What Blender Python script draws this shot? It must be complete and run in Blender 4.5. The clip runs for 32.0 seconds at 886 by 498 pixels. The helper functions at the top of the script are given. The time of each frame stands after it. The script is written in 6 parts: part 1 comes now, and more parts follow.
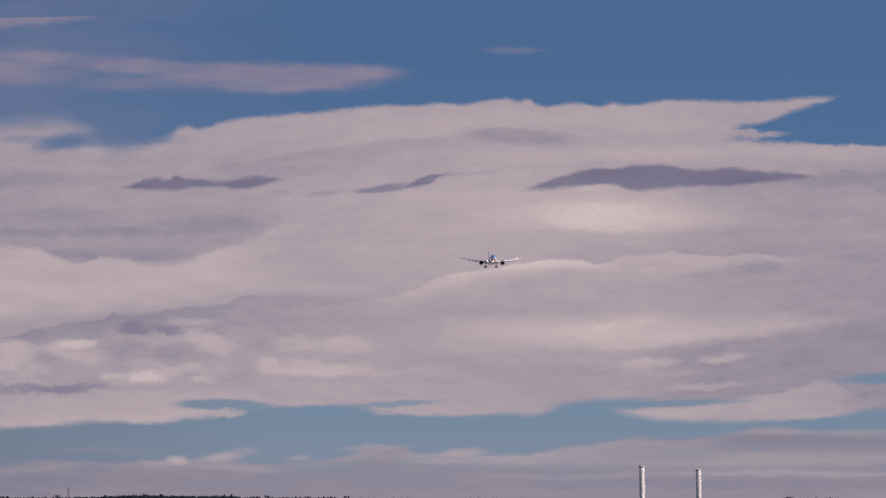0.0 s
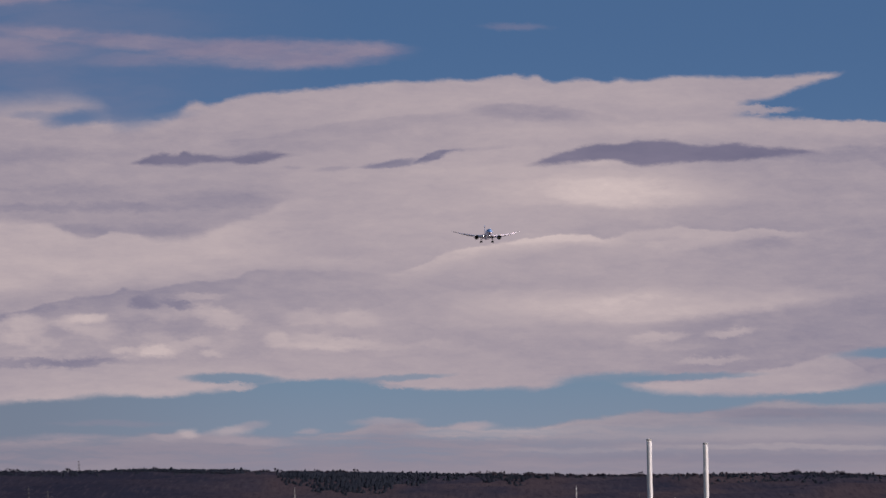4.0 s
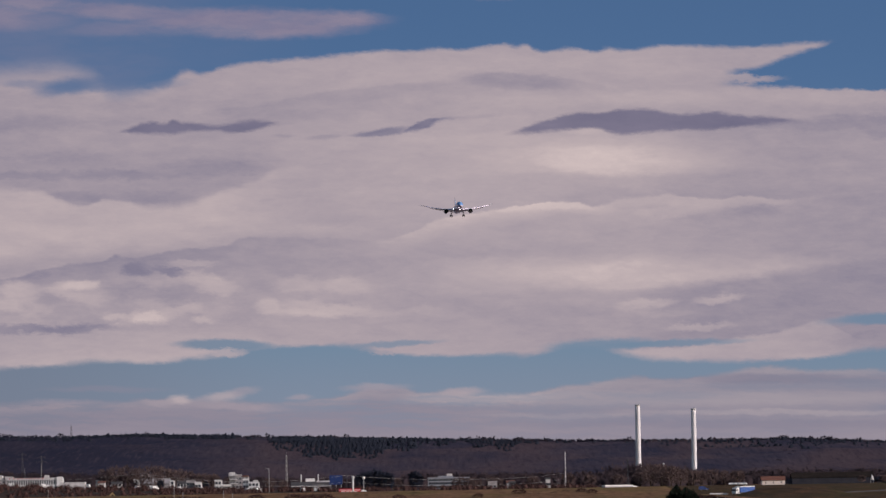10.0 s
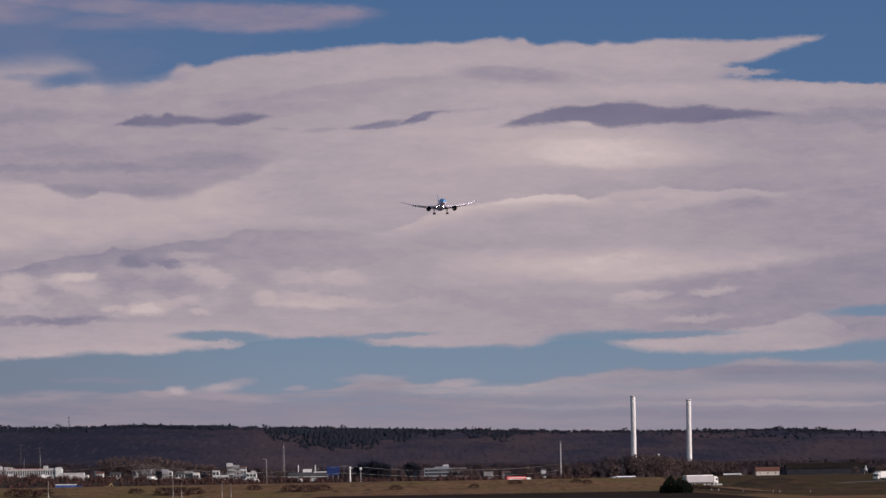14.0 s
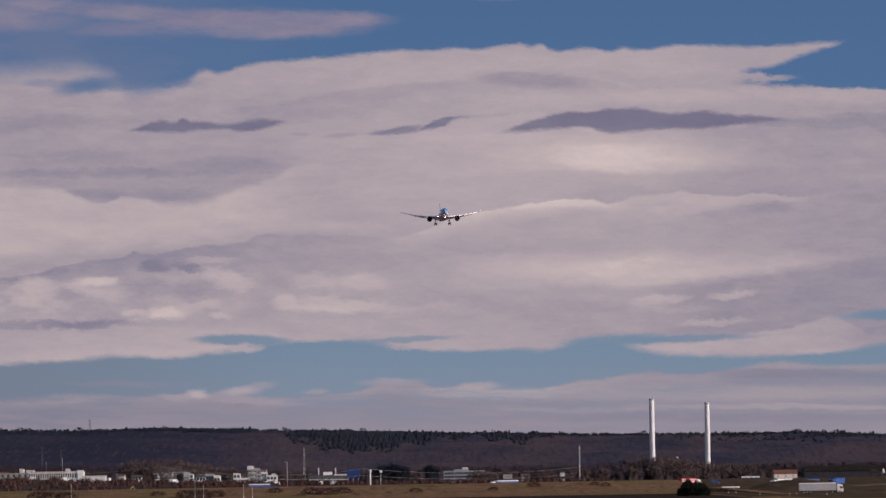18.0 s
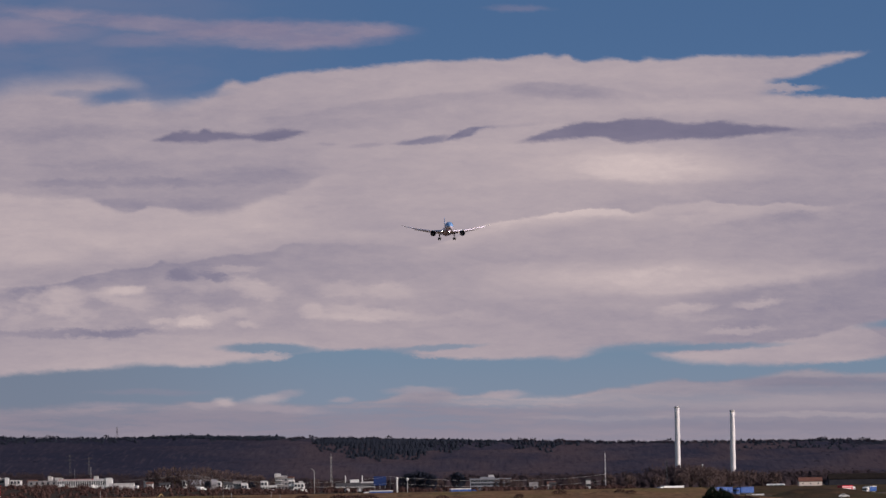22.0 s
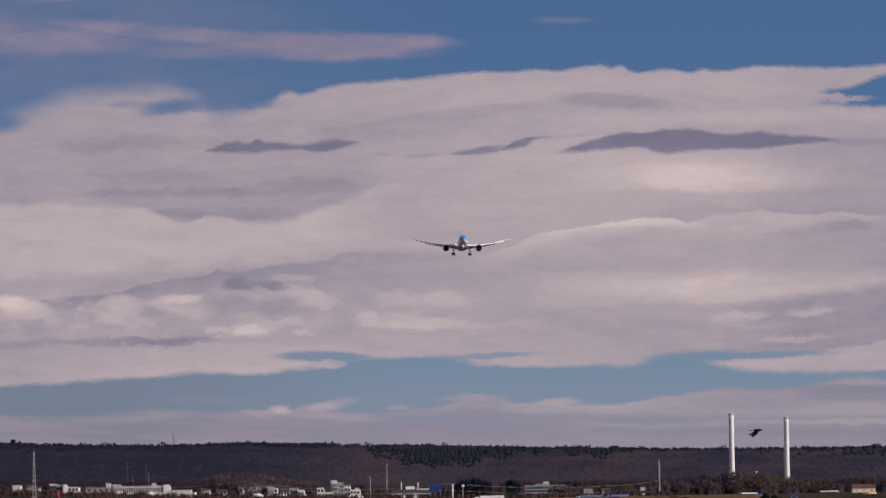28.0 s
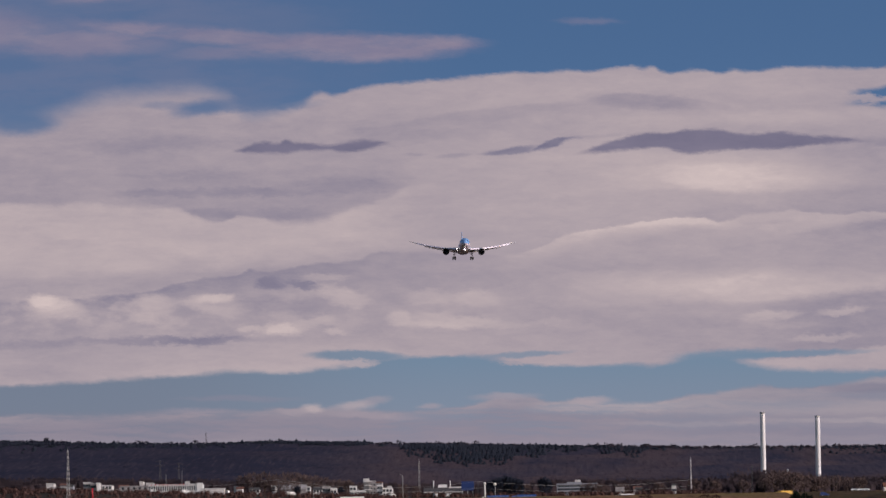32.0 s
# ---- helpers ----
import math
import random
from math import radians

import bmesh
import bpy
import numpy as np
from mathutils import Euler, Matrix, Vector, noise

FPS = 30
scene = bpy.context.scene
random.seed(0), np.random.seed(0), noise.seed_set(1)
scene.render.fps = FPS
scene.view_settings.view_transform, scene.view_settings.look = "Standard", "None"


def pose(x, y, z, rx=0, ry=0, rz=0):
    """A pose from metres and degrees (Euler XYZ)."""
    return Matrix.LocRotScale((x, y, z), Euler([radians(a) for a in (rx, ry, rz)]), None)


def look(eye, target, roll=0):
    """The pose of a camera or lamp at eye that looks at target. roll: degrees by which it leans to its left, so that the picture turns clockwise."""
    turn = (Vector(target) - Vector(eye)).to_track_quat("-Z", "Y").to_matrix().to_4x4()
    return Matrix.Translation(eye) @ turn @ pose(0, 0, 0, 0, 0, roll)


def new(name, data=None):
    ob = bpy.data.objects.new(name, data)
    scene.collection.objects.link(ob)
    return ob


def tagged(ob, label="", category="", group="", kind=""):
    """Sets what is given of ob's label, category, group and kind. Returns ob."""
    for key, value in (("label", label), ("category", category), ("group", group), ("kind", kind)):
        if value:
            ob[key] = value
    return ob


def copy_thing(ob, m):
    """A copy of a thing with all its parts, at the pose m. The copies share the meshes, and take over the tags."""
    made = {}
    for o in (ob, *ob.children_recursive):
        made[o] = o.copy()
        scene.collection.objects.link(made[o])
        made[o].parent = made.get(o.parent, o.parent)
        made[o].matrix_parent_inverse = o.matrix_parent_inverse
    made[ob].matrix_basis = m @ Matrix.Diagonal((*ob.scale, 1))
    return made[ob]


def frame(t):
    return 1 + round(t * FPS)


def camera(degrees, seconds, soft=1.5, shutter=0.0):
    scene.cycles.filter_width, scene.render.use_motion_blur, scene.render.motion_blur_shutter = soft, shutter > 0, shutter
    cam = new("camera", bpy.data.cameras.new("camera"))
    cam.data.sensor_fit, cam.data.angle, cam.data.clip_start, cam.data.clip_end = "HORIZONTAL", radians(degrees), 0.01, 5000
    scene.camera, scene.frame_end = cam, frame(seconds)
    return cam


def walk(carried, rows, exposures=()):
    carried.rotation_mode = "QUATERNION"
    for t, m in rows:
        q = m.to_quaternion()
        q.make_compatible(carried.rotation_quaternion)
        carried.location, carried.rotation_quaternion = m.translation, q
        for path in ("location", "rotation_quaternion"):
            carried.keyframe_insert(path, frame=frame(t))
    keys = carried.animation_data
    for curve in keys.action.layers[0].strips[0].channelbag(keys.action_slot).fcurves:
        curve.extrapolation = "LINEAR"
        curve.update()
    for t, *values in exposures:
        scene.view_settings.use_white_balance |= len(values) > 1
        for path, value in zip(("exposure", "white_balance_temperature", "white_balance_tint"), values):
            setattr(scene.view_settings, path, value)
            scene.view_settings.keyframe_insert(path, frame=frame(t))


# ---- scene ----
from itertools import product

cam = camera(10.0, 32.0, soft=1.5)


def aim(y, turn, rise):
    """The tripod head at (0, y): turned right and tilted up by so many degrees, leaning 1 degree."""
    eye = Vector((0.0, y, 8.0))
    a, b = radians(turn), radians(rise)
    way = Vector((math.sin(a) * math.cos(b), math.cos(a) * math.cos(b), math.sin(b)))
    return look(eye, eye + way * 100, roll=-1.0)


walk(cam, [
    (0, aim(-0.00, -0.0554, 3.3453)),
    (0.5, aim(-2.81, -0.0723, 3.3302)),
    (1, aim(-5.59, -0.0943, 3.2962)),
    (1.5, aim(-8.35, -0.1066, 3.2712)),
    (2, aim(-11.08, -0.1146, 3.1973)),
    (2.5, aim(-13.78, -0.1330, 3.1075)),
    (3, aim(-16.45, -0.1445, 3.0680)),
    (3.5, aim(-19.09, -0.1522, 3.0545)),
    (5.5, aim(-29.39, -0.1662, 2.9446)),
    (6, aim(-31.89, -0.1696, 2.8838)),
    (6.5, aim(-34.37, -0.1532, 2.8154)),
    (7, aim(-36.82, -0.1455, 2.7788)),
    (7.5, aim(-39.24, -0.1339, 2.7391)),
    (8, aim(-41.63, -0.0650, 2.7107)),
    (8.5, aim(-44.00, -0.0440, 2.6686)),
    (9, aim(-46.33, -0.0347, 2.6474)),
    (9.5, aim(-48.64, -0.0399, 2.6387)),
    (10, aim(-50.92, -0.0510, 2.6422)),
    (10.5, aim(-53.18, -0.0452, 2.6347)),
    (11, aim(-55.40, -0.0350, 2.6000)),
    (11.5, aim(-57.60, -0.0232, 2.5812)),
    (12, aim(-59.77, -0.0200, 2.5700)),
    (12.5, aim(-61.91, -0.0083, 2.5499)),
    (13, aim(-64.02, 0.0000, 2.5400)),
    (13.5, aim(-66.11, -0.0001, 2.5396)),
    (14, aim(-68.17, -0.0102, 2.5359)),
    (14.5, aim(-70.20, -0.0065, 2.5406)),
    (16.5, aim(-78.04, -0.1910, 2.5589)),
    (17, aim(-79.93, -0.2084, 2.5614)),
    (17.5, aim(-81.79, -0.2181, 2.5712)),
    (18, aim(-83.62, -0.2293, 2.5712)),
    (18.5, aim(-85.43, -0.2573, 2.5812)),
    (19, aim(-87.21, -0.2721, 2.5838)),
    (19.5, aim(-88.96, -0.3134, 2.5966)),
    (20, aim(-90.68, -0.3779, 2.6209)),
    (20.5, aim(-92.38, -0.3998, 2.6343)),
    (21, aim(-94.04, -0.4164, 2.6541)),
    (21.5, aim(-95.68, -0.4872, 2.6624)),
    (22, aim(-97.29, -0.5229, 2.6617)),
    (22.5, aim(-98.88, -0.5533, 2.6779)),
    (23, aim(-100.43, -0.6298, 2.7023)),
    (23.5, aim(-101.96, -0.7176, 2.7196)),
    (24, aim(-103.46, -0.7775, 2.7156)),
    (24.5, aim(-104.93, -0.8313, 2.7177)),
    (25, aim(-106.37, -0.8656, 2.7156)),
    (25.5, aim(-107.79, -0.9072, 2.7187)),
    (27.5, aim(-113.17, -1.0854, 2.7384)),
    (28, aim(-114.45, -1.1414, 2.7491)),
    (28.5, aim(-115.70, -1.1851, 2.7608)),
    (29, aim(-116.92, -1.2244, 2.7614)),
    (29.5, aim(-118.11, -1.2718, 2.7681)),
    (30, aim(-119.27, -1.3218, 2.7811)),
    (30.5, aim(-120.41, -1.3602, 2.7784)),
    (31, aim(-121.52, -1.3939, 2.7621)),
    (31.5, aim(-122.60, -1.4416, 2.7404)),
    (32, aim(-123.65, -1.5003, 2.7344)),
], exposures=[(0, 0.0, 6500, 15), (32, 0.0, 6500, 15)])

# ---- light ----
SUN_TURN, SUN_RISE = radians(116), radians(22)
world = bpy.data.worlds.new("sky")
scene.world = world
world.use_nodes = True
wn = world.node_tree
sky_tex = wn.nodes.new("ShaderNodeTexSky")
sky_tex.sky_type, sky_tex.sun_disc = "NISHITA", False
sky_tex.sun_elevation, sky_tex.sun_rotation = SUN_RISE, SUN_TURN
wn.links.new(sky_tex.outputs[0], wn.nodes["Background"].inputs[0])
wn.nodes["Background"].inputs[1].default_value = 0.075
to_sun = Vector((math.sin(SUN_TURN) * math.cos(SUN_RISE), math.cos(SUN_TURN) * math.cos(SUN_RISE), math.sin(SUN_RISE)))
lamp = bpy.data.lights.new("sun", "SUN")
lamp.energy, lamp.angle, lamp.color = 3.2, radians(0.6), (1.0, 0.90, 0.86)
sun = new("sun", lamp)
sun.matrix_world = look(to_sun * 500, (0, 0, 0))
scene.view_settings.exposure = 0.0


# ---- materials ----
def lin(r, g, b):
    def one(c):
        c /= 255
        return c / 12.92 if c <= 0.04045 else ((c + 0.055) / 1.055) ** 2.4
    return (one(r), one(g), one(b), 1.0)


def node(nt, kind, **sets):
    n = nt.nodes.new(kind)
    if "operation" in sets:
        n.operation = sets["operation"]
    if "use_clamp" in sets:
        n.use_clamp = sets["use_clamp"]
    if "interpolation_type" in sets:
        n.interpolation_type = sets["interpolation_type"]
    if "data_type" in sets:
        n.data_type = sets["data_type"]
    if "uv_map" in sets:
        n.uv_map = sets["uv_map"]
    if "vector_type" in sets:
        n.vector_type = sets["vector_type"]
    return n


def feed(nt, socket, value):
    if hasattr(value, "is_linked"):
        nt.links.new(value, socket)
    else:
        socket.default_value = value


def calc(nt, op, a, b=0.0, c=0.0, clamp=False):
    n = node(nt, "ShaderNodeMath", operation=op, use_clamp=clamp)
    for s, v in zip(n.inputs, (a, b, c)):
        feed(nt, s, v)
    return n.outputs[0]


def smooth(nt, value, lo, hi, a=0.0, b=1.0):
    n = node(nt, "ShaderNodeMapRange", interpolation_type="SMOOTHSTEP")
    for s, v in zip(n.inputs, (value, lo, hi, a, b)):
        feed(nt, s, v)
    return n.outputs[0]


def mix(nt, fac, a, b):
    n = node(nt, "ShaderNodeMix", data_type="RGBA")
    feed(nt, n.inputs[0], fac)
    feed(nt, n.inputs[6], a)
    feed(nt, n.inputs[7], b)
    return n.outputs[2]


def noise_at(nt, vector, scale, detail=4.0, rough=0.55, stretch=None):
    if stretch:
        m = node(nt, "ShaderNodeVectorMath", operation="MULTIPLY")
        feed(nt, m.inputs[0], vector)
        m.inputs[1].default_value = stretch
        vector = m.outputs[0]
    n = node(nt, "ShaderNodeTexNoise")
    feed(nt, n.inputs["Vector"], vector)
    n.inputs["Scale"].default_value, n.inputs["Detail"].default_value, n.inputs["Roughness"].default_value = scale, detail, rough
    return n


def material(name, a, b=None, rough=0.7, metal=0.0, size=1.0, fine=0.15, bump=0.0, island=0.0, piece=0.0, glow=0.0, fuzzy=0.0):
    """Two colours mixed by a coarse and a fine grain; size: metres of the coarse grain."""
    m = bpy.data.materials.new(name)
    m.use_nodes = True
    nt = m.node_tree
    p = nt.nodes["Principled BSDF"]
    b = b or tuple(c * 0.8 for c in a[:3])
    where = node(nt, "ShaderNodeTexCoord").outputs["Object"]
    coarse = noise_at(nt, where, 1 / size, 5, 0.6).outputs[0]
    tiny = noise_at(nt, where, 1 / (size * fine), 3, 0.6).outputs[0]
    k = calc(nt, "ADD", calc(nt, "MULTIPLY", coarse, 0.65), calc(nt, "MULTIPLY", tiny, 0.35))
    k = smooth(nt, k, 0.32, 0.68)
    if island:
        r = node(nt, "ShaderNodeNewGeometry").outputs["Random Per Island"]
        k = calc(nt, "ADD", calc(nt, "MULTIPLY", k, 1 - island), calc(nt, "MULTIPLY", r, island))
    if piece:
        r = node(nt, "ShaderNodeObjectInfo").outputs["Random"]
        k = calc(nt, "ADD", calc(nt, "MULTIPLY", k, 1 - piece), calc(nt, "MULTIPLY", r, piece))
    colour = mix(nt, k, (*a[:3], 1), (*b[:3], 1))
    nt.links.new(colour, p.inputs["Base Color"])
    feed(nt, p.inputs["Roughness"], smooth(nt, tiny, 0.2, 0.8, max(rough - 0.1, 0.02), min(rough + 0.1, 1)))
    p.inputs["Metallic"].default_value = metal
    p.inputs["Specular IOR Level"].default_value = 0.04 if rough > 0.88 else 0.5
    if glow:
        p.inputs["Emission Color"].default_value = (1, 0.96, 0.88, 1)
        p.inputs["Emission Strength"].default_value = glow
    if fuzzy:
        # a canopy of twigs takes the light of the slope more than of each crown
        own = node(nt, "ShaderNodeVectorMath", operation="SCALE")
        nt.links.new(node(nt, "ShaderNodeNewGeometry").outputs["Normal"], own.inputs[0])
        own.inputs["Scale"].default_value = 1 - fuzzy
        both = node(nt, "ShaderNodeVectorMath", operation="ADD")
        nt.links.new(own.outputs[0], both.inputs[0])
        both.inputs[1].default_value = (0.0, -0.45 * fuzzy, 0.89 * fuzzy)
        unit = node(nt, "ShaderNodeVectorMath", operation="NORMALIZE")
        nt.links.new(both.outputs[0], unit.inputs[0])
        nt.links.new(unit.outputs[0], p.inputs["Normal"])
    if bump:
        n = node(nt, "ShaderNodeBump")
        n.inputs["Strength"].default_value, n.inputs["Distance"].default_value = 0.6, bump
        nt.links.new(tiny, n.inputs["Height"])
        nt.links.new(n.outputs[0], p.inputs["Normal"])
    return m




def grass_material(name, a, b, sward, tufts):
    """Winter grass: tan stalks, green swards and dark bare spots, long in the direction of the mowing."""
    m = material(name, a, b, 0.95, size=7, fine=0.08, bump=0.3)
    nt = m.node_tree
    p = nt.nodes["Principled BSDF"]
    base = p.inputs["Base Color"].links[0].from_socket
    where = node(nt, "ShaderNodeTexCoord").outputs["Object"]
    green = smooth(nt, noise_at(nt, where, 0.030, 5, 0.6, (1, 0.35, 6)).outputs[0], 0.44, 0.64, 0.0, 0.65)
    rust = smooth(nt, noise_at(nt, where, 0.10, 5, 0.65, (1, 0.3, 4)).outputs[0], 0.46, 0.64, 0.0, 0.7)
    bare = smooth(nt, noise_at(nt, where, 0.14, 6, 0.65, (1, 0.14, 3)).outputs[0], 0.54, 0.70, 0.0, 0.8)
    tuft = smooth(nt, noise_at(nt, where, 0.55, 4, 0.6, (1, 0.2, 3)).outputs[0], 0.42, 0.68, 0.0, 0.55)
    colour = mix(nt, rust, base, (0.150, 0.076, 0.040, 1))
    colour = mix(nt, green, colour, sward)
    colour = mix(nt, tuft, colour, tufts)
    colour = mix(nt, bare, colour, (0.032, 0.022, 0.016, 1))
    nt.links.new(colour, p.inputs["Base Color"])
    return m


M_GRASS = grass_material("bank_grass", (0.122, 0.074, 0.042), (0.296, 0.166, 0.090), (0.150, 0.120, 0.042, 1), (0.088, 0.055, 0.034, 1))
M_MEADOW = grass_material("meadow_grass", (0.046, 0.031, 0.018), (0.086, 0.055, 0.032), (0.062, 0.058, 0.020, 1), (0.038, 0.027, 0.015, 1))
M_GREEN = material("young_green_crop", (0.07, 0.12, 0.045), (0.10, 0.14, 0.06), 0.95, size=14, fine=0.1)
M_SOIL = material("ploughed_soil", (0.020, 0.012, 0.008), (0.034, 0.020, 0.013), 0.95, size=6, fine=0.2, bump=0.2)
M_ROAD = material("asphalt", (0.05, 0.05, 0.052), (0.075, 0.073, 0.07), 0.95, size=8, fine=0.1)
# bluish distance haze put into the litter colour, to match the ridge woods
M_LITTER = material("haze_tinted_litter", (0.028, 0.030, 0.048), (0.050, 0.043, 0.056), 0.95, size=60, fine=0.1)
M_BELT = material("brown_twigs", (0.052, 0.040, 0.047), (0.084, 0.061, 0.066), 0.95, size=30, fine=0.1, island=0.06, fuzzy=0.93)
# distance haze put into the needles as a lighter, bluer tint
M_FIR = material("haze_tinted_fir_needles", (0.032, 0.040, 0.060), (0.046, 0.052, 0.074), 0.95, size=30, fine=0.1, island=0.2, fuzzy=0.92)
M_NEEDLE = material("evergreen_needles", (0.008, 0.013, 0.010), (0.020, 0.026, 0.017), 0.9, size=2, fine=0.1, island=0.5)
M_BARK = material("bark", (0.06, 0.045, 0.035), (0.11, 0.085, 0.065), 0.9, size=0.6, bump=0.02)
M_TWIG = material("reddish_twigs", (0.085, 0.060, 0.058), (0.150, 0.104, 0.095), 0.95, size=8, island=0.3, fuzzy=0.6)
M_NACELLE = material("dark_blue_nacelle_paint", (0.03, 0.05, 0.12), (0.025, 0.04, 0.10), 0.35, size=4)
M_SHRUB = material("dry_shrub_twigs", (0.046, 0.026, 0.024), (0.098, 0.056, 0.050), 0.95, size=4, island=0.4)
M_WHITE = material("white_render", (0.74, 0.72, 0.71), (0.42, 0.40, 0.40), 0.8, size=2.0, fine=0.15)
M_FAINT = material("weathered_dark_steel", (0.075, 0.075, 0.085), (0.115, 0.112, 0.12), 0.9, size=3)
M_TOWNGREY = material("weathered_grey_render", (0.20, 0.185, 0.19), (0.40, 0.38, 0.38), 0.85, size=2.5, fine=0.15)
M_CREAM = material("cream_render", (0.76, 0.67, 0.61), (0.66, 0.57, 0.51), 0.8, size=5, fine=0.1)
M_TOWN = material("town_ground", (0.030, 0.024, 0.020), (0.055, 0.042, 0.034), 0.9, size=12)
M_OFFICE = material("blue_grey_panels", (0.30, 0.31, 0.35), (0.22, 0.23, 0.27), 0.6, size=4)
M_SLATE = material("dark_slate_cladding", (0.030, 0.031, 0.040), (0.045, 0.045, 0.055), 0.9, size=4)
M_BARN = material("dark_barn_boards", (0.016, 0.013, 0.012), (0.030, 0.024, 0.021), 0.95, size=3)
M_TRACK = material("worn_track", (0.13, 0.11, 0.085), (0.18, 0.15, 0.12), 0.95, size=6)
M_GREY = material("grey_concrete", (0.40, 0.39, 0.38), (0.30, 0.29, 0.285), 0.85, size=4, fine=0.1, bump=0.01)
M_PALE = material("pale_concrete", (0.80, 0.77, 0.77), (0.70, 0.67, 0.67), 0.7, size=9, fine=0.06)
M_ROOF = material("red_brown_roof_tiles", (0.13, 0.05, 0.034), (0.19, 0.08, 0.052), 0.85, size=3, fine=0.1, bump=0.02)
M_DARKROOF = material("dark_roof_felt", (0.06, 0.058, 0.06), (0.1, 0.095, 0.095), 0.9, size=6)
M_RED = material("red_paint", (0.55, 0.030, 0.050), (0.44, 0.026, 0.042), 0.4, size=3)
M_BLUE = material("blue_panel", (0.010, 0.030, 0.13), (0.014, 0.040, 0.16), 0.45, size=3)
M_TRUCKBLUE = material("truck_blue_tarpaulin", (0.022, 0.09, 0.33), (0.018, 0.07, 0.26), 0.5, size=2)
M_YELLOW = material("yellow_paint", (0.72, 0.42, 0.05), (0.60, 0.34, 0.04), 0.5, size=2)
M_FADED = material("faded_yellow_paint", (0.36, 0.25, 0.10), (0.28, 0.19, 0.08), 0.7, size=2)
M_TARP = material("light_grey_tarpaulin", (0.40, 0.38, 0.40), (0.32, 0.305, 0.32), 0.6, size=2)
M_LACK = material("white_lacquer", (0.80, 0.79, 0.77), (0.72, 0.71, 0.70), 0.35, size=2)
M_STEEL = material("galvanised_steel", (0.52, 0.52, 0.53), (0.40, 0.40, 0.41), 0.5, 0.6, size=1.5)
M_MAST = material("light_mast_paint", (0.42, 0.41, 0.40), (0.34, 0.33, 0.325), 0.6, size=3)
M_RUBBER = material("black_rubber", (0.02, 0.02, 0.02), (0.035, 0.034, 0.033), 0.85, size=0.3)
M_DARK = material("dark_metal", (0.035, 0.035, 0.04), (0.06, 0.06, 0.065), 0.5, 0.4, size=0.8)
M_GLASS = material("window_glass", (0.03, 0.038, 0.05), (0.05, 0.06, 0.075), 0.12, size=3)
M_FEATHER = material("black_feathers", (0.006, 0.006, 0.007), (0.012, 0.011, 0.011), 0.92, size=0.05)
M_SKIN_BLUE = material("light_blue_airliner_paint", (0.20, 0.37, 0.68), (0.16, 0.32, 0.62), 0.22, size=6)
# bounce light put into the white paint: lilac offsets the grass's olive cast
M_SKIN_TINTED = material("white_paint_bounce_tint", (0.88, 0.78, 0.90), (0.82, 0.72, 0.84), 0.3, size=6)
M_SKIN_GREY = material("grey_wing_paint", (0.78, 0.78, 0.79), (0.70, 0.70, 0.71), 0.35, size=4)
M_BEAM = material("landing_beam", (0.9, 0.9, 0.9), (0.9, 0.9, 0.9), 0.3, glow=14.0)
M_REDLIGHT = material("red_tail_paint", (0.45, 0.04, 0.05), (0.36, 0.035, 0.045), 0.4, size=3)


# ---- mesh helpers ----
def part(name, bm, mat, parent=None, label=""):
    me = bpy.data.meshes.new(name)
    bm.to_mesh(me)
    bm.free()
    if mat:
        me.materials.append(mat)
    ob = new(name, me)
    ob.parent = parent
    if label:
        ob["label"] = label
    return ob


def empty(name, m=None):
    ob = new(name)
    ob.empty_display_size = 0.5
    if m is not None:
        ob.matrix_basis = m
    return ob


def add_box(bm, x0, x1, y0, y1, z0, z1, bevel=0.0):
    b = bmesh.new()
    v = [b.verts.new((x, y, z)) for z in (z0, z1) for x, y in ((x0, y0), (x1, y0), (x1, y1), (x0, y1))]
    for f in ((3, 2, 1, 0), (4, 5, 6, 7), (0, 1, 5, 4), (1, 2, 6, 5), (2, 3, 7, 6), (3, 0, 4, 7)):
        b.faces.new([v[i] for i in f])
    if bevel:
        bmesh.ops.bevel(b, geom=b.edges[:], offset=bevel, segments=2, profile=0.5, affect="EDGES")
    join(bm, b)
    return bm


def join(bm, b):
    seen = {}
    for v in b.verts:
        seen[v] = bm.verts.new(v.co)
    for f in b.faces:
        g = bm.faces.new([seen[v] for v in f.verts])
        g.smooth = f.smooth
    b.free()


def box(x0, x1, y0, y1, z0, z1, bevel=0.0):
    return add_box(bmesh.new(), x0, x1, y0, y1, z0, z1, bevel)


def add_loft(bm, rings, caps=True, shade=True):
    """Rings of points, all of one count, skinned into a closed body."""
    vs = [[bm.verts.new(p) for p in ring] for ring in rings]
    n = len(rings[0])
    for a, b in zip(vs, vs[1:]):
        for i in range(n):
            bm.faces.new((a[i], a[(i + 1) % n], b[(i + 1) % n], b[i])).smooth = shade
    if caps:
        bm.faces.new(vs[0][::-1])
        bm.faces.new(vs[-1])
    return bm


def add_tube(bm, p, q, r0, r1=None, n=8):
    p, q = Vector(p), Vector(q)
    r1 = r0 if r1 is None else r1
    turn = (q - p).to_track_quat("Z", "Y").to_matrix()
    ring = [turn @ Vector((math.cos(2 * math.pi * i / n), math.sin(2 * math.pi * i / n), 0)) for i in range(n)]
    return add_loft(bm, [[p + v * r0 for v in ring], [q + v * r1 for v in ring]])


def tube(p, q, r0, r1=None, n=8):
    return add_tube(bmesh.new(), p, q, r0, r1, n)


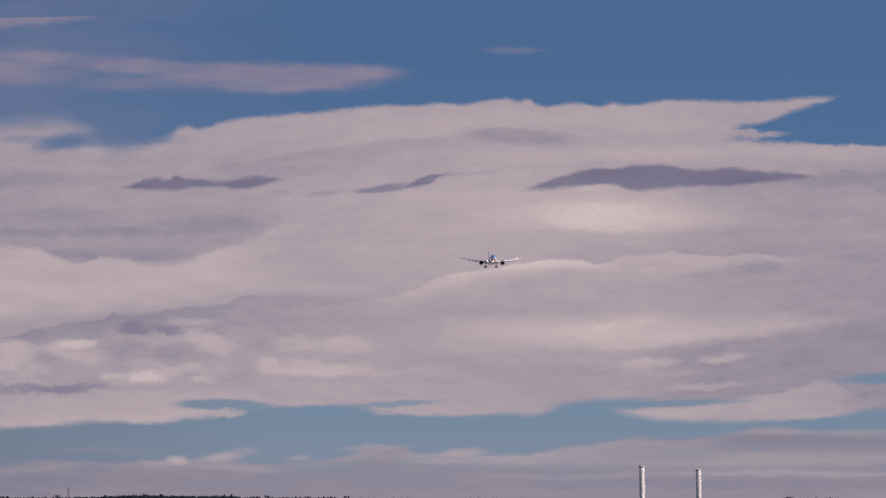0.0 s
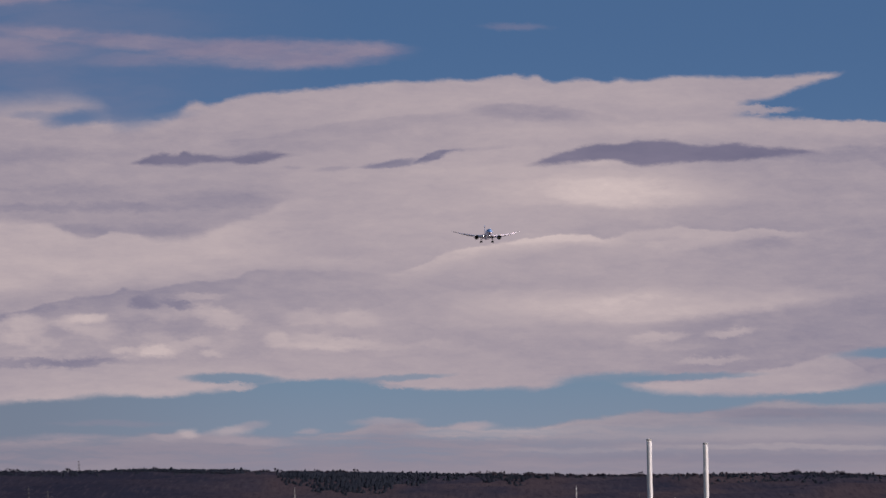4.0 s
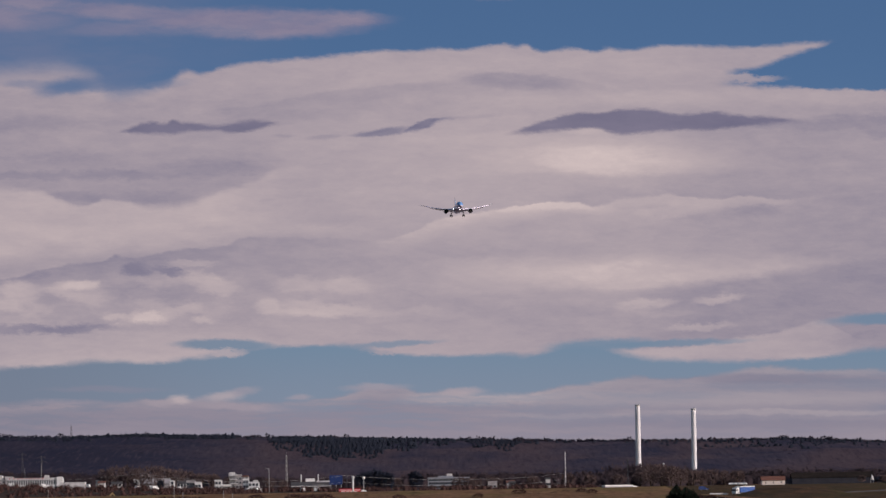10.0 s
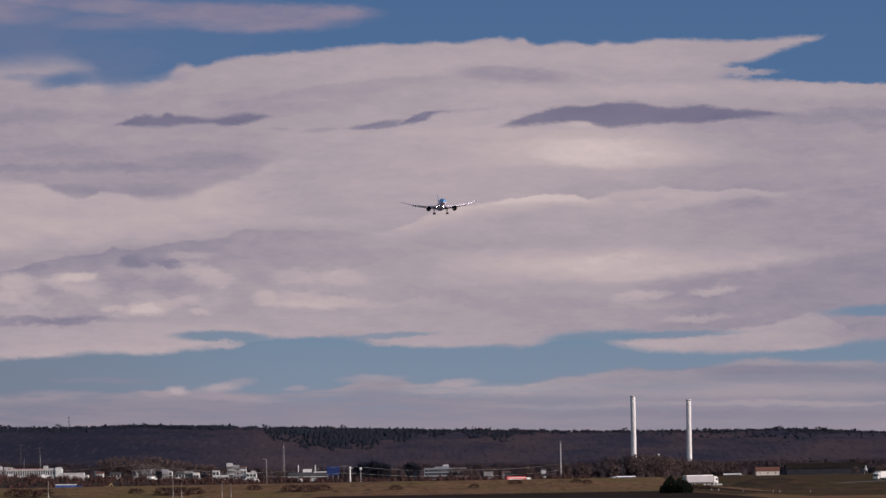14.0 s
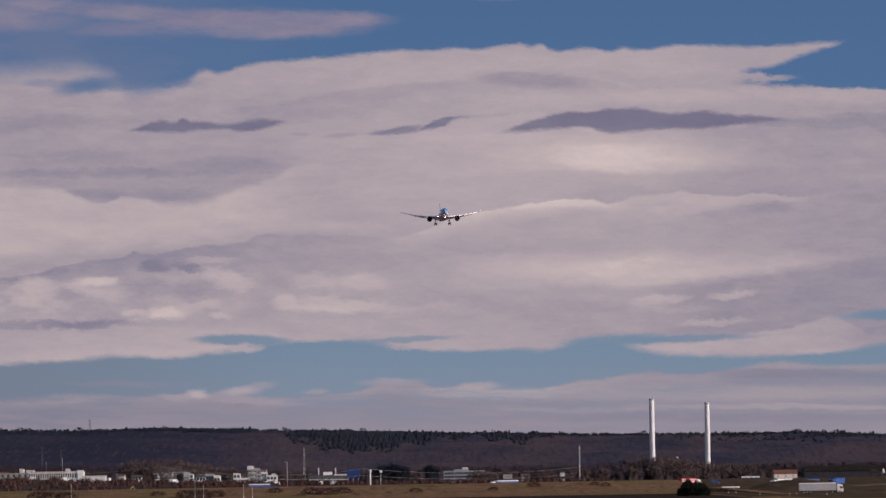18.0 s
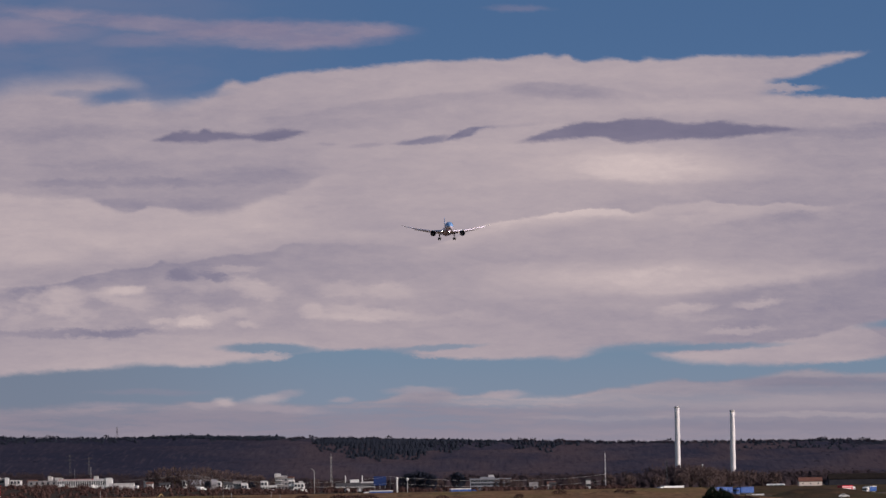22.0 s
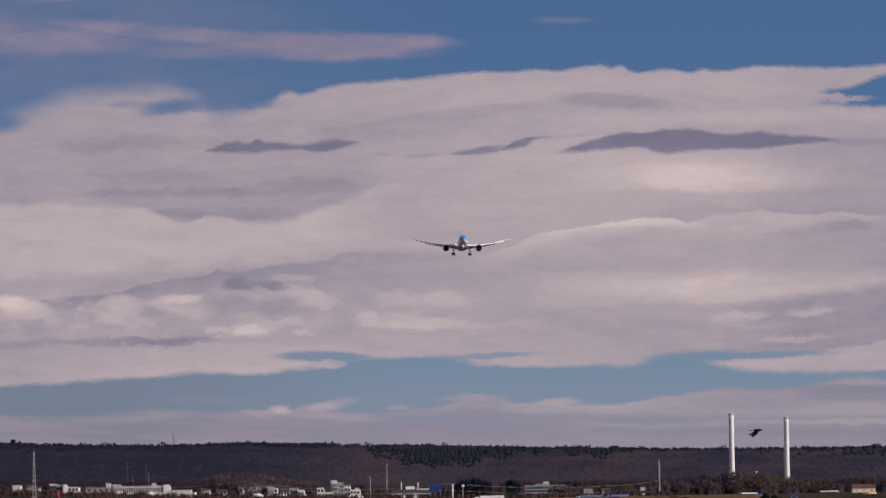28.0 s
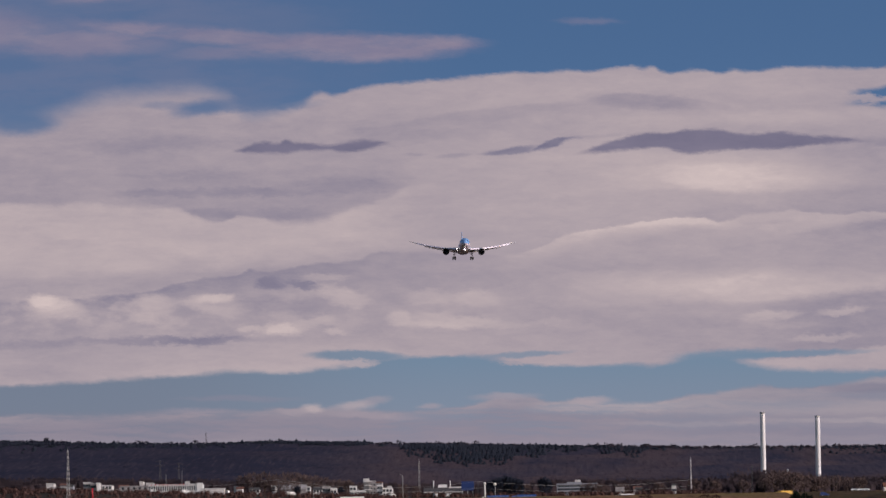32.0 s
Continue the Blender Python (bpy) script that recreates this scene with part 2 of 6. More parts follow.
def add_turned(bm, profile, n=24, axis="Z", at=(0, 0, 0), caps=True):
    """A body of revolution: profile rows of (radius, place along the axis)."""
    at = Vector(at)
    rings = []
    for r, h in profile:
        ring = []
        for i in range(n):
            c, s = r * math.cos(2 * math.pi * i / n), r * math.sin(2 * math.pi * i / n)
            ring.append(at + Vector({"Z": (c, s, h), "Y": (c, h, s), "X": (h, c, s)}[axis]))
        rings.append(ring)
    return add_loft(bm, rings, caps)


def turned(profile, n=24, axis="Z", at=(0, 0, 0), caps=True):
    return add_turned(bmesh.new(), profile, n, axis, at, caps)


# ---- the lie of the land ----
def step(a, b, v):
    k = np.clip((np.asarray(v, float) - a) / (b - a), 0, 1)
    return k * k * (3 - 2 * k)


RIDGE_X = (-6000, -900, -515, -397, -269, -196, -95, 5, 106, 232, 307, 392, 900, 6000)
RIDGE_Z = (59, 61, 57, 52.6, 51.6, 49.9, 46.3, 43.1, 40.7, 39, 39, 34.5, 33, 33)


def wave(x, y):
    return np.sin(x * 0.021 + 1.3) * np.cos(y * 0.017) + 0.6 * np.sin(x * 0.047 - y * 0.031)


def road_y(x):
    """The motorway's line: it bends away from the airfield towards the right."""
    return np.interp(x, (-3000, -400, -160, 0, 90, 160, 240, 330, 3000), (1985, 2005, 2012, 2032, 2075, 2150, 2290, 2480, 8000))


def land(x, y):
    x, y = np.asarray(x, float), np.asarray(y, float)
    town = np.interp(x, (-400, -260, -200, -150, -100, 0, 60, 100, 190, 400), (14, 11, 9, 7, 5, 4.2, 4, 3.6, 3.3, 3.0))
    z = town * step(2080, 2420, y)
    # the grass bank before the motorway
    bank = 5.05 * step(1815, 1955, y) * (1 - step(1955, 1990, y)) * (1 - step(84, 95, x))
    run = road_y(x)
    bed = np.interp(x, (40, 75, 105, 125, 138), (2.1, 1.6, 1.1, 0.5, 0.05)) * step(run - 34, run - 12, y) * (1 - step(run + 40, run + 260, y))
    mound = step(1880, 2000, y) * (1 - step(2012, 2075, y)) * np.interp(x, (113, 123, 130, 139, 146, 152, 160, 178, 196, 215, 260), (0, 2.9, 4.1, 4.1, 3.4, 2.4, 1.0, 1.1, 2.3, 2.8, 2.8))
    # the meadow lies a little lower before the mound
    hollow = 1.0 * step(95, 115, x) * step(300, 1200, y) * (1 - step(1840, 1890, y))
    z = np.maximum(z, np.maximum(bank, bed)) + mound - hollow
    # wooded ridge
    ridge = np.interp(x, RIDGE_X, RIDGE_Z)
    k = np.clip((y - 3500) / (4470 - 3500), 0, 1)
    rise = 0.55 * k + 0.45 * k * k * (3 - 2 * k)
    z = z + (ridge - z) * rise * (y > 3500) + wave(x, y) * 2.2 * step(3500, 3800, y) * (1 - step(4300, 4470, y))
    return np.where(y > 4560, np.maximum(z - (y - 4560) * 0.03, 5), z)


def ground_z(x, y):
    return float(land(x, y))


def sheet(name, xs, ys, height, mat):
    gx, gy = np.meshgrid(xs, ys)
    co = np.stack([gx, gy, height(gx, gy)], -1).reshape(-1, 3)
    nx = len(xs)
    i = (np.arange(len(ys) - 1)[:, None] * nx + np.arange(nx - 1)[None]).ravel()
    faces = np.stack([i, i + 1, i + 1 + nx, i + nx], -1)
    me = bpy.data.meshes.new(name)
    me.from_pydata(co.tolist(), [], faces.tolist())
    me.polygons.foreach_set("use_smooth", [True] * len(me.polygons))
    me.materials.append(mat)
    return new(name, me)


xs = np.concatenate([[-9000, -5000, -3000, -2000, -1400, -1000], np.arange(-800, 60, 20), np.arange(60, 280, 4), np.arange(280, 800, 20), [800, 1000, 1400, 2000, 3000, 5000, 9000]])
ys = np.concatenate([[-4000, -1500, -600, -200, 0, 300, 700, 1100, 1400, 1600, 1750], np.arange(1800, 2110, 6), np.arange(2110, 3500, 45), np.arange(3500, 4600, 25), [4650, 4900, 5500, 7000, 9500]])
tagged(sheet("ground", xs, ys, land, M_GRASS), "winter meadow with a low grass bank and a rising valley side", "ground", kind="structure")
tagged(sheet("ploughed_field", np.linspace(-48, 84, 24), np.linspace(1250, 1812, 16), lambda x, y: land(x, y) + 0.12, M_SOIL), "dark ploughed field at the foot of the grass bank", "field", kind="structure")
tagged(sheet("green_field", np.linspace(236, 262, 8), np.linspace(2380, 2800, 18), lambda x, y: land(x, y) + 0.15, M_GREEN), "pale green winter crop behind the road", "field", kind="structure")
tagged(sheet("meadow", np.arange(88, 620, 4.0), np.concatenate([np.arange(1500, 2110, 7.0), np.arange(2120, 3090, 40.0)]), lambda x, y: land(x, y) + 0.06, M_MEADOW), "dark olive winter meadow beside the slip road", "meadow", kind="structure")
tagged(sheet("town_ground", np.linspace(-520, 70, 60), np.linspace(2065, 3000, 50), lambda x, y: land(x, y) + 0.12, M_TOWN), "dark yards and bare soil under the town", "ground", kind="structure")
tagged(sheet("forest_floor", np.linspace(-900, 900, 120), np.linspace(3480, 4560, 60), lambda x, y: land(x, y) + 1.0, M_LITTER), "dense brown undergrowth between the bare woods on the ridge, haze-tinted blue", "undergrowth", kind="structure")


def ribbon(name, xs, offset, width, lift, mat, label):
    pts = [(x, float(road_y(x)) + offset) for x in xs]
    bm = bmesh.new()
    rows = []
    for x, y in pts:
        z = max(ground_z(x, y - width / 2), ground_z(x, y + width / 2), ground_z(x, y)) + lift
        rows.append([bm.verts.new((x, y - width / 2, z)), bm.verts.new((x, y + width / 2, z)), bm.verts.new((x, y + width / 2, z - 1.5)), bm.verts.new((x, y - width / 2, z - 1.5))])
    for a, b in zip(rows, rows[1:]):
        for i in range(4):
            bm.faces.new((a[i], b[i], b[(i + 1) % 4], a[(i + 1) % 4]))
    bm.faces.new(rows[0])
    bm.faces.new(rows[-1][::-1])
    bmesh.ops.recalc_face_normals(bm, faces=bm.faces[:])
    return tagged(part(name, bm, mat), label, "road", kind="structure")


ribbon("road_far", np.arange(-1400, 700, 12), 12, 11, 0.1, M_ROAD, "asphalt carriageway behind the grass bank")
ribbon("road_near", np.arange(-1400, 700, 12), -2, 11, 0.1, M_ROAD, "asphalt carriageway behind the grass bank")


# ---- sky ----
SKY_Y, EYE_MID = 4640.0, Vector((0, -64.0, 8.0))
LEAN_MID = 15.5


def sky_units(p):
    """Hundredths of a radian-like unit (1 unit is 0.64 degree) across and up the cloud deck, which leans 1 degree."""
    d = p - EYE_MID
    rise = radians(2.54)
    f = Vector((0, math.cos(rise), math.sin(rise)))
    u0 = Vector((0, -math.sin(rise), math.cos(rise)))
    r0 = Vector((1, 0, 0))
    c, s = math.cos(radians(-1)), math.sin(radians(-1))
    r, u = c * r0 + s * u0, c * u0 - s * r0
    return d.dot(r) / d.dot(f) * 89.61, d.dot(u) / d.dot(f) * 89.61


def sky_sheet(name, x0, x1, h0, h1, nx, nh, front, mat):
    """An upright sheet hinged at eye height; its own z runs up the sheet."""
    hinge = pose(0, SKY_Y - front, 8.0, -LEAN_MID)
    bm = bmesh.new()
    uv = bm.loops.layers.uv.new("UVMap")
    grid = [[bm.verts.new((x0 + (x1 - x0) * i / nx, 0, h0 + (h1 - h0) * j / nh)) for i in range(nx + 1)] for j in range(nh + 1)]
    for j, i in product(range(nh), range(nx)):
        f = bm.faces.new((grid[j][i], grid[j][i + 1], grid[j + 1][i + 1], grid[j + 1][i]))
        for loop in f.loops:
            loop[uv].uv = sky_units(hinge @ loop.vert.co)
    return part(name, bm, mat)


def warp(nt, big=(0.55, 0.16), small=(0.16, 0.07), seed=0.0):
    uv = node(nt, "ShaderNodeUVMap", uv_map="UVMap").outputs[0]
    out = uv
    tiny = (small[0] * 0.42, small[1] * 0.5)
    for amount, scale, stretch, shift in ((big, 1.0, (0.45, 1.3, 1), seed), (small, 3.2, (0.5, 1.2, 1), seed + 7), (tiny, 9.5, (0.6, 1.2, 1), seed + 15)):
        move = node(nt, "ShaderNodeVectorMath", operation="ADD")
        feed(nt, move.inputs[0], uv)
        move.inputs[1].default_value = (shift, shift * 1.7, shift)
        n = noise_at(nt, move.outputs[0], scale, 9, 0.66, stretch).outputs["Color"]
        half = node(nt, "ShaderNodeVectorMath", operation="SUBTRACT")
        feed(nt, half.inputs[0], n)
        half.inputs[1].default_value = (0.5, 0.5, 0.5)
        scaled = node(nt, "ShaderNodeVectorMath", operation="MULTIPLY")
        feed(nt, scaled.inputs[0], half.outputs[0])
        scaled.inputs[1].default_value = (amount[0] * 2, amount[1] * 2, 0)
        add = node(nt, "ShaderNodeVectorMath", operation="ADD")
        feed(nt, add.inputs[0], out)
        feed(nt, add.inputs[1], scaled.outputs[0])
        out = add.outputs[0]
    return uv, out


def puff(nt, where, x, y, rx, ry, turn=0.0, soft=0.9):
    """A soft lens of cloud at (x, y): 1 in its middle, 0 outside."""
    m = node(nt, "ShaderNodeMapping", vector_type="TEXTURE")
    feed(nt, m.inputs[0], where)
    m.inputs["Location"].default_value = ((x - 784) / 100, (441 - y) / 100, 0)
    m.inputs["Rotation"].default_value = (0, 0, radians(turn))
    m.inputs["Scale"].default_value = (rx / 100, ry / 100, 1)
    n = node(nt, "ShaderNodeVectorMath", operation="LENGTH")
    flat = node(nt, "ShaderNodeVectorMath", operation="MULTIPLY")
    feed(nt, flat.inputs[0], m.outputs[0])
    flat.inputs[1].default_value = (1, 1, 0)
    feed(nt, n.inputs[0], flat.outputs[0])
    return smooth(nt, n.outputs["Value"], 1.0 + soft * 0.5, 1.0 - soft * 0.5 - 0.05, 0.0, 1.0)


def profile(nt, u, points):
    """A height along the deck as a smooth line through a few points (x, y)."""
    n = node(nt, "ShaderNodeFloatCurve")
    feed(nt, n.inputs[1], calc(nt, "DIVIDE", calc(nt, "ADD", u, 14.0), 28.0))
    pts = [((x - 784) / 2800 + 0.5, ((441 - y) / 100 + 8) / 16) for x, y in points]
    c = n.mapping.curves[0]
    c.points[0].location, c.points[-1].location = (0, pts[0][1]), (1, pts[-1][1])
    for p in pts:
        c.points.new(*p)
    n.mapping.update()
    return calc(nt, "SUBTRACT", calc(nt, "MULTIPLY", n.outputs[0], 16.0), 8.0)


def glow_out(nt, colour, alpha=None):
    nt.nodes.remove(nt.nodes["Principled BSDF"])
    e = node(nt, "ShaderNodeEmission")
    feed(nt, e.inputs[0], colour)
    end = e.outputs[0]
    if alpha is not None:
        t = node(nt, "ShaderNodeBsdfTransparent")
        k = node(nt, "ShaderNodeMixShader")
        feed(nt, k.inputs[0], alpha)
        nt.links.new(t.outputs[0], k.inputs[1])
        nt.links.new(end, k.inputs[2])
        end = k.outputs[0]
    nt.links.new(end, nt.nodes["Material Output"].inputs[0])


def ramp(nt, value, stops):
    n = node(nt, "ShaderNodeValToRGB")
    feed(nt, n.inputs[0], value)
    el = n.color_ramp.elements
    el[0].position, el[0].color = stops[0]
    el[1].position, el[1].color = stops[-1]
    for at, colour in stops[1:-1]:
        el.new(at).color = colour
    return n.outputs[0]


COLUMNS, ROWS = (-9999, 360, 760, 1160, 9999), (-9999, 250, 425, 575, 9999)


def sky_material(column, row):
    """One field of the sky; features that lie wholly in other fields are left out of it."""
    x_lo, x_hi, y_lo, y_hi = COLUMNS[column] - 85, COLUMNS[column + 1] + 85, ROWS[row] - 55, ROWS[row + 1] + 55

    def here(x0, x1, y0, y1):
        return x0 < x_hi and x1 > x_lo and y0 < y_hi and y1 > y_lo

    def near(x, y, rx, ry):
        return here(x - rx * 1.7, x + rx * 1.7, y - ry * 1.7 - rx * 0.15, y + ry * 1.7 + rx * 0.15)

    m = bpy.data.materials.new("cloudy_sky")
    m.use_nodes = True
    nt = m.node_tree
    uv, where = warp(nt)
    _, gentle = warp(nt, (0.14, 0.05), (0.12, 0.075), 3.0)
    _, tumbled = warp(nt, (0.12, 0.05), (0.20, 0.16), 5.0)
    _, ragged = warp(nt, (0.34, 0.10), (0.26, 0.15), 9.0)
    split = node(nt, "ShaderNodeSeparateXYZ")
    feed(nt, split.inputs[0], gentle)
    u, v = split.outputs[0], split.outputs[1]
    torn = node(nt, "ShaderNodeSeparateXYZ")
    feed(nt, torn.inputs[0], ragged)
    plain = node(nt, "ShaderNodeSeparateXYZ")
    feed(nt, plain.inputs[0], uv)
    clear = ramp(nt, smooth(nt, plain.outputs[1], -3.6, 5.6), [
        (0.0, lin(136, 137, 152)), (0.04, lin(124, 139, 157)), (0.12, lin(113, 136, 157)), (0.5, lin(91, 121, 153)), (0.85, lin(77, 109, 147)), (1.0, lin(72, 104, 143))])
    clear = mix(nt, calc(nt, "MULTIPLY", smooth(nt, plain.outputs[0], -2.0, -8.5, 0.0, 0.6), smooth(nt, plain.outputs[1], 1.0, -1.0)), clear, lin(110, 119, 135))
    haze = calc(nt, "MULTIPLY", smooth(nt, plain.outputs[0], -1.5, -7.5, 0.0, 0.32), smooth(nt, plain.outputs[1], 1.6, 3.2))
    haze = calc(nt, "MULTIPLY", haze, smooth(nt, noise_at(nt, gentle, 0.9, 5, 0.6, (0.4, 1.6, 1)).outputs[0], 0.34, 0.62, 0.45, 1.0))
    clear = mix(nt, haze, clear, lin(132, 128, 148))
    tones = [(0.0, lin(104, 103, 128)), (0.25, lin(136, 131, 147)), (0.5, lin(165, 155, 162)), (0.75, lin(186, 173, 174)), (1.0, lin(214, 198, 193))]
    streaks = noise_at(nt, where, 1.0, 6, 0.6, (0.30, 3.4, 1)).outputs[0]
    grain = noise_at(nt, where, 0.8, 8, 0.62, (0.32, 1.5, 1)).outputs[0]
    wisps = noise_at(nt, where, 2.2, 9, 0.68, (0.45, 1.5, 1)).outputs[0]
    fine = noise_at(nt, gentle, 7.0, 6, 0.7, (0.5, 1.6, 1)).outputs[0]

    blur = smooth(nt, noise_at(nt, gentle, 1.1, 3, 0.5, (0.6, 1.4, 1)).outputs[0], 0.36, 0.64, 0.7, 2.0)
    thick = smooth(nt, noise_at(nt, where, 1.5, 6, 0.62, (0.4, 1.5, 1)).outputs[0], 0.34, 0.60, 0.72, 1.0)

    def under(points, soft):
        """1 below a line through the points, 0 above it; here crisp, there blurred."""
        return smooth(nt, calc(nt, "SUBTRACT", profile(nt, u, points), v), -soft / 200, calc(nt, "MULTIPLY", blur, soft / 200))

    def over(points, soft):
        return smooth(nt, calc(nt, "SUBTRACT", v, profile(nt, u, points)), -soft / 200, calc(nt, "MULTIPLY", blur, soft / 200))

    def times(*masks):
        out = masks[0]
        for k in masks[1:]:
            out = calc(nt, "MULTIPLY", out, k)
        return out

    def without(mask, hole, share=1.0):
        return calc(nt, "MULTIPLY", mask, calc(nt, "MULTIPLY_ADD", hole, -share, 1.0))

    def span(x0, x1, fade):
        """1 between two places along the deck, fading out past them."""
        a, b, f = (x0 - 784) / 100, (x1 - 784) / 100, fade / 100
        return times(smooth(nt, torn.outputs[0], a - f, a), smooth(nt, torn.outputs[0], b + f, b))

    # ---- thin low clouds over the hills
    colour = clear
    if row == 3:
        low_top = [(-300, 705), (0, 698), (200, 694), (330, 690), (480, 697), (560, 692), (610, 682), (645, 671), (690, 669), (740, 680), (800, 674), (840, 681), (900, 682), (1000, 668), (1060, 660), (1100, 652), (1190, 657), (1250, 648), (1330, 633), (1420, 638), (1600, 638), (1900, 632)]
        low = times(under(low_top, 10), smooth(nt, streaks, 0.34, 0.58, smooth(nt, plain.outputs[0], -0.5, 3.5, 0.18, 0.62), 0.82))
        low_tone = calc(nt, "MULTIPLY_ADD", streaks, 0.34, smooth(nt, plain.outputs[0], -2.0, 3.0, 0.10, 0.15))
        low_tone = calc(nt, "MULTIPLY_ADD", times(under(low_top, 6), over([(x, y + 16) for x, y in low_top], 24)), 0.10, low_tone)
        for x, y, rx, ry, w in ((1150, 690, 420, 14, 0.12), (830, 690, 110, 12, 0.14), (1400, 715, 260, 5, 0.16), (1000, 721, 140, 4, 0.10), (1350, 655, 260, 9, -0.12), (1330, 735, 420, 8, -0.06)):
            if near(x, y, rx, ry):
                low_tone = calc(nt, "MULTIPLY_ADD", puff(nt, gentle, x, y, rx, ry, 0, 1.0), w, low_tone)
        colour = mix(nt, low, clear, ramp(nt, low_tone, [(0.0, lin(113, 110, 128)), (0.25, lin(139, 132, 145)), (0.5, lin(166, 155, 160)), (0.75, lin(186, 173, 174)), (1.0, lin(214, 198, 193))]))
        # torn scraps of cloud in the clear strip
        for x, y, rx, ry, turn, bright, k in ((311, 692, 19, 8, 0, 0.72, 0.9), (388, 687, 31, 8, 3, 0.62, 0.9), (424, 677, 24, 7, 8, 0.45, 0.6), (425, 706, 70, 6, -3, 0.44, 0.7), (275, 697, 24, 5, 0, 0.50, 0.5), (524, 688, 20, 5, 0, 0.50, 0.7), (180, 674, 90, 5, 0, 0.30, 0.4), (100, 697, 60, 5, 0, 0.38, 0.5), (655, 671, 50, 6, 2, 0.50, 0.7), (345, 690, 14, 5, 0, 0.5, 0.4), (808, 678, 36, 6, 0, 0.56, 0.8)):
            if near(x, y, rx, ry):
                colour = mix(nt, calc(nt, "MULTIPLY", puff(nt, gentle, x, y, rx, ry, turn, 1.2), k * 0.85), colour, ramp(nt, calc(nt, "MULTIPLY_ADD", calc(nt, "SUBTRACT", wisps, 0.5), 0.3, bright), tones))

    # ---- the outline of the deck
    top = [(-600, 130), (-350, 140), (-229, 146), (-150, 128), (-60, 98), (0, 92), (60, 87), (120, 90), (160, 106), (190, 130), (240, 134), (290, 129), (325, 111), (346, 119), (400, 106), (440, 98), (540, 90), (650, 81), (740, 76), (800, 75), (850, 70), (882, 66), (905, 70), (922, 67), (945, 77), (1000, 74), (1045, 79), (1062, 73), (1092, 78), (1150, 70), (1250, 69), (1300, 72), (1350, 69), (1420, 64), (1470, 62), (1900, 62)]
    bottom = [(-600, 662), (-200, 650), (0, 640), (60, 634), (140, 629), (300, 625), (350, 619), (405, 612), (440, 603), (600, 598), (640, 602), (700, 610), (760, 614), (850, 612), (900, 614), (925, 616), (955, 611), (1000, 600), (1060, 604), (1090, 614), (1180, 624), (1300, 626), (1420, 617), (1540, 605), (1700, 598), (1900, 600)]
    deck = 1.0
    if row == 0:
        edge = calc(nt, "SUBTRACT", profile(nt, u, top), v)
        deck = smooth(nt, edge, -0.05, smooth(nt, plain.outputs[0], -6.6, -4.0, 0.55, 0.06))
    elif row == 3:
        deck = over(bottom, 11)
    # the forked right-hand end of its upper edge, over a flat shelf
    if row == 0 and column > 1:
        bay = times(over([(0, 143), (1250, 141), (1300, 142), (1400, 144), (1900, 150)], 7), under([(0, 300), (1240, 140), (1275, 116), (1340, 104), (1385, 85), (1445, 65), (1500, 40), (1900, 30)], 10), smooth(nt, u, 4.6, 5.4))
        bay = without(bay, puff(nt, ragged, 1290, 126, 75, 8, 0, 0.8), 0.85)
        deck = without(deck, bay)
    for x, y, rx, ry, turn, soft, share in ((112, 142, 46, 13, 8, 1.3, 0.9), (160, 136, 70, 12, 4, 1.3, 0.6), (235, 139, 75, 7, 3, 1.2, 0.5), (40, 137, 40, 7, 0, 1.2, 0.4), (-215, 168, 60, 22, 0, 1.0, 0.9), (392, 596, 88, 10, -1, 0.6, 0.9), (690, 593, 75, 5, 4, 0.9, 0.7), (1060, 596, 90, 12, 2, 0.8, 0.9), (1160, 594, 110, 6, 2, 0.9, 0.8), (1270, 588, 50, 4, 0, 1.1, 0.4), (1580, 548, 125, 11, 3, 0.7, 0.9), (860, 618, 30, 8, 0, 1.0, 0.3)):
        if near(x, y, rx, ry):
            deck = without(deck, puff(nt, gentle, x, y, rx, ry, turn, soft), share)
    if row == 3:
        for x, y, rx, turn in ((388, 608, 34, 3), (690, 605, 50, 0)):
            if near(x, y, rx, 6):
                deck = calc(nt, "MAXIMUM", deck, calc(nt, "MULTIPLY", puff(nt, ragged, x, y, rx, 6, turn, 0.9), 0.8))

    # ---- light and shade of the deck, layer over layer
    tone = calc(nt, "MULTIPLY_ADD", grain, 0.26, 0.36)

    def lay(field, mask, value, k):
        nonlocal tone
        if here(*field):
            tone = calc(nt, "MULTIPLY_ADD", calc(nt, "MULTIPLY", calc(nt, "MULTIPLY", mask(), thick), min(k * 1.12, 1.0)), calc(nt, "SUBTRACT", value, tone), tone)

    def lens(x, y, rx, ry, value, k, turn=0.0, soft=1.2, at=None):
        tilt = rx * abs(math.sin(radians(turn)))
        lay((x - rx * 1.6, x + rx * 1.6, y - ry * 1.6 - tilt, y + ry * 1.6 + tilt), lambda: puff(nt, at or gentle, x, y, rx, ry, turn, soft), value, k)

    # wide tints
    lens(1420, 270, 330, 130, 0.45, 0.7, 0, 1.5, where)
    lens(720, 290, 330, 90, 0.56, 0.6, 0, 1.6, where)
    lens(150, 190, 330, 45, 0.45, 0.6, 0, 1.5, where)
    lens(640, 120, 420, 30, 0.55, 0.6, 3, 1.3, where)
    lens(1180, 100, 200, 30, 0.53, 0.7, 0, 1.3, where)
    lens(1130, 160, 300, 14, 0.60, 0.7, 0, 1.3)
    lens(1440, 160, 190, 14, 0.58, 0.8, -1, 1.2)
    # a grey lens under the upper edge, with a crisp brow
    brow = [(200, 190), (400, 178), (500, 163), (560, 151), (650, 143), (720, 134), (800, 130), (835, 120), (880, 116), (940, 121), (1000, 126), (1060, 140), (1300, 150)]
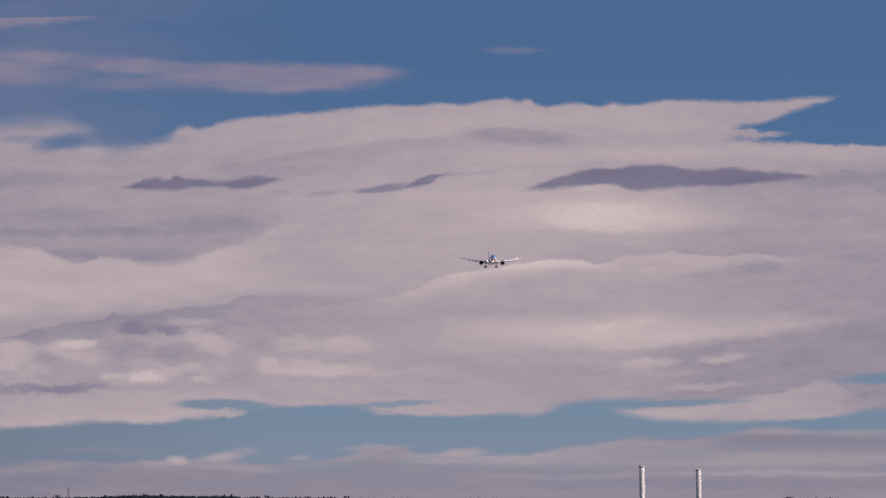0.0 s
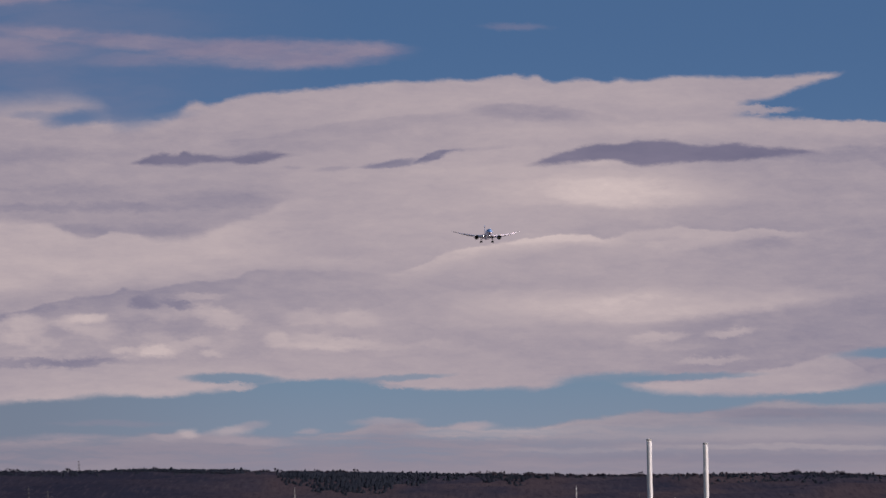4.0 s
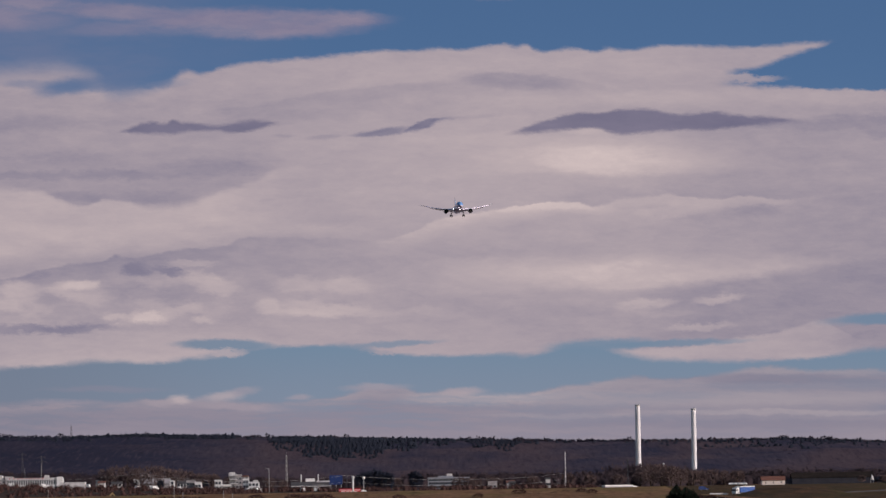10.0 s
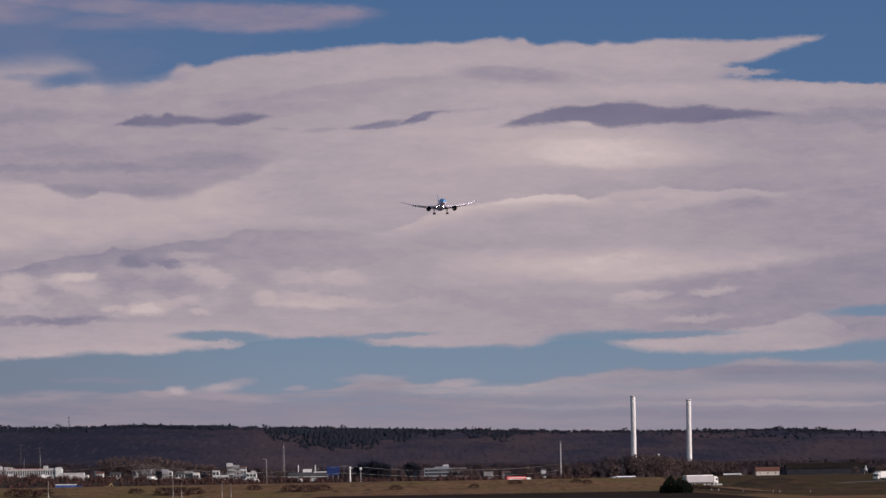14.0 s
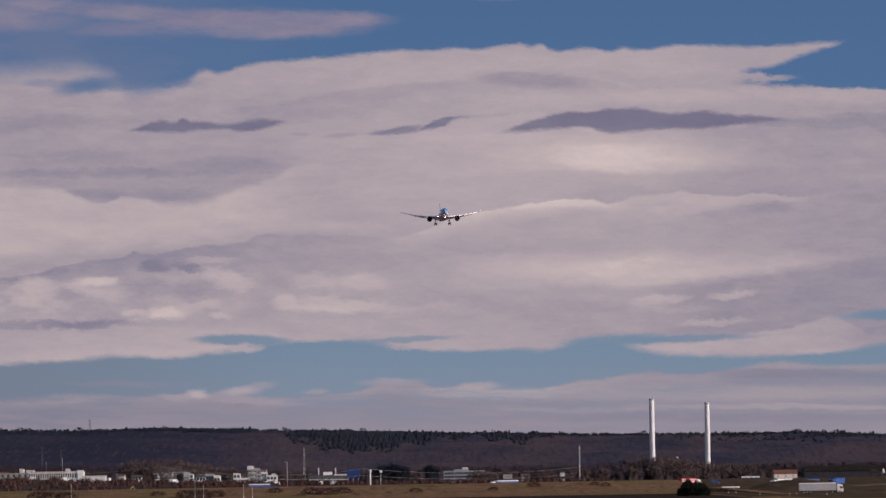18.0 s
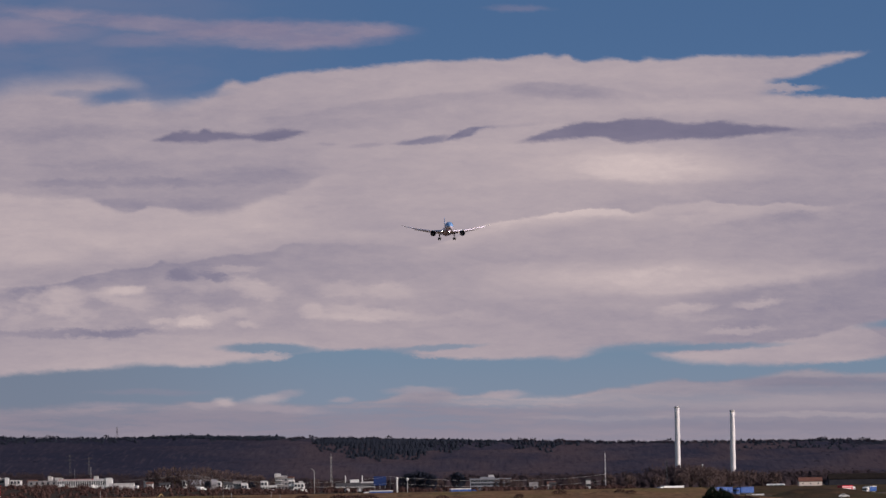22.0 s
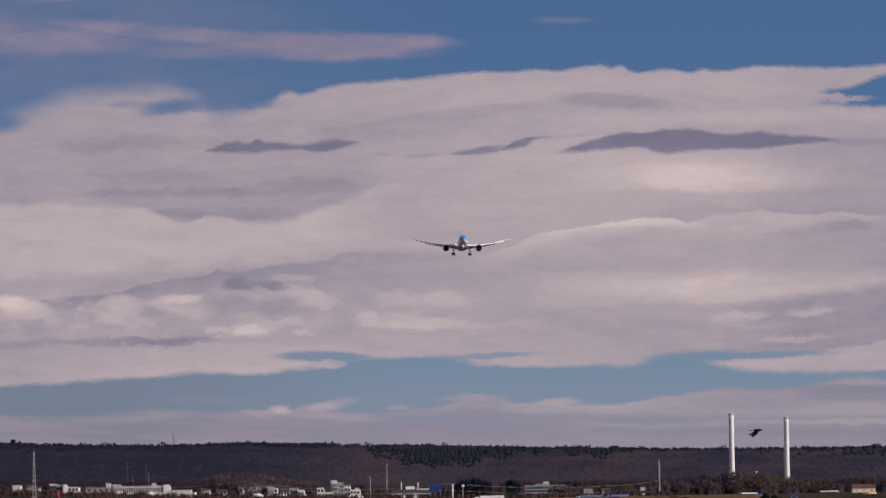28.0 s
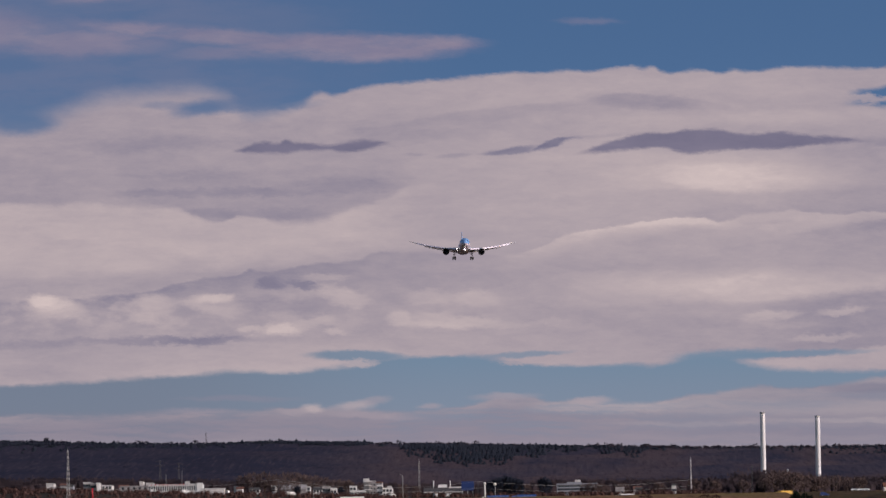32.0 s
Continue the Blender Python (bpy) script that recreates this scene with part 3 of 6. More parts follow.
    lay((270, 1120, 110, 215), lambda: times(under(brow, 6), over([(x, y + 34) for x, y in brow], 50), span(430, 960, 160)), 0.40, 0.75)
    lens(905, 132, 90, 13, 0.31, 0.75, -4, 1.1)
    lens(690, 152, 120, 16, 0.42, 0.5, 5, 1.2)
    # dark flakes in the middle
    flake = lambda: times(under([(600, 240), (705, 221), (728, 206), (752, 200), (790, 196), (818, 191), (900, 186)], 4), over([(600, 226), (705, 223), (740, 218), (768, 206), (818, 193), (900, 186)], 6), smooth(nt, u, -0.85, -0.70), smooth(nt, u, 0.42, 0.20))
    lay((690, 830, 185, 230), flake, 0.06, 0.85)
    lens(668, 222, 50, 6, 0.20, 0.85, 6, 0.9)
    lens(565, 230, 28, 4, 0.34, 0.7, 3, 0.9)
    lens(830, 193, 50, 4, 0.42, 0.6, 4, 1.0)
    lens(495, 227, 16, 3, 0.36, 0.6)
    # the grey mass on the left with a scalloped foot
    foot = [(-600, 320), (-200, 318), (0, 321), (60, 325), (105, 341), (150, 349), (182, 340), (215, 342), (255, 350), (320, 347), (370, 330), (440, 306), (500, 285)]
    lay((-9999, 520, 180, 355), lambda: times(over(foot, 13), under([(-600, 235), (0, 225), (200, 245), (460, 238), (600, 260)], 70), smooth(nt, torn.outputs[0], -2.6, -4.0), smooth(nt, streaks, 0.30, 0.56, 0.55, 1.0)), 0.42, 0.75)
    lens(375, 283, 90, 15, 0.33, 0.75, 2, 1.0, ragged)
    lens(120, 262, 150, 6, 0.36, 0.6, 1, 1.0, ragged)
    lens(60, 300, 110, 7, 0.34, 0.6, 0, 1.0, ragged)
    lens(215, 296, 90, 8, 0.31, 0.6, 0, 1.1, ragged)
    lens(140, 336, 60, 11, 0.31, 0.6, -6, 1.0, ragged)
    lens(275, 335, 70, 12, 0.30, 0.5, 0, 1.0, ragged)
    lens(300, 262, 140, 12, 0.46, 0.6, 0, 1.2, ragged)
    lens(225, 190, 130, 9, 0.52, 0.5, 0, 1.3, ragged)
    lens(30, 210, 130, 12, 0.30, 0.5, 2, 1.2, ragged)
    lens(407, 357, 46, 9, 0.36, 0.8, 0, 0.9, ragged)
    lens(445, 338, 30, 6, 0.42, 0.6, 0, 1.0, ragged)
    # the warm band below it
    lay((-9999, 560, 320, 470), lambda: times(under(foot, 10), over([(-600, 450), (0, 445), (300, 420), (600, 390)], 40), span(-600, 380, 180)), 0.69, 0.80)
    lens(560, 392, 90, 8, 0.60, 0.5, 0, 1.2)
    # the long lavender brow over the heaps
    arch = [(-600, 520), (-250, 500), (-60, 487), (30, 476), (60, 466), (110, 455), (178, 448), (192, 438), (212, 443), (250, 440), (300, 430), (395, 421), (412, 412), (520, 407), (620, 409), (720, 421), (850, 440), (1000, 470), (1300, 520)]
    lay((-9999, 880, 400, 600), lambda: times(under(arch, 6), over([(x, y + 48) for x, y in arch], 70), span(-600, 620, 260)), 0.41, 0.80)
    lay((-9999, 550, 400, 560), lambda: times(under(arch, 5), over([(x, y + 22) for x, y in arch], 34), span(-600, 330, 220)), 0.29, 0.65)
    lens(640, 445, 330, 34, 0.42, 0.6, 0, 1.4)
    # heaps: knobbly, lit from above
    knobs = lambda: smooth(nt, noise_at(nt, gentle, 2.6, 5, 0.55, (0.7, 1.4, 1)).outputs[0], 0.40, 0.66)
    lay((-330, 700, 440, 600), lambda: times(puff(nt, where, 190, 520, 330, 48, 0, 1.3), knobs()), 0.66, 0.55)
    lay((-580, 200, 440, 600), lambda: times(puff(nt, where, -200, 520, 230, 42, 0, 1.3), knobs()), 0.66, 0.55)
    lay((200, 920, 450, 600), lambda: times(puff(nt, where, 560, 525, 230, 40, 0, 1.3), knobs()), 0.60, 0.40)
    for x, y, rx, ry, turn, value, k in ((300, 505, 100, 14, 0, 0.36, 0.6), (75, 510, 34, 16, 0, 0.40, 0.5), (236, 464, 20, 9, 0, 0.24, 0.8), (300, 468, 40, 6, -8, 0.24, 0.8), (352, 478, 14, 5, -25, 0.30, 0.7), (60, 568, 140, 7, 0, 0.26, 0.85), (-200, 575, 150, 8, 2, 0.28, 0.7), (430, 505, 90, 18, 0, 0.44, 0.5)):
        lens(x, y, rx, ry, value, k, turn, 1.0, ragged)
    for x, y, rx, ry, turn, value, k in ((365, 487, 48, 16, -12, 0.64, 0.8), (330, 452, 40, 7, 0, 0.56, 0.6), (25, 503, 38, 18, 0, 0.62, 0.7), (-150, 508, 48, 20, -8, 0.72, 0.8), (-178, 495, 26, 12, 0, 0.80, 0.7), (10, 530, 26, 12, 0, 0.66, 0.7), (605, 491, 38, 16, 0, 0.63, 0.85), (525, 491, 48, 13, 0, 0.58, 0.7), (575, 536, 95, 10, 0, 0.68, 0.85), (470, 530, 22, 13, 0, 0.66, 0.8), (530, 525, 30, 10, 0, 0.60, 0.7), (745, 536, 28, 7, 0, 0.63, 0.8), (680, 540, 36, 6, 0, 0.56, 0.6), (255, 548, 36, 10, 0, 0.72, 0.8), (195, 547, 26, 8, 0, 0.66, 0.8), (310, 535, 40, 8, 3, 0.62, 0.6), (350, 551, 16, 6, 0, 0.66, 0.6), (115, 508, 46, 8, -12, 0.60, 0.7)):
        lens(x, y, rx, ry, value + 0.05, min(k + 0.10, 1.0), turn, 0.9, tumbled)
    # the white tongue with a sharp end
    lay((85, 190, 475, 505), lambda: times(puff(nt, gentle, 136, 490, 46, 8, 4, 0.9), smooth(nt, u, -6.08, -6.20)), 0.78, 0.85)
    # the pale foot of the deck on the left
    lay((-9999, 640, 560, 9999), lambda: times(under([(-600, 590), (0, 588), (200, 575), (420, 572), (700, 585)], 30), span(-600, 400, 240)), 0.64, 0.8)
    lay((-9999, 450, 570, 9999), lambda: times(under([(x, y - 22) for x, y in bottom], 16), span(-600, 330, 120)), 0.69, 0.6)
    # the sunlit lens
    lay((700, 1400, 200, 320), lambda: times(over([(700, 300), (900, 299), (1060, 298), (1250, 296), (1400, 300)], 16), puff(nt, where, 1050, 272, 190, 38, 0, 1.5)), 0.72, 0.85)
    lens(1070, 266, 135, 22, 0.80, 0.62, -3, 1.7, gentle)
    lens(1010, 305, 260, 10, 0.52, 0.5)
    lens(930, 232, 190, 10, 0.63, 0.6)
    lens(1040, 219, 40, 5, 0.70, 0.6)
    # the bright crest in the middle
    crest = [(500, 430), (690, 404), (780, 374), (850, 361), (905, 352), (945, 345), (1020, 345), (1040, 350), (1085, 338), (1165, 332), (1250, 339), (1310, 334), (1372, 339), (1450, 330), (1600, 326), (1900, 330)]
    lay((610, 1480, 320, 425), lambda: times(under(crest, 5), over([(x, y + 20) for x, y in crest], 34), span(730, 1360, 120)), 0.66, 0.80)
    lay((730, 1080, 335, 400), lambda: times(under(crest, 4), over([(x, y + 13) for x, y in crest], 20), span(830, 1010, 90)), 0.80, 0.70)
    lay((900, 1660, 310, 360), lambda: times(over(crest, 4), under([(x, y - 12) for x, y in crest], 24), span(1060, 1500, 160)), 0.40, 0.5)
    for x, y, rx, ry, turn, value, k in ((935, 383, 55, 8, 8, 0.47, 0.8), (1050, 375, 90, 12, 0, 0.52, 0.6), (1320, 360, 60, 10, 0, 0.37, 0.8), (1240, 372, 50, 8, 0, 0.42, 0.7), (1270, 388, 90, 9, 0, 0.44, 0.6), (1465, 370, 120, 40, 0, 0.42, 0.7), (1510, 430, 160, 40, 0, 0.42, 0.7)):
        lens(x, y, rx, ry, value, k, turn, 1.1, ragged)
    lens(1170, 362, 60, 9, 0.62, 0.6, 4, 1.0, ragged)
    # the broad warm band in the right half, and the grey below it
    hem = [(600, 520), (800, 508), (900, 503), (1000, 500), (1100, 501), (1200, 489), (1300, 477), (1420, 461), (1600, 440)]
    lay((690, 1520, 425, 520), lambda: times(over(hem, 12), under([(600, 470), (860, 452), (1050, 442), (1300, 446), (1600, 440)], 34), span(880, 1330, 190)), 0.68, 0.85)
    lens(1040, 472, 120, 18, 0.74, 0.5, 2, 1.4)
    lay((1060, 9999, 430, 9999), lambda: times(under(hem, 16), span(1180, 1900, 120)), 0.36, 0.80)
    lens(850, 530, 210, 46, 0.41, 0.75, 0, 1.4)
    lens(1010, 555, 120, 30, 0.39, 0.6, 0, 1.4)
    lens(560, 570, 160, 20, 0.55, 0.5, 0, 1.3)
    for x, y, rx, ry, turn, value, k in ((1135, 524, 44, 9, 6, 0.60, 0.85), (1120, 534, 30, 6, 0, 0.50, 0.6), (1262, 514, 46, 8, 9, 0.58, 0.85), (1235, 563, 58, 7, 2, 0.56, 0.85), (1180, 540, 40, 6, 0, 0.48, 0.5)):
        lens(x, y, rx, ry, value, k, turn, 0.9, tumbled)
    # the pale spindle in the clear strip on the right
    lay((1060, 9999, 545, 9999), lambda: times(under([(900, 640), (1080, 606), (1150, 602), (1230, 595), (1300, 582), (1350, 576), (1400, 561), (1440, 553), (1475, 570), (1540, 599), (1700, 640)], 6), smooth(nt, u, 2.8, 3.2), smooth(nt, torn.outputs[0], 7.6, 6.2)), 0.57, 0.85)
    lens(1340, 612, 200, 8, 0.55, 0.5)
    lens(-260, 610, 260, 60, 0.46, 0.7, 0, 1.4)
    lens(925, 606, 50, 18, 0.40, 0.6)
    lens(1330, 205, 70, 7, 0.36, 0.7)
    lens(1500, 203, 110, 13, 0.32, 0.7, 2, 1.1, ragged)
    lens(1560, 222, 40, 9, 0.30, 0.6, 0, 1.0, ragged)
    tone = calc(nt, "MULTIPLY_ADD", calc(nt, "SUBTRACT", wisps, 0.5), 0.26, tone)
    tone = calc(nt, "MULTIPLY_ADD", calc(nt, "SUBTRACT", fine, 0.5), 0.10, tone)
    tone = calc(nt, "MULTIPLY_ADD", times(smooth(nt, plain.outputs[0], -3.5, -0.5), smooth(nt, plain.outputs[0], 5.5, 3.0)), 0.06, tone)
    tone = calc(nt, "MULTIPLY_ADD", calc(nt, "SUBTRACT", streaks, 0.5), 0.10, tone)
    tone = calc(nt, "MULTIPLY_ADD", tone, 1.22, -0.115)
    glow_out(nt, mix(nt, deck, colour, ramp(nt, tone, tones)))
    return m


def streak_material(name, upper, lower, seed, shares, dark=(99, 99, 124), pale=(121, 117, 138)):
    """A dark flake of cloud between two lines; shares: lenses that hold it together."""
    m = bpy.data.materials.new(name)
    m.use_nodes = True
    nt = m.node_tree
    uv, where = warp(nt, (0.10, 0.04), (0.14, 0.08), seed)
    cut = node(nt, "ShaderNodeSeparateXYZ")
    feed(nt, cut.inputs[0], where)
    u, v = cut.outputs[0], cut.outputs[1]
    body = calc(nt, "MULTIPLY", smooth(nt, calc(nt, "SUBTRACT", profile(nt, u, upper), v), -0.035, 0.06), smooth(nt, calc(nt, "SUBTRACT", v, profile(nt, u, lower)), -0.03, 0.07))
    hold = 0.0
    for p in shares:
        hold = calc(nt, "MAXIMUM", hold, puff(nt, where, *p))
    grain = noise_at(nt, where, 1.6, 6, 0.6, (0.4, 1.5, 1)).outputs[0]
    shade = ramp(nt, grain, [(0.25, lin(*dark)), (0.75, lin(*pale))])
    glow_out(nt, shade, calc(nt, "MULTIPLY", calc(nt, "MULTIPLY", body, hold), 0.88))
    return m


def veil_material():
    """The thin high cloud over the deck."""
    m = bpy.data.materials.new("high_veil")
    m.use_nodes = True
    nt = m.node_tree
    uv, where = warp(nt, (0.40, 0.10), (0.16, 0.08), 21.0)
    body = 0.0
    for x, y, rx, ry, turn, soft, k in ((430, 30, 205, 25, 0, 0.7, 1.0), (560, 27, 110, 15, 2, 0.8, 1.0), (150, 4, 230, 15, -5, 0.9, 0.85), (-60, 20, 150, 24, 0, 1.0, 0.8), (-300, 0, 220, 40, 0, 1.0, 0.8), (30, -75, 120, 14, 8, 0.8, 0.9), (240, 40, 110, 12, 0, 1.2, 0.6), (860, -18, 50, 6, 0, 1.2, 0.4)):
        body = calc(nt, "MAXIMUM", body, calc(nt, "MULTIPLY", puff(nt, where, x, y, rx, ry, turn, soft), k))
    thin = smooth(nt, noise_at(nt, where, 1.3, 7, 0.62, (0.4, 1.6, 1)).outputs[0], 0.22, 0.56, 0.25, 1.0)
    lit = ramp(nt, noise_at(nt, where, 1.8, 6, 0.6, (0.4, 1.6, 1)).outputs[0], [(0.3, lin(124, 121, 146)), (0.7, lin(147, 137, 153))])
    glow_out(nt, lit, calc(nt, "MULTIPLY", calc(nt, "MULTIPLY", body, 0.88), thin))
    return m


sky = tagged(sky_sheet("backdrop", -2600, 2600, -25, 640, 160, 30, 0, None), "blue sky with a grey-pink layered cloud deck", "sky", kind="structure")
for row, column in product(range(4), range(4)):
    sky.data.materials.append(sky_material(column, row))
for face in sky.data.polygons:
    mid = sum((Vector(sky.data.uv_layers[0].data[i].uv) for i in face.loop_indices), Vector((0, 0))) / len(face.loop_indices)
    column = sum(784 + 100 * mid.x > x for x in COLUMNS[1:-1])
    face.material_index = column + 4 * sum(441 - 100 * mid.y > y for y in ROWS[1:-1])
dark_cloud = tagged(sky_sheet("backdrop_cloud", -60, 420, 285, 410, 30, 10, 14, streak_material(
    "dark_cloud_grey",
    [(700, 260), (885, 221), (930, 205), (962, 195), (1000, 188), (1050, 185), (1085, 179), (1140, 180), (1162, 186), (1200, 188), (1250, 185), (1282, 191), (1350, 194), (1390, 200), (1500, 206)],
    [(700, 230), (900, 226), (960, 221), (1000, 217), (1040, 217), (1062, 225), (1110, 226), (1160, 220), (1250, 219), (1300, 213), (1390, 206), (1500, 200)], 11,
    [(1120, 203, 250, 60, 0, 0.25), (1300, 200, 110, 40, 0, 0.7)])), "long dark grey cloud streak before the pale deck", "cloud", kind="structure")
small_cloud = tagged(sky_sheet("backdrop_cloud", -420, -120, 285, 410, 24, 10, 14, streak_material(
    "small_cloud_grey",
    [(0, 260), (195, 223), (225, 210), (245, 203), (258, 199), (276, 205), (295, 198), (312, 203), (350, 204), (368, 207), (384, 206), (396, 203), (420, 199), (450, 198), (485, 206), (600, 230)],
    [(0, 220), (200, 223), (250, 225), (310, 224), (350, 221), (374, 219), (390, 223), (420, 223), (450, 216), (485, 208), (600, 200)], 17,
    [(280, 212, 95, 40, 0, 0.3), (420, 211, 85, 40, 0, 0.7)])), "small dark grey cloud streak before the pale deck", "cloud", kind="structure")
veil = tagged(sky_sheet("backdrop_cloud", -900, 500, 370, 520, 40, 10, 8, veil_material()), "thin mauve cloud high over the deck", "cloud", kind="structure")


# ---- airliner ----
def ellipse(cx, y, cz, rx, rz, n=28):
    return [(cx + rx * math.cos(2 * math.pi * i / n), y, cz + rz * math.sin(2 * math.pi * i / n)) for i in range(n)]


def airfoil(x, y_lead, chord, z, thick, n=7):
    """A wing section at span x: leading edge towards the nose at y_lead."""
    up, down = [], []
    for i in range(n + 1):
        k = i / n
        t = thick * chord * (1.48 * math.sqrt(k) - 0.63 * k - 1.76 * k * k + 1.42 * k ** 3 - 0.51 * k ** 4)
        up.append((x, y_lead + chord * k, z + t * 1.1))
        down.append((x, y_lead + chord * k, z - t * 0.9))
    return up + down[-2:0:-1]


def airliner():
    a = empty("airliner")
    stations = [(-31.2, 0.08, 0.08, -0.75), (-30.9, 0.55, 0.5, -0.7), (-30.2, 1.05, 1.0, -0.6), (-29, 1.65, 1.6, -0.42), (-27.5, 2.15, 2.15, -0.22), (-25.5, 2.6, 2.6, -0.06), (-23, 2.86, 2.92, 0), (-19, 2.9, 2.97, 0),
                (0, 2.9, 2.97, 0), (10, 2.9, 2.97, 0), (15, 2.75, 2.8, 0.15), (20, 2.2, 2.25, 0.65), (25, 1.4, 1.5, 1.25), (29, 0.7, 0.85, 1.7), (31.5, 0.2, 0.35, 1.9)]
    n = 28
    for name, lo, hi, mat, label in (("fuselage_crown", -1, 15, M_SKIN_BLUE, "light blue fuselage crown and nose"), ("fuselage_belly", 15, 27, M_SKIN_TINTED, "white fuselage belly with a painted-in bounce tint")):
        bm = bmesh.new()
        rows = []
        for y, rx, rz, cz in stations:
            rows.append([bm.verts.new((rx * math.cos(2 * math.pi * i / n), y, cz + rz * math.sin(2 * math.pi * i / n))) for i in range(lo, hi + 1)])
        for p, q in zip(rows, rows[1:]):
            for i in range(len(p) - 1):
                bm.faces.new((p[i], p[i + 1], q[i + 1], q[i])).smooth = True
        bmesh.ops.recalc_face_normals(bm, faces=bm.faces[:])
        part(name, bm, mat, a, label)
    for x0, x1 in ((-1.55, -1.0), (-0.92, -0.06), (0.06, 0.92), (1.0, 1.55)):
        b = bmesh.new()
        pts = []
        for x, k in ((x0, 0), (x1, 0), (x1, 1), (x0, 1)):
            y, z = (-29.35, 0.62) if k == 0 else (-28.55, 1.42)
            bow = abs(x) ** 2 * 0.42
            pts.append(Vector((x, y + bow, z - 0.10 * x * x * k)))
        out = Vector((0, -0.08, 0.05))
        add_loft(b, [[p for p in pts], [p + out for p in pts]], shade=False)
        bmesh.ops.recalc_face_normals(b, faces=b.faces[:])
        part("cockpit_window", b, M_GLASS, a, "dark cockpit window pane")
    # wing to body fairing
    b = bmesh.new()
    add_loft(b, [ellipse(0, y, -2.05, rx, rz, 20) for y, rx, rz in ((-11, 0.6, 0.3), (-9, 2.5, 0.95), (-5, 3.25, 1.3), (4, 3.3, 1.35), (9, 2.7, 1.1), (13, 0.6, 0.3))])
    part("belly_fairing", b, M_SKIN_TINTED, a, "white belly fairing with a painted-in bounce tint")
    spans = [(2.3, -10.4, 12.4, -1.75, 0.15), (6.0, -7.2, 9.6, -1.40, 0.145), (10.0, -4.0, 7.4, -0.85, 0.14), (16.0, 0.6, 5.7, 0.35, 0.135), (22.0, 5.2, 4.2, 1.95, 0.125), (26.5, 8.7, 3.0, 3.35, 0.115), (28.6, 11.2, 1.9, 4.15, 0.11), (30.05, 13.8, 0.55, 4.8, 0.10)]
    for side in (-1, 1):
        b = bmesh.new()
        rings = [airfoil(side * x, y, c, z, t) for x, y, c, z, t in spans]
        add_loft(b, rings)
        bmesh.ops.recalc_face_normals(b, faces=b.faces[:])
        wing = part("wing", b, M_SKIN_GREY, a, "grey upswept wing with a raked tip")
        for x0, x1 in ((3.4, 8.8), (11.2, 17.5), (17.9, 21.5)):
            b = bmesh.new()
            rings = []
            for x in (x0, x1):
                ye = np.interp(x, [s[0] for s in spans], [s[1] + s[2] for s in spans])
                zz = np.interp(x, [s[0] for s in spans], [s[3] for s in spans])
                c = np.interp(x, [s[0] for s in spans], [s[2] for s in spans]) * 0.17
                ring = [Vector(p) - Vector((0, ye, zz)) for p in airfoil(side * x, ye, c, zz, 0.12, 4)]
                turn = Matrix.Rotation(radians(-22), 3, "X")
                rings.append([turn @ p + Vector((0, ye - 0.25, zz - 0.2)) for p in ring])
            add_loft(b, rings)
            bmesh.ops.recalc_face_normals(b, faces=b.faces[:])
            part("flap", b, M_SKIN_GREY, wing, "lowered flap")
        for x0, x1 in ((3.2, 9.0), (11.0, 19.0), (19.3, 25.6)):
            b = bmesh.new()
            rings = []
            for x in (x0, x1):
                yl = np.interp(x, [s[0] for s in spans], [s[1] for s in spans])
                zz = np.interp(x, [s[0] for s in spans], [s[3] for s in spans])
                rings.append([(side * x, yl - 0.75, zz - 0.50), (side * x, yl - 0.62, zz + 0.02), (side * x, yl + 0.05, zz + 0.26), (side * x, yl - 0.15, zz - 0.32)])
            add_loft(b, rings, shade=False)
            bmesh.ops.recalc_face_normals(b, faces=b.faces[:])
            part("slat", b, M_SKIN_TINTED, wing, "drooped leading-edge slat")
        for x in (6.2, 13.5, 18.6):
            ye = np.interp(x, [s[0] for s in spans], [s[1] + s[2] for s in spans])
            zz = np.interp(x, [s[0] for s in spans], [s[3] for s in spans])
            part("flap_track_fairing", turned([(0.02, -3.2), (0.25, -2.4), (0.34, -0.6), (0.26, 0.8), (0.02, 2.0)], 10, "Y", (side * x, ye - 0.4, zz - 0.55)), M_SKIN_GREY, wing)
        # engine
        ex, ey, ez = side * 9.75, -9.6, -3.05
        b = turned([(1.42, 0.25), (1.52, 0.02), (1.66, 0.0), (1.80, 0.45), (1.88, 1.6), (1.80, 3.6), (1.52, 5.3), (1.40, 5.4), (1.36, 4.4), (1.40, 1.2)], 32, "Y", (ex, ey, ez), caps=False)
        bmesh.ops.recalc_face_normals(b, faces=b.faces[:])
        nac = part("engine", b, M_NACELLE, a, "dark blue turbofan nacelle")
        part("intake_lip", turned([(1.40, 0.30), (1.50, 0.0), (1.60, -0.05), (1.70, 0.02), (1.79, 0.34)], 32, "Y", (ex, ey, ez), caps=False), M_DARK, nac, "dark intake lip")
        part("fan_disc", turned([(0.02, 1.0), (1.40, 1.15), (1.40, 1.4)], 32, "Y", (ex, ey, ez)), M_DARK, nac, "dark fan disc")
        b = bmesh.new()
        for i in range(18):
            c, s = math.cos(i * math.pi / 9), math.sin(i * math.pi / 9)
            c2, s2 = math.cos(i * math.pi / 9 + 0.22), math.sin(i * math.pi / 9 + 0.22)
            b.faces.new([b.verts.new(p) for p in ((ex + 0.4 * c, ey + 0.9, ez + 0.4 * s), (ex + 1.38 * c, ey + 0.85, ez + 1.38 * s), (ex + 1.38 * c2, ey + 1.08, ez + 1.38 * s2), (ex + 0.4 * c2, ey + 1.1, ez + 0.4 * s2))])
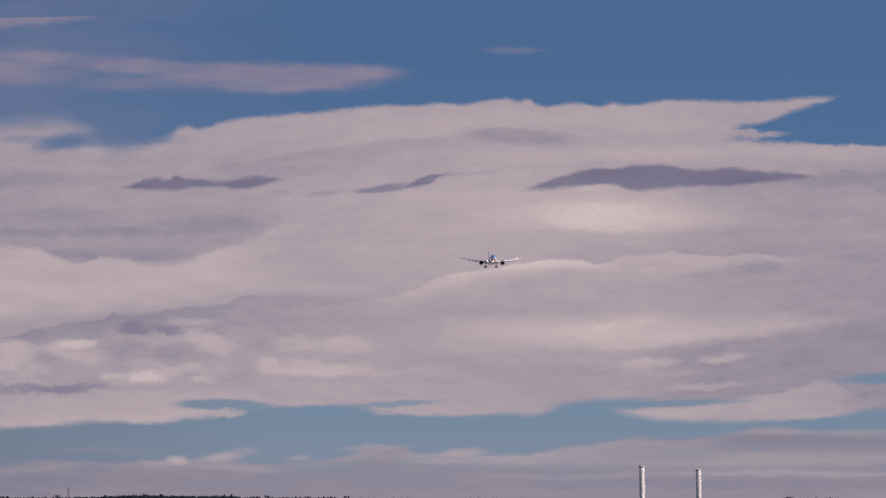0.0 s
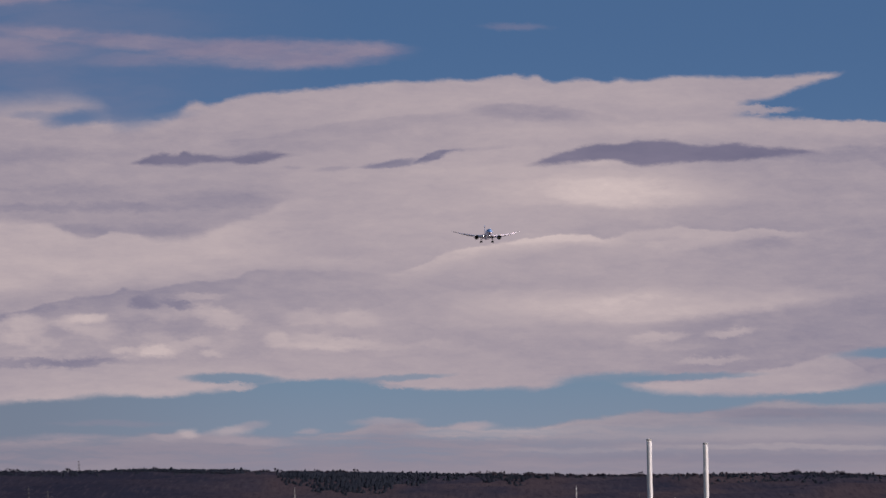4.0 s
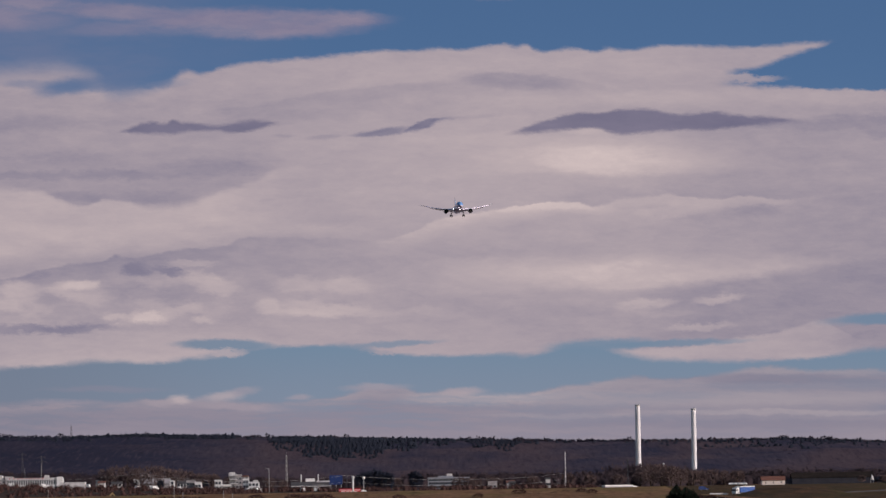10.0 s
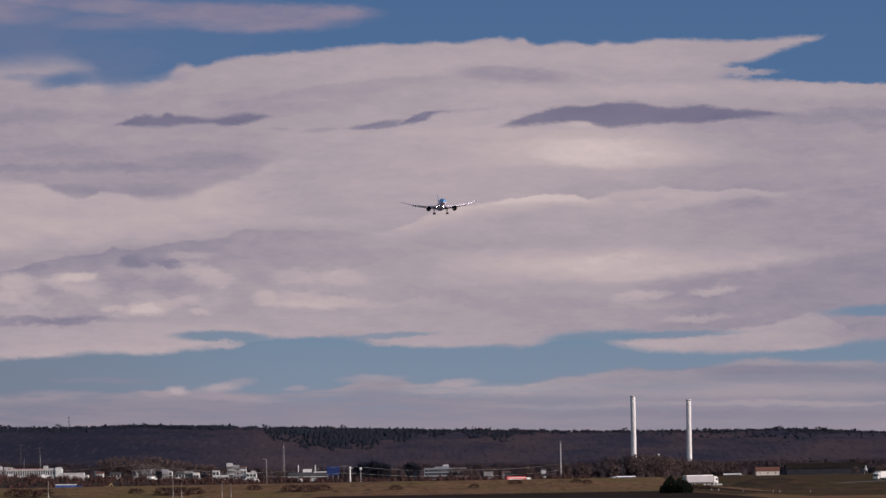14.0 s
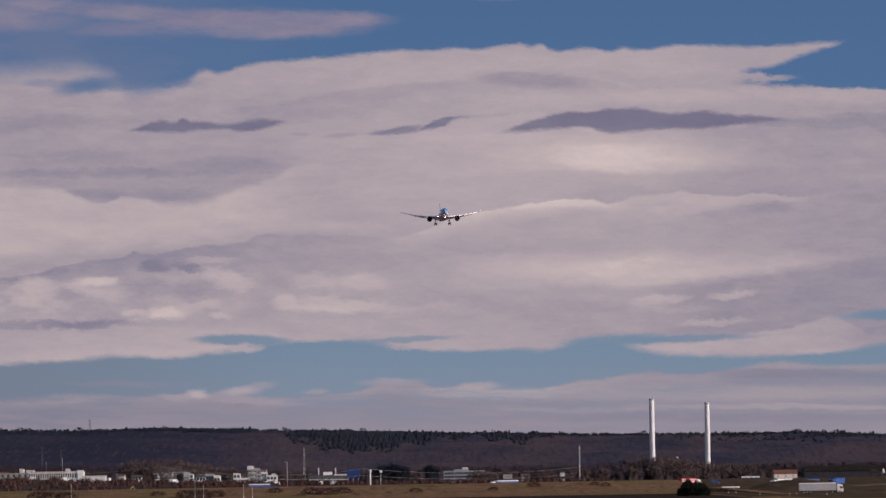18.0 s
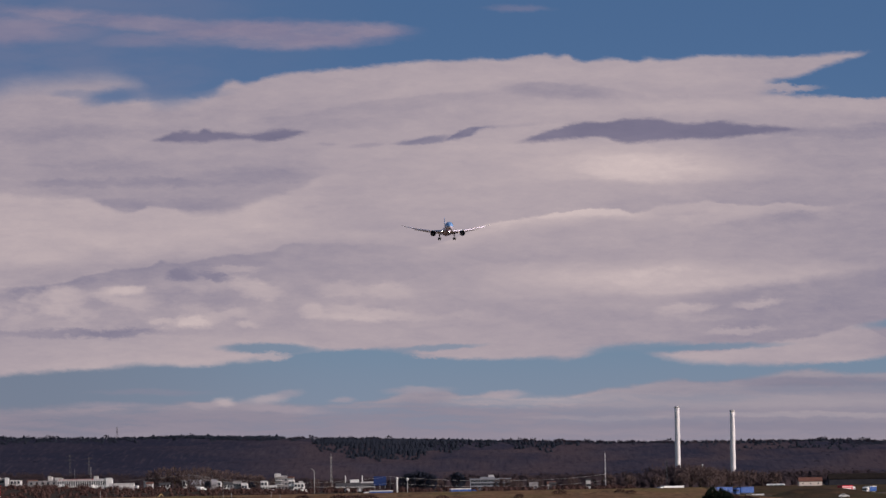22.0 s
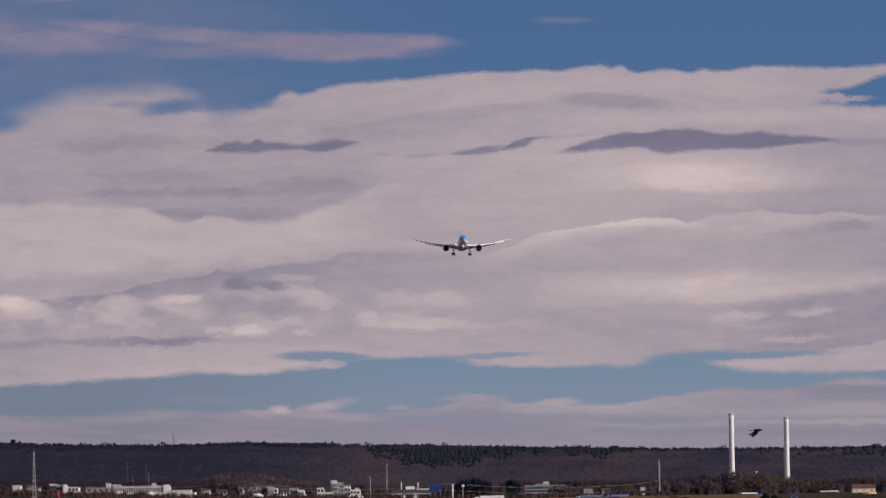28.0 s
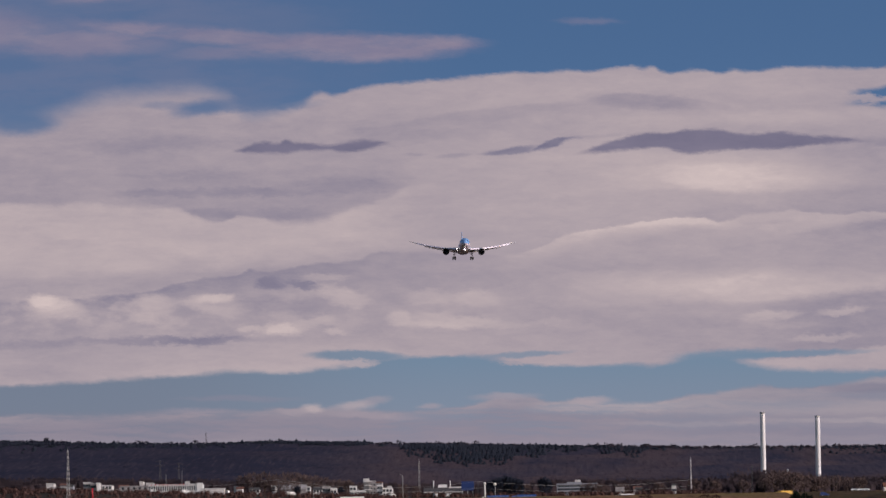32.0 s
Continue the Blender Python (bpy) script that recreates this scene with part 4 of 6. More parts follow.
        part("fan_blades", b, M_DARK, nac, "dark fan blades")
        part("spinner", turned([(0.01, 0.35), (0.2, 0.5), (0.38, 0.85), (0.42, 1.1)], 16, "Y", (ex, ey, ez)), M_DARK, nac, "dark spinner")
        part("exhaust_cone", turned([(0.75, 4.9), (0.72, 6.0), (0.3, 7.2), (0.03, 7.8)], 16, "Y", (ex, ey, ez)), M_DARK, nac)
        b = bmesh.new()
        add_loft(b, [[(ex + dx, y, z) for dx, y, z in ((-w, ey + y0, zz), (w, ey + y0, zz), (w, ey + y1, zz), (-w, ey + y1, zz))] for w, y0, y1, zz in ((0.22, 1.6, 7.2, ez + 1.5), (0.26, 3.6, 9.5, ez + 2.35))], shade=False)
        part("pylon", b, M_SKIN_GREY, nac)
        # tailplane
        b = bmesh.new()
        add_loft(b, [airfoil(side * x, y, c, z, 0.09) for x, y, c, z in ((0.8, 22.3, 5.8, 1.35), (5.0, 25.5, 4.1, 1.85), (9.7, 29.3, 2.0, 2.45))])
        bmesh.ops.recalc_face_normals(b, faces=b.faces[:])
        part("tailplane", b, M_SKIN_GREY, a)
        # main gear: strut, beam, four wheels
        gx, gy = side * 4.9, 3.4
        gear = part("main_gear_strut", tube((gx, gy, -1.6), (gx, gy, -5.3), 0.22, 0.19, 12), M_DARK, a, "dark main gear strut")
        part("gear_beam", tube((gx, gy - 0.95, -5.5), (gx, gy + 0.85, -5.72), 0.22, 0.22, 8), M_DARK, gear)
        part("drag_brace", tube((gx - side * 1.7, gy - 0.2, -2.1), (gx, gy, -4.0), 0.12, 0.1, 8), M_DARK, gear)
        part("gear_door", box(gx + side * 0.32, gx + side * 0.40, gy - 0.9, gy + 0.9, -4.1, -1.9, 0.02), M_TOWNGREY, gear)
        for wx, (wy, wz) in product((-0.62, 0.62), ((gy - 0.8, -5.52), (gy + 0.72, -5.72))):
            wheel = part("wheel", turned([(0.3, -0.30), (0.62, -0.34), (0.76, -0.24), (0.78, 0.0), (0.76, 0.24), (0.62, 0.34), (0.3, 0.30)], 20, "X", (gx + wx, wy, wz)), M_RUBBER, gear, "black tyre")
            part("hub", turned([(0.02, -0.32), (0.3, -0.31), (0.3, 0.31), (0.02, 0.32)], 14, "X", (gx + wx, wy, wz)), M_FAINT, wheel)
        # lamps in the wing roots
        part("landing_light", turned([(0.02, -0.12), (0.19, -0.08), (0.22, 0.06), (0.02, 0.1)], 14, "Y", (side * 3.75, -10.0, -1.72)), M_BEAM if side < 0 else M_LACK, a, "landing light in the wing root")
    b = bmesh.new()
    fin = [(1.9, 18.0, 9.6, 0.09), (4.0, 20.6, 7.6, 0.09), (8.0, 24.6, 5.3, 0.085), (11.0, 27.6, 3.6, 0.08), (11.7, 28.7, 2.6, 0.08)]
    add_loft(b, [[(z2, y2, x2) for x2, y2, z2 in airfoil(h, y, c, 0, t)] for h, y, c, t in fin])
    bmesh.ops.recalc_face_normals(b, faces=b.faces[:])
    f = part("tail_fin", b, M_SKIN_BLUE, a, "light blue tail fin")
    b = bmesh.new()
    add_loft(b, [[(z2 * 1.05, y2, x2) for x2, y2, z2 in airfoil(h, y, c, 0, 0.10)] for h, y, c in ((5.0, 23.4, 3.8), (7.0, 25.0, 3.4), (9.0, 26.8, 2.6))])
    bmesh.ops.recalc_face_normals(b, faces=b.faces[:])
    part("tail_mark", b, M_REDLIGHT, f, "plain red mark")
    ng = part("nose_gear_strut", tube((0, -24.2, -2.6), (0, -24.6, -5.35), 0.15, 0.13, 10), M_STEEL, a, "steel nose gear strut")
    part("drag_brace", tube((0, -22.4, -2.8), (0, -24.4, -4.2), 0.09, 0.08, 8), M_STEEL, ng)
    for wx in (-0.36, 0.36):
        wheel = part("wheel", turned([(0.22, -0.15), (0.45, -0.17), (0.51, -0.1), (0.52, 0), (0.51, 0.1), (0.45, 0.17), (0.22, 0.15)], 18, "X", (wx, -24.6, -5.4)), M_RUBBER, ng, "black tyre")
        part("hub", turned([(0.02, -0.18), (0.22, -0.16), (0.22, 0.16), (0.02, 0.18)], 12, "X", (wx, -24.6, -5.4)), M_STEEL, wheel)
        part("gear_door", box(wx * 2.0 - 0.03, wx * 2.0 + 0.03, -25.6, -23.4, -3.9, -2.7, 0.02), M_SKIN_TINTED, ng)
        part("taxi_light", turned([(0.02, -0.1), (0.13, -0.07), (0.15, 0.05), (0.02, 0.08)], 12, "Y", (wx * 0.8, -24.9, -3.75)), M_BEAM, ng, "glowing lamp on the nose gear")
    for x, y in ((-0.9, -12), (0.9, 8)):
        part("antenna_blade", box(-0.04, 0.04, y, y + 0.6, 2.9, 3.35), M_SKIN_TINTED, a)
    return tagged(a, "light blue and white twin-engine airliner, wheels and flaps down", "airplane")


plane = airliner()


# ---- birds ----
def crow(label):
    a = empty("crow")
    b = bmesh.new()
    add_loft(b, [[(y, rx * math.cos(i * math.pi / 6), cz + rx * 0.9 * math.sin(i * math.pi / 6)) for i in range(12)] for y, rx, cz in ((-0.15, 0.02, 0.0), (-0.10, 0.05, 0), (0, 0.068, 0), (0.08, 0.06, 0.005), (0.13, 0.04, 0.012), (0.165, 0.036, 0.016), (0.195, 0.026, 0.014), (0.21, 0.008, 0.01))])
    part("body", b, M_FEATHER, a)
    part("beak", tube((0.20, 0, 0.01), (0.26, 0, 0.0), 0.013, 0.002, 6), M_DARK, a)
    b = bmesh.new()
    add_loft(b, [[(x, -w, 0.006), (x, w, 0.006), (x, w, -0.004), (x, -w, -0.004)] for x, w in ((-0.10, 0.035), (-0.20, 0.07), (-0.30, 0.085), (-0.315, 0.06))], shade=False)
    part("tail", b, M_FEATHER, a)
    wings = []
    for side in (-1, 1):
        b = bmesh.new()
        for span0, span1, lead0, lead1, rear0, rear1 in ((0.03, 0.22, 0.09, 0.12, -0.10, -0.09), (0.22, 0.34, 0.12, 0.09, -0.09, -0.10)):
            add_loft(b, [[(lead0, side * span0, 0.012), (rear0, side * span0, 0.0), (rear0, side * span0, -0.006), (lead0, side * span0, 0.0)], [(lead1, side * span1, 0.012), (rear1, side * span1, 0.0), (rear1, side * span1, -0.006), (lead1, side * span1, 0.0)]], shade=False)
        for i in range(6):
            k = i / 5
            lead, tip = 0.085 - 0.035 * i, Vector((0.03 - 0.15 * k, 0.49 - 0.12 * k, 0.004))
            add_loft(b, [[(lead, side * 0.33, 0.006), (lead - 0.04, side * 0.33, 0.006), (lead - 0.04, side * 0.33, 0), (lead, side * 0.33, 0)],
                         [(tip.x + 0.012, side * tip.y, 0.006), (tip.x - 0.016, side * tip.y, 0.006), (tip.x - 0.016, side * tip.y, 0), (tip.x + 0.012, side * tip.y, 0)]], shade=False)
        bmesh.ops.recalc_face_normals(b, faces=b.faces[:])
        wings.append(part("wing", b, M_FEATHER, a))
    tagged(a, label, "bird", "crows in flight")
    return a, wings


crow_one, crow_one_wings = crow("black crow in flapping flight")
crow_two, crow_two_wings = crow("black crow in flapping flight low over the hills")


# ---- chimneys and masts ----
def chimney(x, y, top, r):
    a = empty("chimney", pose(x, y, ground_z(x, y) - 0.5))
    h = top - ground_z(x, y) + 0.5
    rows = [(r * (1.06 - 0.06 * i / 12), h * i / 12) for i in range(13)]
    part("shaft", turned(rows, 36), M_PALE, a)
    part("top_ring", turned([(r * 0.98, h - 1.2), (r * 1.06, h - 1.15), (r * 1.06, h - 0.2), (r * 0.8, h + 0.05), (r * 0.7, h - 0.5)], 36, caps=False), M_GREY, a, "grey concrete rim")
    part("flue", turned([(r * 0.72, h - 1.0), (r * 0.72, h + 0.12), (r * 0.6, h + 0.12), (r * 0.6, h - 0.9)], 24), M_DARK, a, "dark flue mouth")
    b = bmesh.new()
    for s in (-0.22, 0.22):
        add_tube(b, (s, -r * 1.1, 2), (s, -r * 1.06, h - 1), 0.035, 0.035, 5)
    for i in range(int(h / 1.2)):
        add_tube(b, (-0.22, -r * 1.1, 2.5 + i * 1.15), (0.22, -r * 1.1, 2.5 + i * 1.15), 0.02, 0.02, 4)
    part("ladder", b, M_STEEL, a)
    return tagged(a, "tall pale concrete factory chimney", "chimney", "chimney pair")


chimney(134.9, 3600, 61.8, 1.84)
chimney(175.1, 3600, 58.4, 1.78)


def lattice_mast(name, label, x, y, top, w0, w1, mat=M_MAST, banded=False, arms=()):
    base = ground_z(x, y) - 0.2
    h = top - base
    a = empty(name, pose(x, y, base))
    n = max(5, int(h / 2.4))
    for s in range(3 if not banded else n):
        lo, hi = (n * s // 3, n * (s + 1) // 3) if not banded else (s, s + 1)
        b = bmesh.new()
        for i in range(lo, hi):
            z0, z1 = h * i / n, h * (i + 1) / n
            r0, r1 = w0 + (w1 - w0) * i / n, w0 + (w1 - w0) * (i + 1) / n
            for sx, sy in ((-1, -1), (1, -1), (1, 1), (-1, 1)):
                add_tube(b, (sx * r0, sy * r0, z0), (sx * r1, sy * r1, z1), 0.07, 0.07, 5)
            for (ax, ay), (bx, by) in zip(((-1, -1), (1, -1), (1, 1), (-1, 1)), ((1, -1), (1, 1), (-1, 1), (-1, -1))):
                add_tube(b, (ax * r0, ay * r0, z0), (bx * r1, by * r1, z1), 0.04, 0.04, 4)
                add_tube(b, (bx * r0, by * r0, z0), (ax * r1, ay * r1, z1), 0.04, 0.04, 4)
        part("lattice_section", b, M_RED if banded and s % 2 == n % 2 and s > n * 0.78 else mat, a)
    part("tip_rod", tube((0, 0, h), (0, 0, h + 1.4), 0.06, 0.03, 6), mat, a)
    for z, reach in arms:
        b = bmesh.new()
        for side in (-1, 1):
            add_tube(b, (0, 0, z - base + 0.5), (side * reach, 0, z - base), 0.06, 0.05, 5)
            add_tube(b, (0, 0, z - base - 0.3), (side * reach, 0, z - base), 0.06, 0.05, 5)
            add_tube(b, (side * reach, 0, z - base), (side * reach, 0, z - base - 0.9), 0.07, 0.07, 6)
        part("cross_arm", b, mat, a)
    return tagged(a, label, "mast")


lattice_mast("lattice_mast", "light grey steel lattice mast behind the town", -89.4, 2700, 24.6, 0.55, 0.22)
lattice_mast("radio_mast", "red and white banded lattice radio mast", 61.9, 2700, 23.2, 0.24, 0.18, M_PALE, banded=True)
lattice_mast("power_pylon", "grey lattice power pylon before the woods", 102.6, 2900, 19.8, 0.45, 0.22, M_FAINT, arms=((19.2, 0.9),))
lattice_mast("lattice_mast", "light grey steel lattice mast above low buildings", -245.1, 2300, 30.5, 0.8, 0.2)
lattice_mast("power_pylon", "faint grey lattice power pylon before the ridge", -292, 3400, 33, 0.8, 0.25, M_FAINT, arms=((32, 2.6), (29, 3.4)))
lattice_mast("power_pylon", "faint grey lattice power pylon before the ridge", -279, 3400, 31, 0.8, 0.25, M_FAINT, arms=((30, 2.6), (27, 3.4)))
lattice_mast("transmitter_mast", "thin lattice transmitter mast on the wooded ridge", -338.5, 4470, 64.5, 0.8, 0.5, M_FAINT)


def pole(name, label, x, y, top, r, mat, category="pole", lower=None, head=None):
    base = ground_z(x, y) - 0.2
    a = empty(name, pose(x, y, base))
    h = top - base
    cut = h * 0.45 if lower else 0
    part("shaft", tube((0, 0, cut), (0, 0, h), r, r * 0.75, 12), mat, a)
    if lower:
        part("shaft_foot", tube((0, 0, 0), (0, 0, cut), r * 1.2, r * 1.05, 12), lower, a, "white painted foot")
    if head == "ball":
        b = bmesh.new()
        bmesh.ops.create_icosphere(b, subdivisions=2, radius=0.6)
        bmesh.ops.translate(b, verts=b.verts, vec=(0, 0, h + 0.5))
        part("globe", b, M_LACK, a, "white globe")
    elif head == "lamp":
        part("arm", tube((0, 0, h), (-1.8, -0.2, h + 0.5), 0.06, 0.05, 8), mat, a)
        part("lantern", box(-2.5, -1.7, -0.35, 0.0, h + 0.4, h + 0.55, 0.04), M_DARK, a)
    elif head == "cap":
        part("cap", turned([(r * 1.3, h - 0.5), (r * 1.5, h), (r * 0.6, h + 0.5)], 12), M_LACK, a)
    part("base_plate", box(-r * 2, r * 2, -r * 2, r * 2, 0, 0.35, 0.03), M_GREY, a)
    return tagged(a, label, category)


pole("white_pillar", "thick white pillar behind the grass bank", -39.2, 1966, 10.8, 0.36, M_LACK, head="cap")
pole("globe_pole", "white globe on a slender pole", -36.2, 2040, 10.0, 0.08, M_LACK, head="ball")
pole("street_lamp", "grey street lamp with a bent arm", -86.4, 2350, 16.0, 0.15, M_MAST, "lamp", head="lamp")
pole("red_pole", "red and white marker pole", -204.6, 2000, 11.7, 0.32, M_RED, lower=M_LACK)
pole("signal_tower", "small pale tower rising out of the woods", 140.3, 3300, 18.0, 0.42, M_MAST, "tower", head="cap")
for px, pt in ((-147.0, 17.2), (-154.2, 15.8)):
    pole("street_lamp", "slim grey street lamp between the houses", px, 2550, pt, 0.10, M_FAINT, "lamp", head="lamp")
for px, py, pt in ((-95.9, 1700, 8.2), (-92.9, 1700, 6.4), (-78.8, 1700, 6.6), (-75.7, 1700, 5.6), (-141, 1720, 7.6)):
    pole("post", "slim grey steel post with a white foot", px, py, pt, 0.07, M_MAST, lower=M_LACK)
for px, py, pt, lean_deg in ((-138.0, 1722, 7.6, -9), (-133.8, 1724, 7.6, -21), (-129.4, 1726, 7.8, -24)):
    leaning = pole("leaning_pole", "slim grey steel pole leaning to one side", px, py, pt, 0.06, M_FAINT)
    leaning.matrix_basis = leaning.matrix_basis @ pose(0, 0, 0, 0, lean_deg, 0)
for i, (px, py) in enumerate(((96, 1780), (98.6, 1780), (119, 1788), (121.5, 1788), (104, 1720), (128, 1722))):
    a = empty("marker_post", pose(px, py, ground_z(px, py) - 0.05))
    part("shaft", box(-0.09, 0.09, -0.06, 0.06, 0, 0.95, 0.02), M_LACK, a)
    part("band", box(-0.10, 0.10, -0.07, 0.07, 0.68, 0.85), M_DARK, a, "black band")
    tagged(a, "white road marker post with a black band", "post", "road marker posts")


def cable(name, p, q, sag, r=0.032):
    cu = bpy.data.curves.new(name, "CURVE")
    cu.dimensions, cu.bevel_depth, cu.bevel_resolution = "3D", r, 1
    sp = cu.splines.new("POLY")
    sp.points.add(24)
    for i, pt in enumerate(sp.points):
        k = i / 24
        v = Vector(p).lerp(Vector(q), k) - Vector((0, 0, 4 * sag * k * (1 - k)))
        pt.co = (*v, 1)
    cu.materials.append(M_MAST)
    return tagged(new(name, cu), "thin grey overhead power cable", "cable", "overhead cables")


for x, y, top in ((-147.2, 2350, 15.2), (-183.5, 2350, 12.6), (-50.7, 2400, 12.8), (15.6, 2500, 9.8)):
    pole("utility_pole", "slim weathered utility pole carrying cables", x, y, top, 0.13, M_FAINT)
for p, q, sag in (((-183.5, 2350, 12.3), (-147.2, 2350, 14.9), 0.3), ((-147.2, 2350, 14.9), (-50.7, 2400, 12.4), 3.6), ((-147.2, 2350, 14.1), (-50.7, 2400, 9.1), 3.4), ((-50.7, 2400, 12.4), (15.6, 2500, 9.4), 1.0),
                  ((-50.8, 2400, 9.1), (15.5, 2500, 6.3), 0.8), ((15.6, 2500, 9.4), (61.9, 2700, 12.1), 0.7), ((15.5, 2500, 6.3), (61.9, 2700, 8.7), 0.6), ((-260, 2350, 13.5), (-183.5, 2350, 12.3), 1.6)):
    cable("power_cable", p, q, sag)


# ---- buildings ----
def building(name, label, x0, x1, y, depth, top, wall, storeys=0, cols=0, roof="flat", roof_mat=M_DARKROOF, win=(1.2, 1.3), bands=False, low=None):
    base = min(ground_z(x0, y), ground_z(x1, y)) - 0.6
    xm, w, h = (x0 + x1) / 2, (x1 - x0) / 2, top - base
    a = empty(name, pose(xm, y, base))
    rise = min(h * 0.4, w * 0.45, depth * 0.45) if roof == "gable" else 0
    eave = h - rise
    part("wall", box(-w, w, 0, depth, 0, eave, 0.03), wall, a)
    b = bmesh.new()
    if roof == "gable":
        o = 0.35
        add_loft(b, [[(x, -o, eave - 0.1), (x, depth / 2, h), (x, depth + o, eave - 0.1), (x, depth + o, eave + 0.12), (x, depth / 2, h + 0.25), (x, -o, eave + 0.12)] for x in (-w - o, w + o)], shade=False)
        bmesh.ops.recalc_face_normals(b, faces=b.faces[:])
        part("roof", b, roof_mat, a)
        b = bmesh.new()
        for x in (-w, w - 0.2):
            add_loft(b, [[(x, 0.05, eave), (x, depth - 0.05, eave), (x, depth / 2, h)], [(x + 0.2, 0.05, eave), (x + 0.2, depth - 0.05, eave), (x + 0.2, depth / 2, h)]], shade=False)
        part("gable_wall", b, wall, a)
    else:
        part("roof", box(-w - 0.12, w + 0.12, -0.12, depth + 0.12, eave, eave + 0.3, 0.04), roof_mat, a)
        part("parapet", box(-w - 0.16, w + 0.16, -0.16, -0.02, eave - 0.15, eave + 0.42, 0.02), wall, a)
    if storeys:
        lo = low if low is not None else base
        usable = eave - (lo - base)
        for s in range(storeys):
            z = (lo - base) + usable * (s + 0.5) / storeys
            if bands:
                win_ob = part("window_band", box(-w + 0.4, w - 0.4, -0.05, 0.1, z - win[1] / 2, z + win[1] / 2), M_GLASS, a, "dark ribbon window")
                for c in range(1, cols):
                    x = -w + 0.4 + (2 * w - 0.8) * c / cols
                    part("mullion", box(x - 0.06, x + 0.06, -0.09, 0.02, z - win[1] / 2, z + win[1] / 2), wall, win_ob)
                continue
            for c in range(cols):
                x = -w + 2 * w * (c + 0.5) / cols
                win_ob = part("window", box(x - win[0] / 2, x + win[0] / 2, -0.04, 0.1, z - win[1] / 2, z + win[1] / 2), M_GLASS, a)
                part("window_sill", box(x - win[0] / 2 - 0.08, x + win[0] / 2 + 0.08, -0.14, 0.05, z - win[1] / 2 - 0.12, z - win[1] / 2 - 0.02), M_GREY, win_ob)
    return tagged(a, label, "building")


town = building("office_building", "long white building with a red-dotted roof edge and dark upright windows", -215, -188.2, 2400, 12, 13.3, M_LACK, 1, 24, win=(0.72, 2.2), low=10.0)
for i in range(27):
    part("roof_block", box(-13.3 + i, -12.8 + i, -0.34, 0.1, 13.2 - town.location.z, 13.75 - town.location.z), M_RED if i % 2 and i < 18 else M_WHITE, town)
part("end_block", box(10.6, 13.5, -0.5, 3, 9.5 - town.location.z, 14.1 - town.location.z, 0.05), M_LACK, town, "bright white end block")
part("roof_hut", box(4.5, 6.5, 3, 7, 13.3 - town.location.z, 15.0 - town.location.z, 0.05), M_WHITE, town)
for x, h in ((3.0, 20.4), (-5.0, 18.6)):
    part("roof_antenna", tube((x, 4, 13.3 - town.location.z), (x, 4, h - town.location.z), 0.09, 0.05, 8), M_MAST, town)
building("flat_canopy", "low flat-roofed shed beside the long building", -187.6, -175.9, 2380, 8, 10.9, M_WHITE, roof_mat=M_LACK)
building("house", "low white house with a dark roof", -171.2, -166.1, 2500, 8, 11.2, M_LACK, 1, 3, "gable", low=9.2)
building("house", "narrow bright white house", -159.8, -157.3, 2500, 8, 12.0, M_LACK, 2, 1, low=8.5)
building("hall", "low grey hall with a shallow roof among bare trees", -157.2, -143.1, 2520, 10, 12.4, M_TOWNGREY, roof="gable", roof_mat=M_TOWNGREY)
building("house", "small white house with one window", -141.4, -139.7, 2500, 9, 11.1, M_LACK, 2, 1, low=7.6)
building("house", "low white house with a dark roof", -139.2, -134.5, 2520, 9, 10.9, M_LACK, 1, 3, "gable", low=8)
building("house", "grey-white house with a window band", -133.4, -129.2, 2500, 9, 11.0, M_TOWNGREY, 1, 3, low=8)
building("house", "white flat-roofed house in front of a grey house", -128.6, -125.6, 2490, 9, 10.1, M_LACK, 1, 2, low=7)
building("house", "small two-storey white house", -120.1, -116.7, 2520, 8, 11.0, M_LACK, 2, 2, low=6.5)
building("house", "low white house with a band of windows", -116.3, -109.1, 2450, 8, 8.6, M_LACK, 1, 5, low=6)
apt = building("apartment_block", "stepped grey and white apartment block of four storeys", -114.2, -104.6, 2555, 12, 12.9, M_TOWNGREY, 4, 6, win=(0.9, 1.0))
z0 = apt.location.z
part("penthouse", box(-5.2, -2.2, 2, 9, 12.9 - z0, 15.2 - z0, 0.05), M_WHITE, apt, "white rooftop storey")
part("penthouse", box(-1.9, 1.2, 2, 9, 12.9 - z0, 14.1 - z0, 0.05), M_TOWNGREY, apt, "grey rooftop storey")
part("roof_terrace", box(1.6, 5.0, -0.4, 9, 12.9 - z0, 13.4 - z0, 0.05), M_ROOF, apt, "red-brown terrace edge")
for s in range(3):
    part("balcony", box(-4.4, -0.6, -1.1, -0.05, 4.5 + s * 2.2, 5.1 + s * 2.2, 0.03), M_WHITE, apt, "white balcony front")
apb = building("apartment_wing", "white bay of the apartment block", -106.6, -103.7, 2540, 8, 11.5, M_LACK, 2, 2, low=6.5)
apr = building("apartment_wing", "lower white wing of the apartment block", -103.4, -98.2, 2530, 10, 9.7, M_LACK, 2, 3, low=5.5)
part("roof_hut", box(-0.2, 2.0, 2, 6, 9.7 - apr.location.z, 11.0 - apr.location.z, 0.05), M_WHITE, apr)
fac = building("factory_hall", "long low dark factory hall with white roof plant", -80.8, -60.9, 2500, 18, 9.3, M_FAINT, 1, 10, roof_mat=M_TOWNGREY, win=(1.2, 0.9), low=6.5)
z0 = fac.location.z
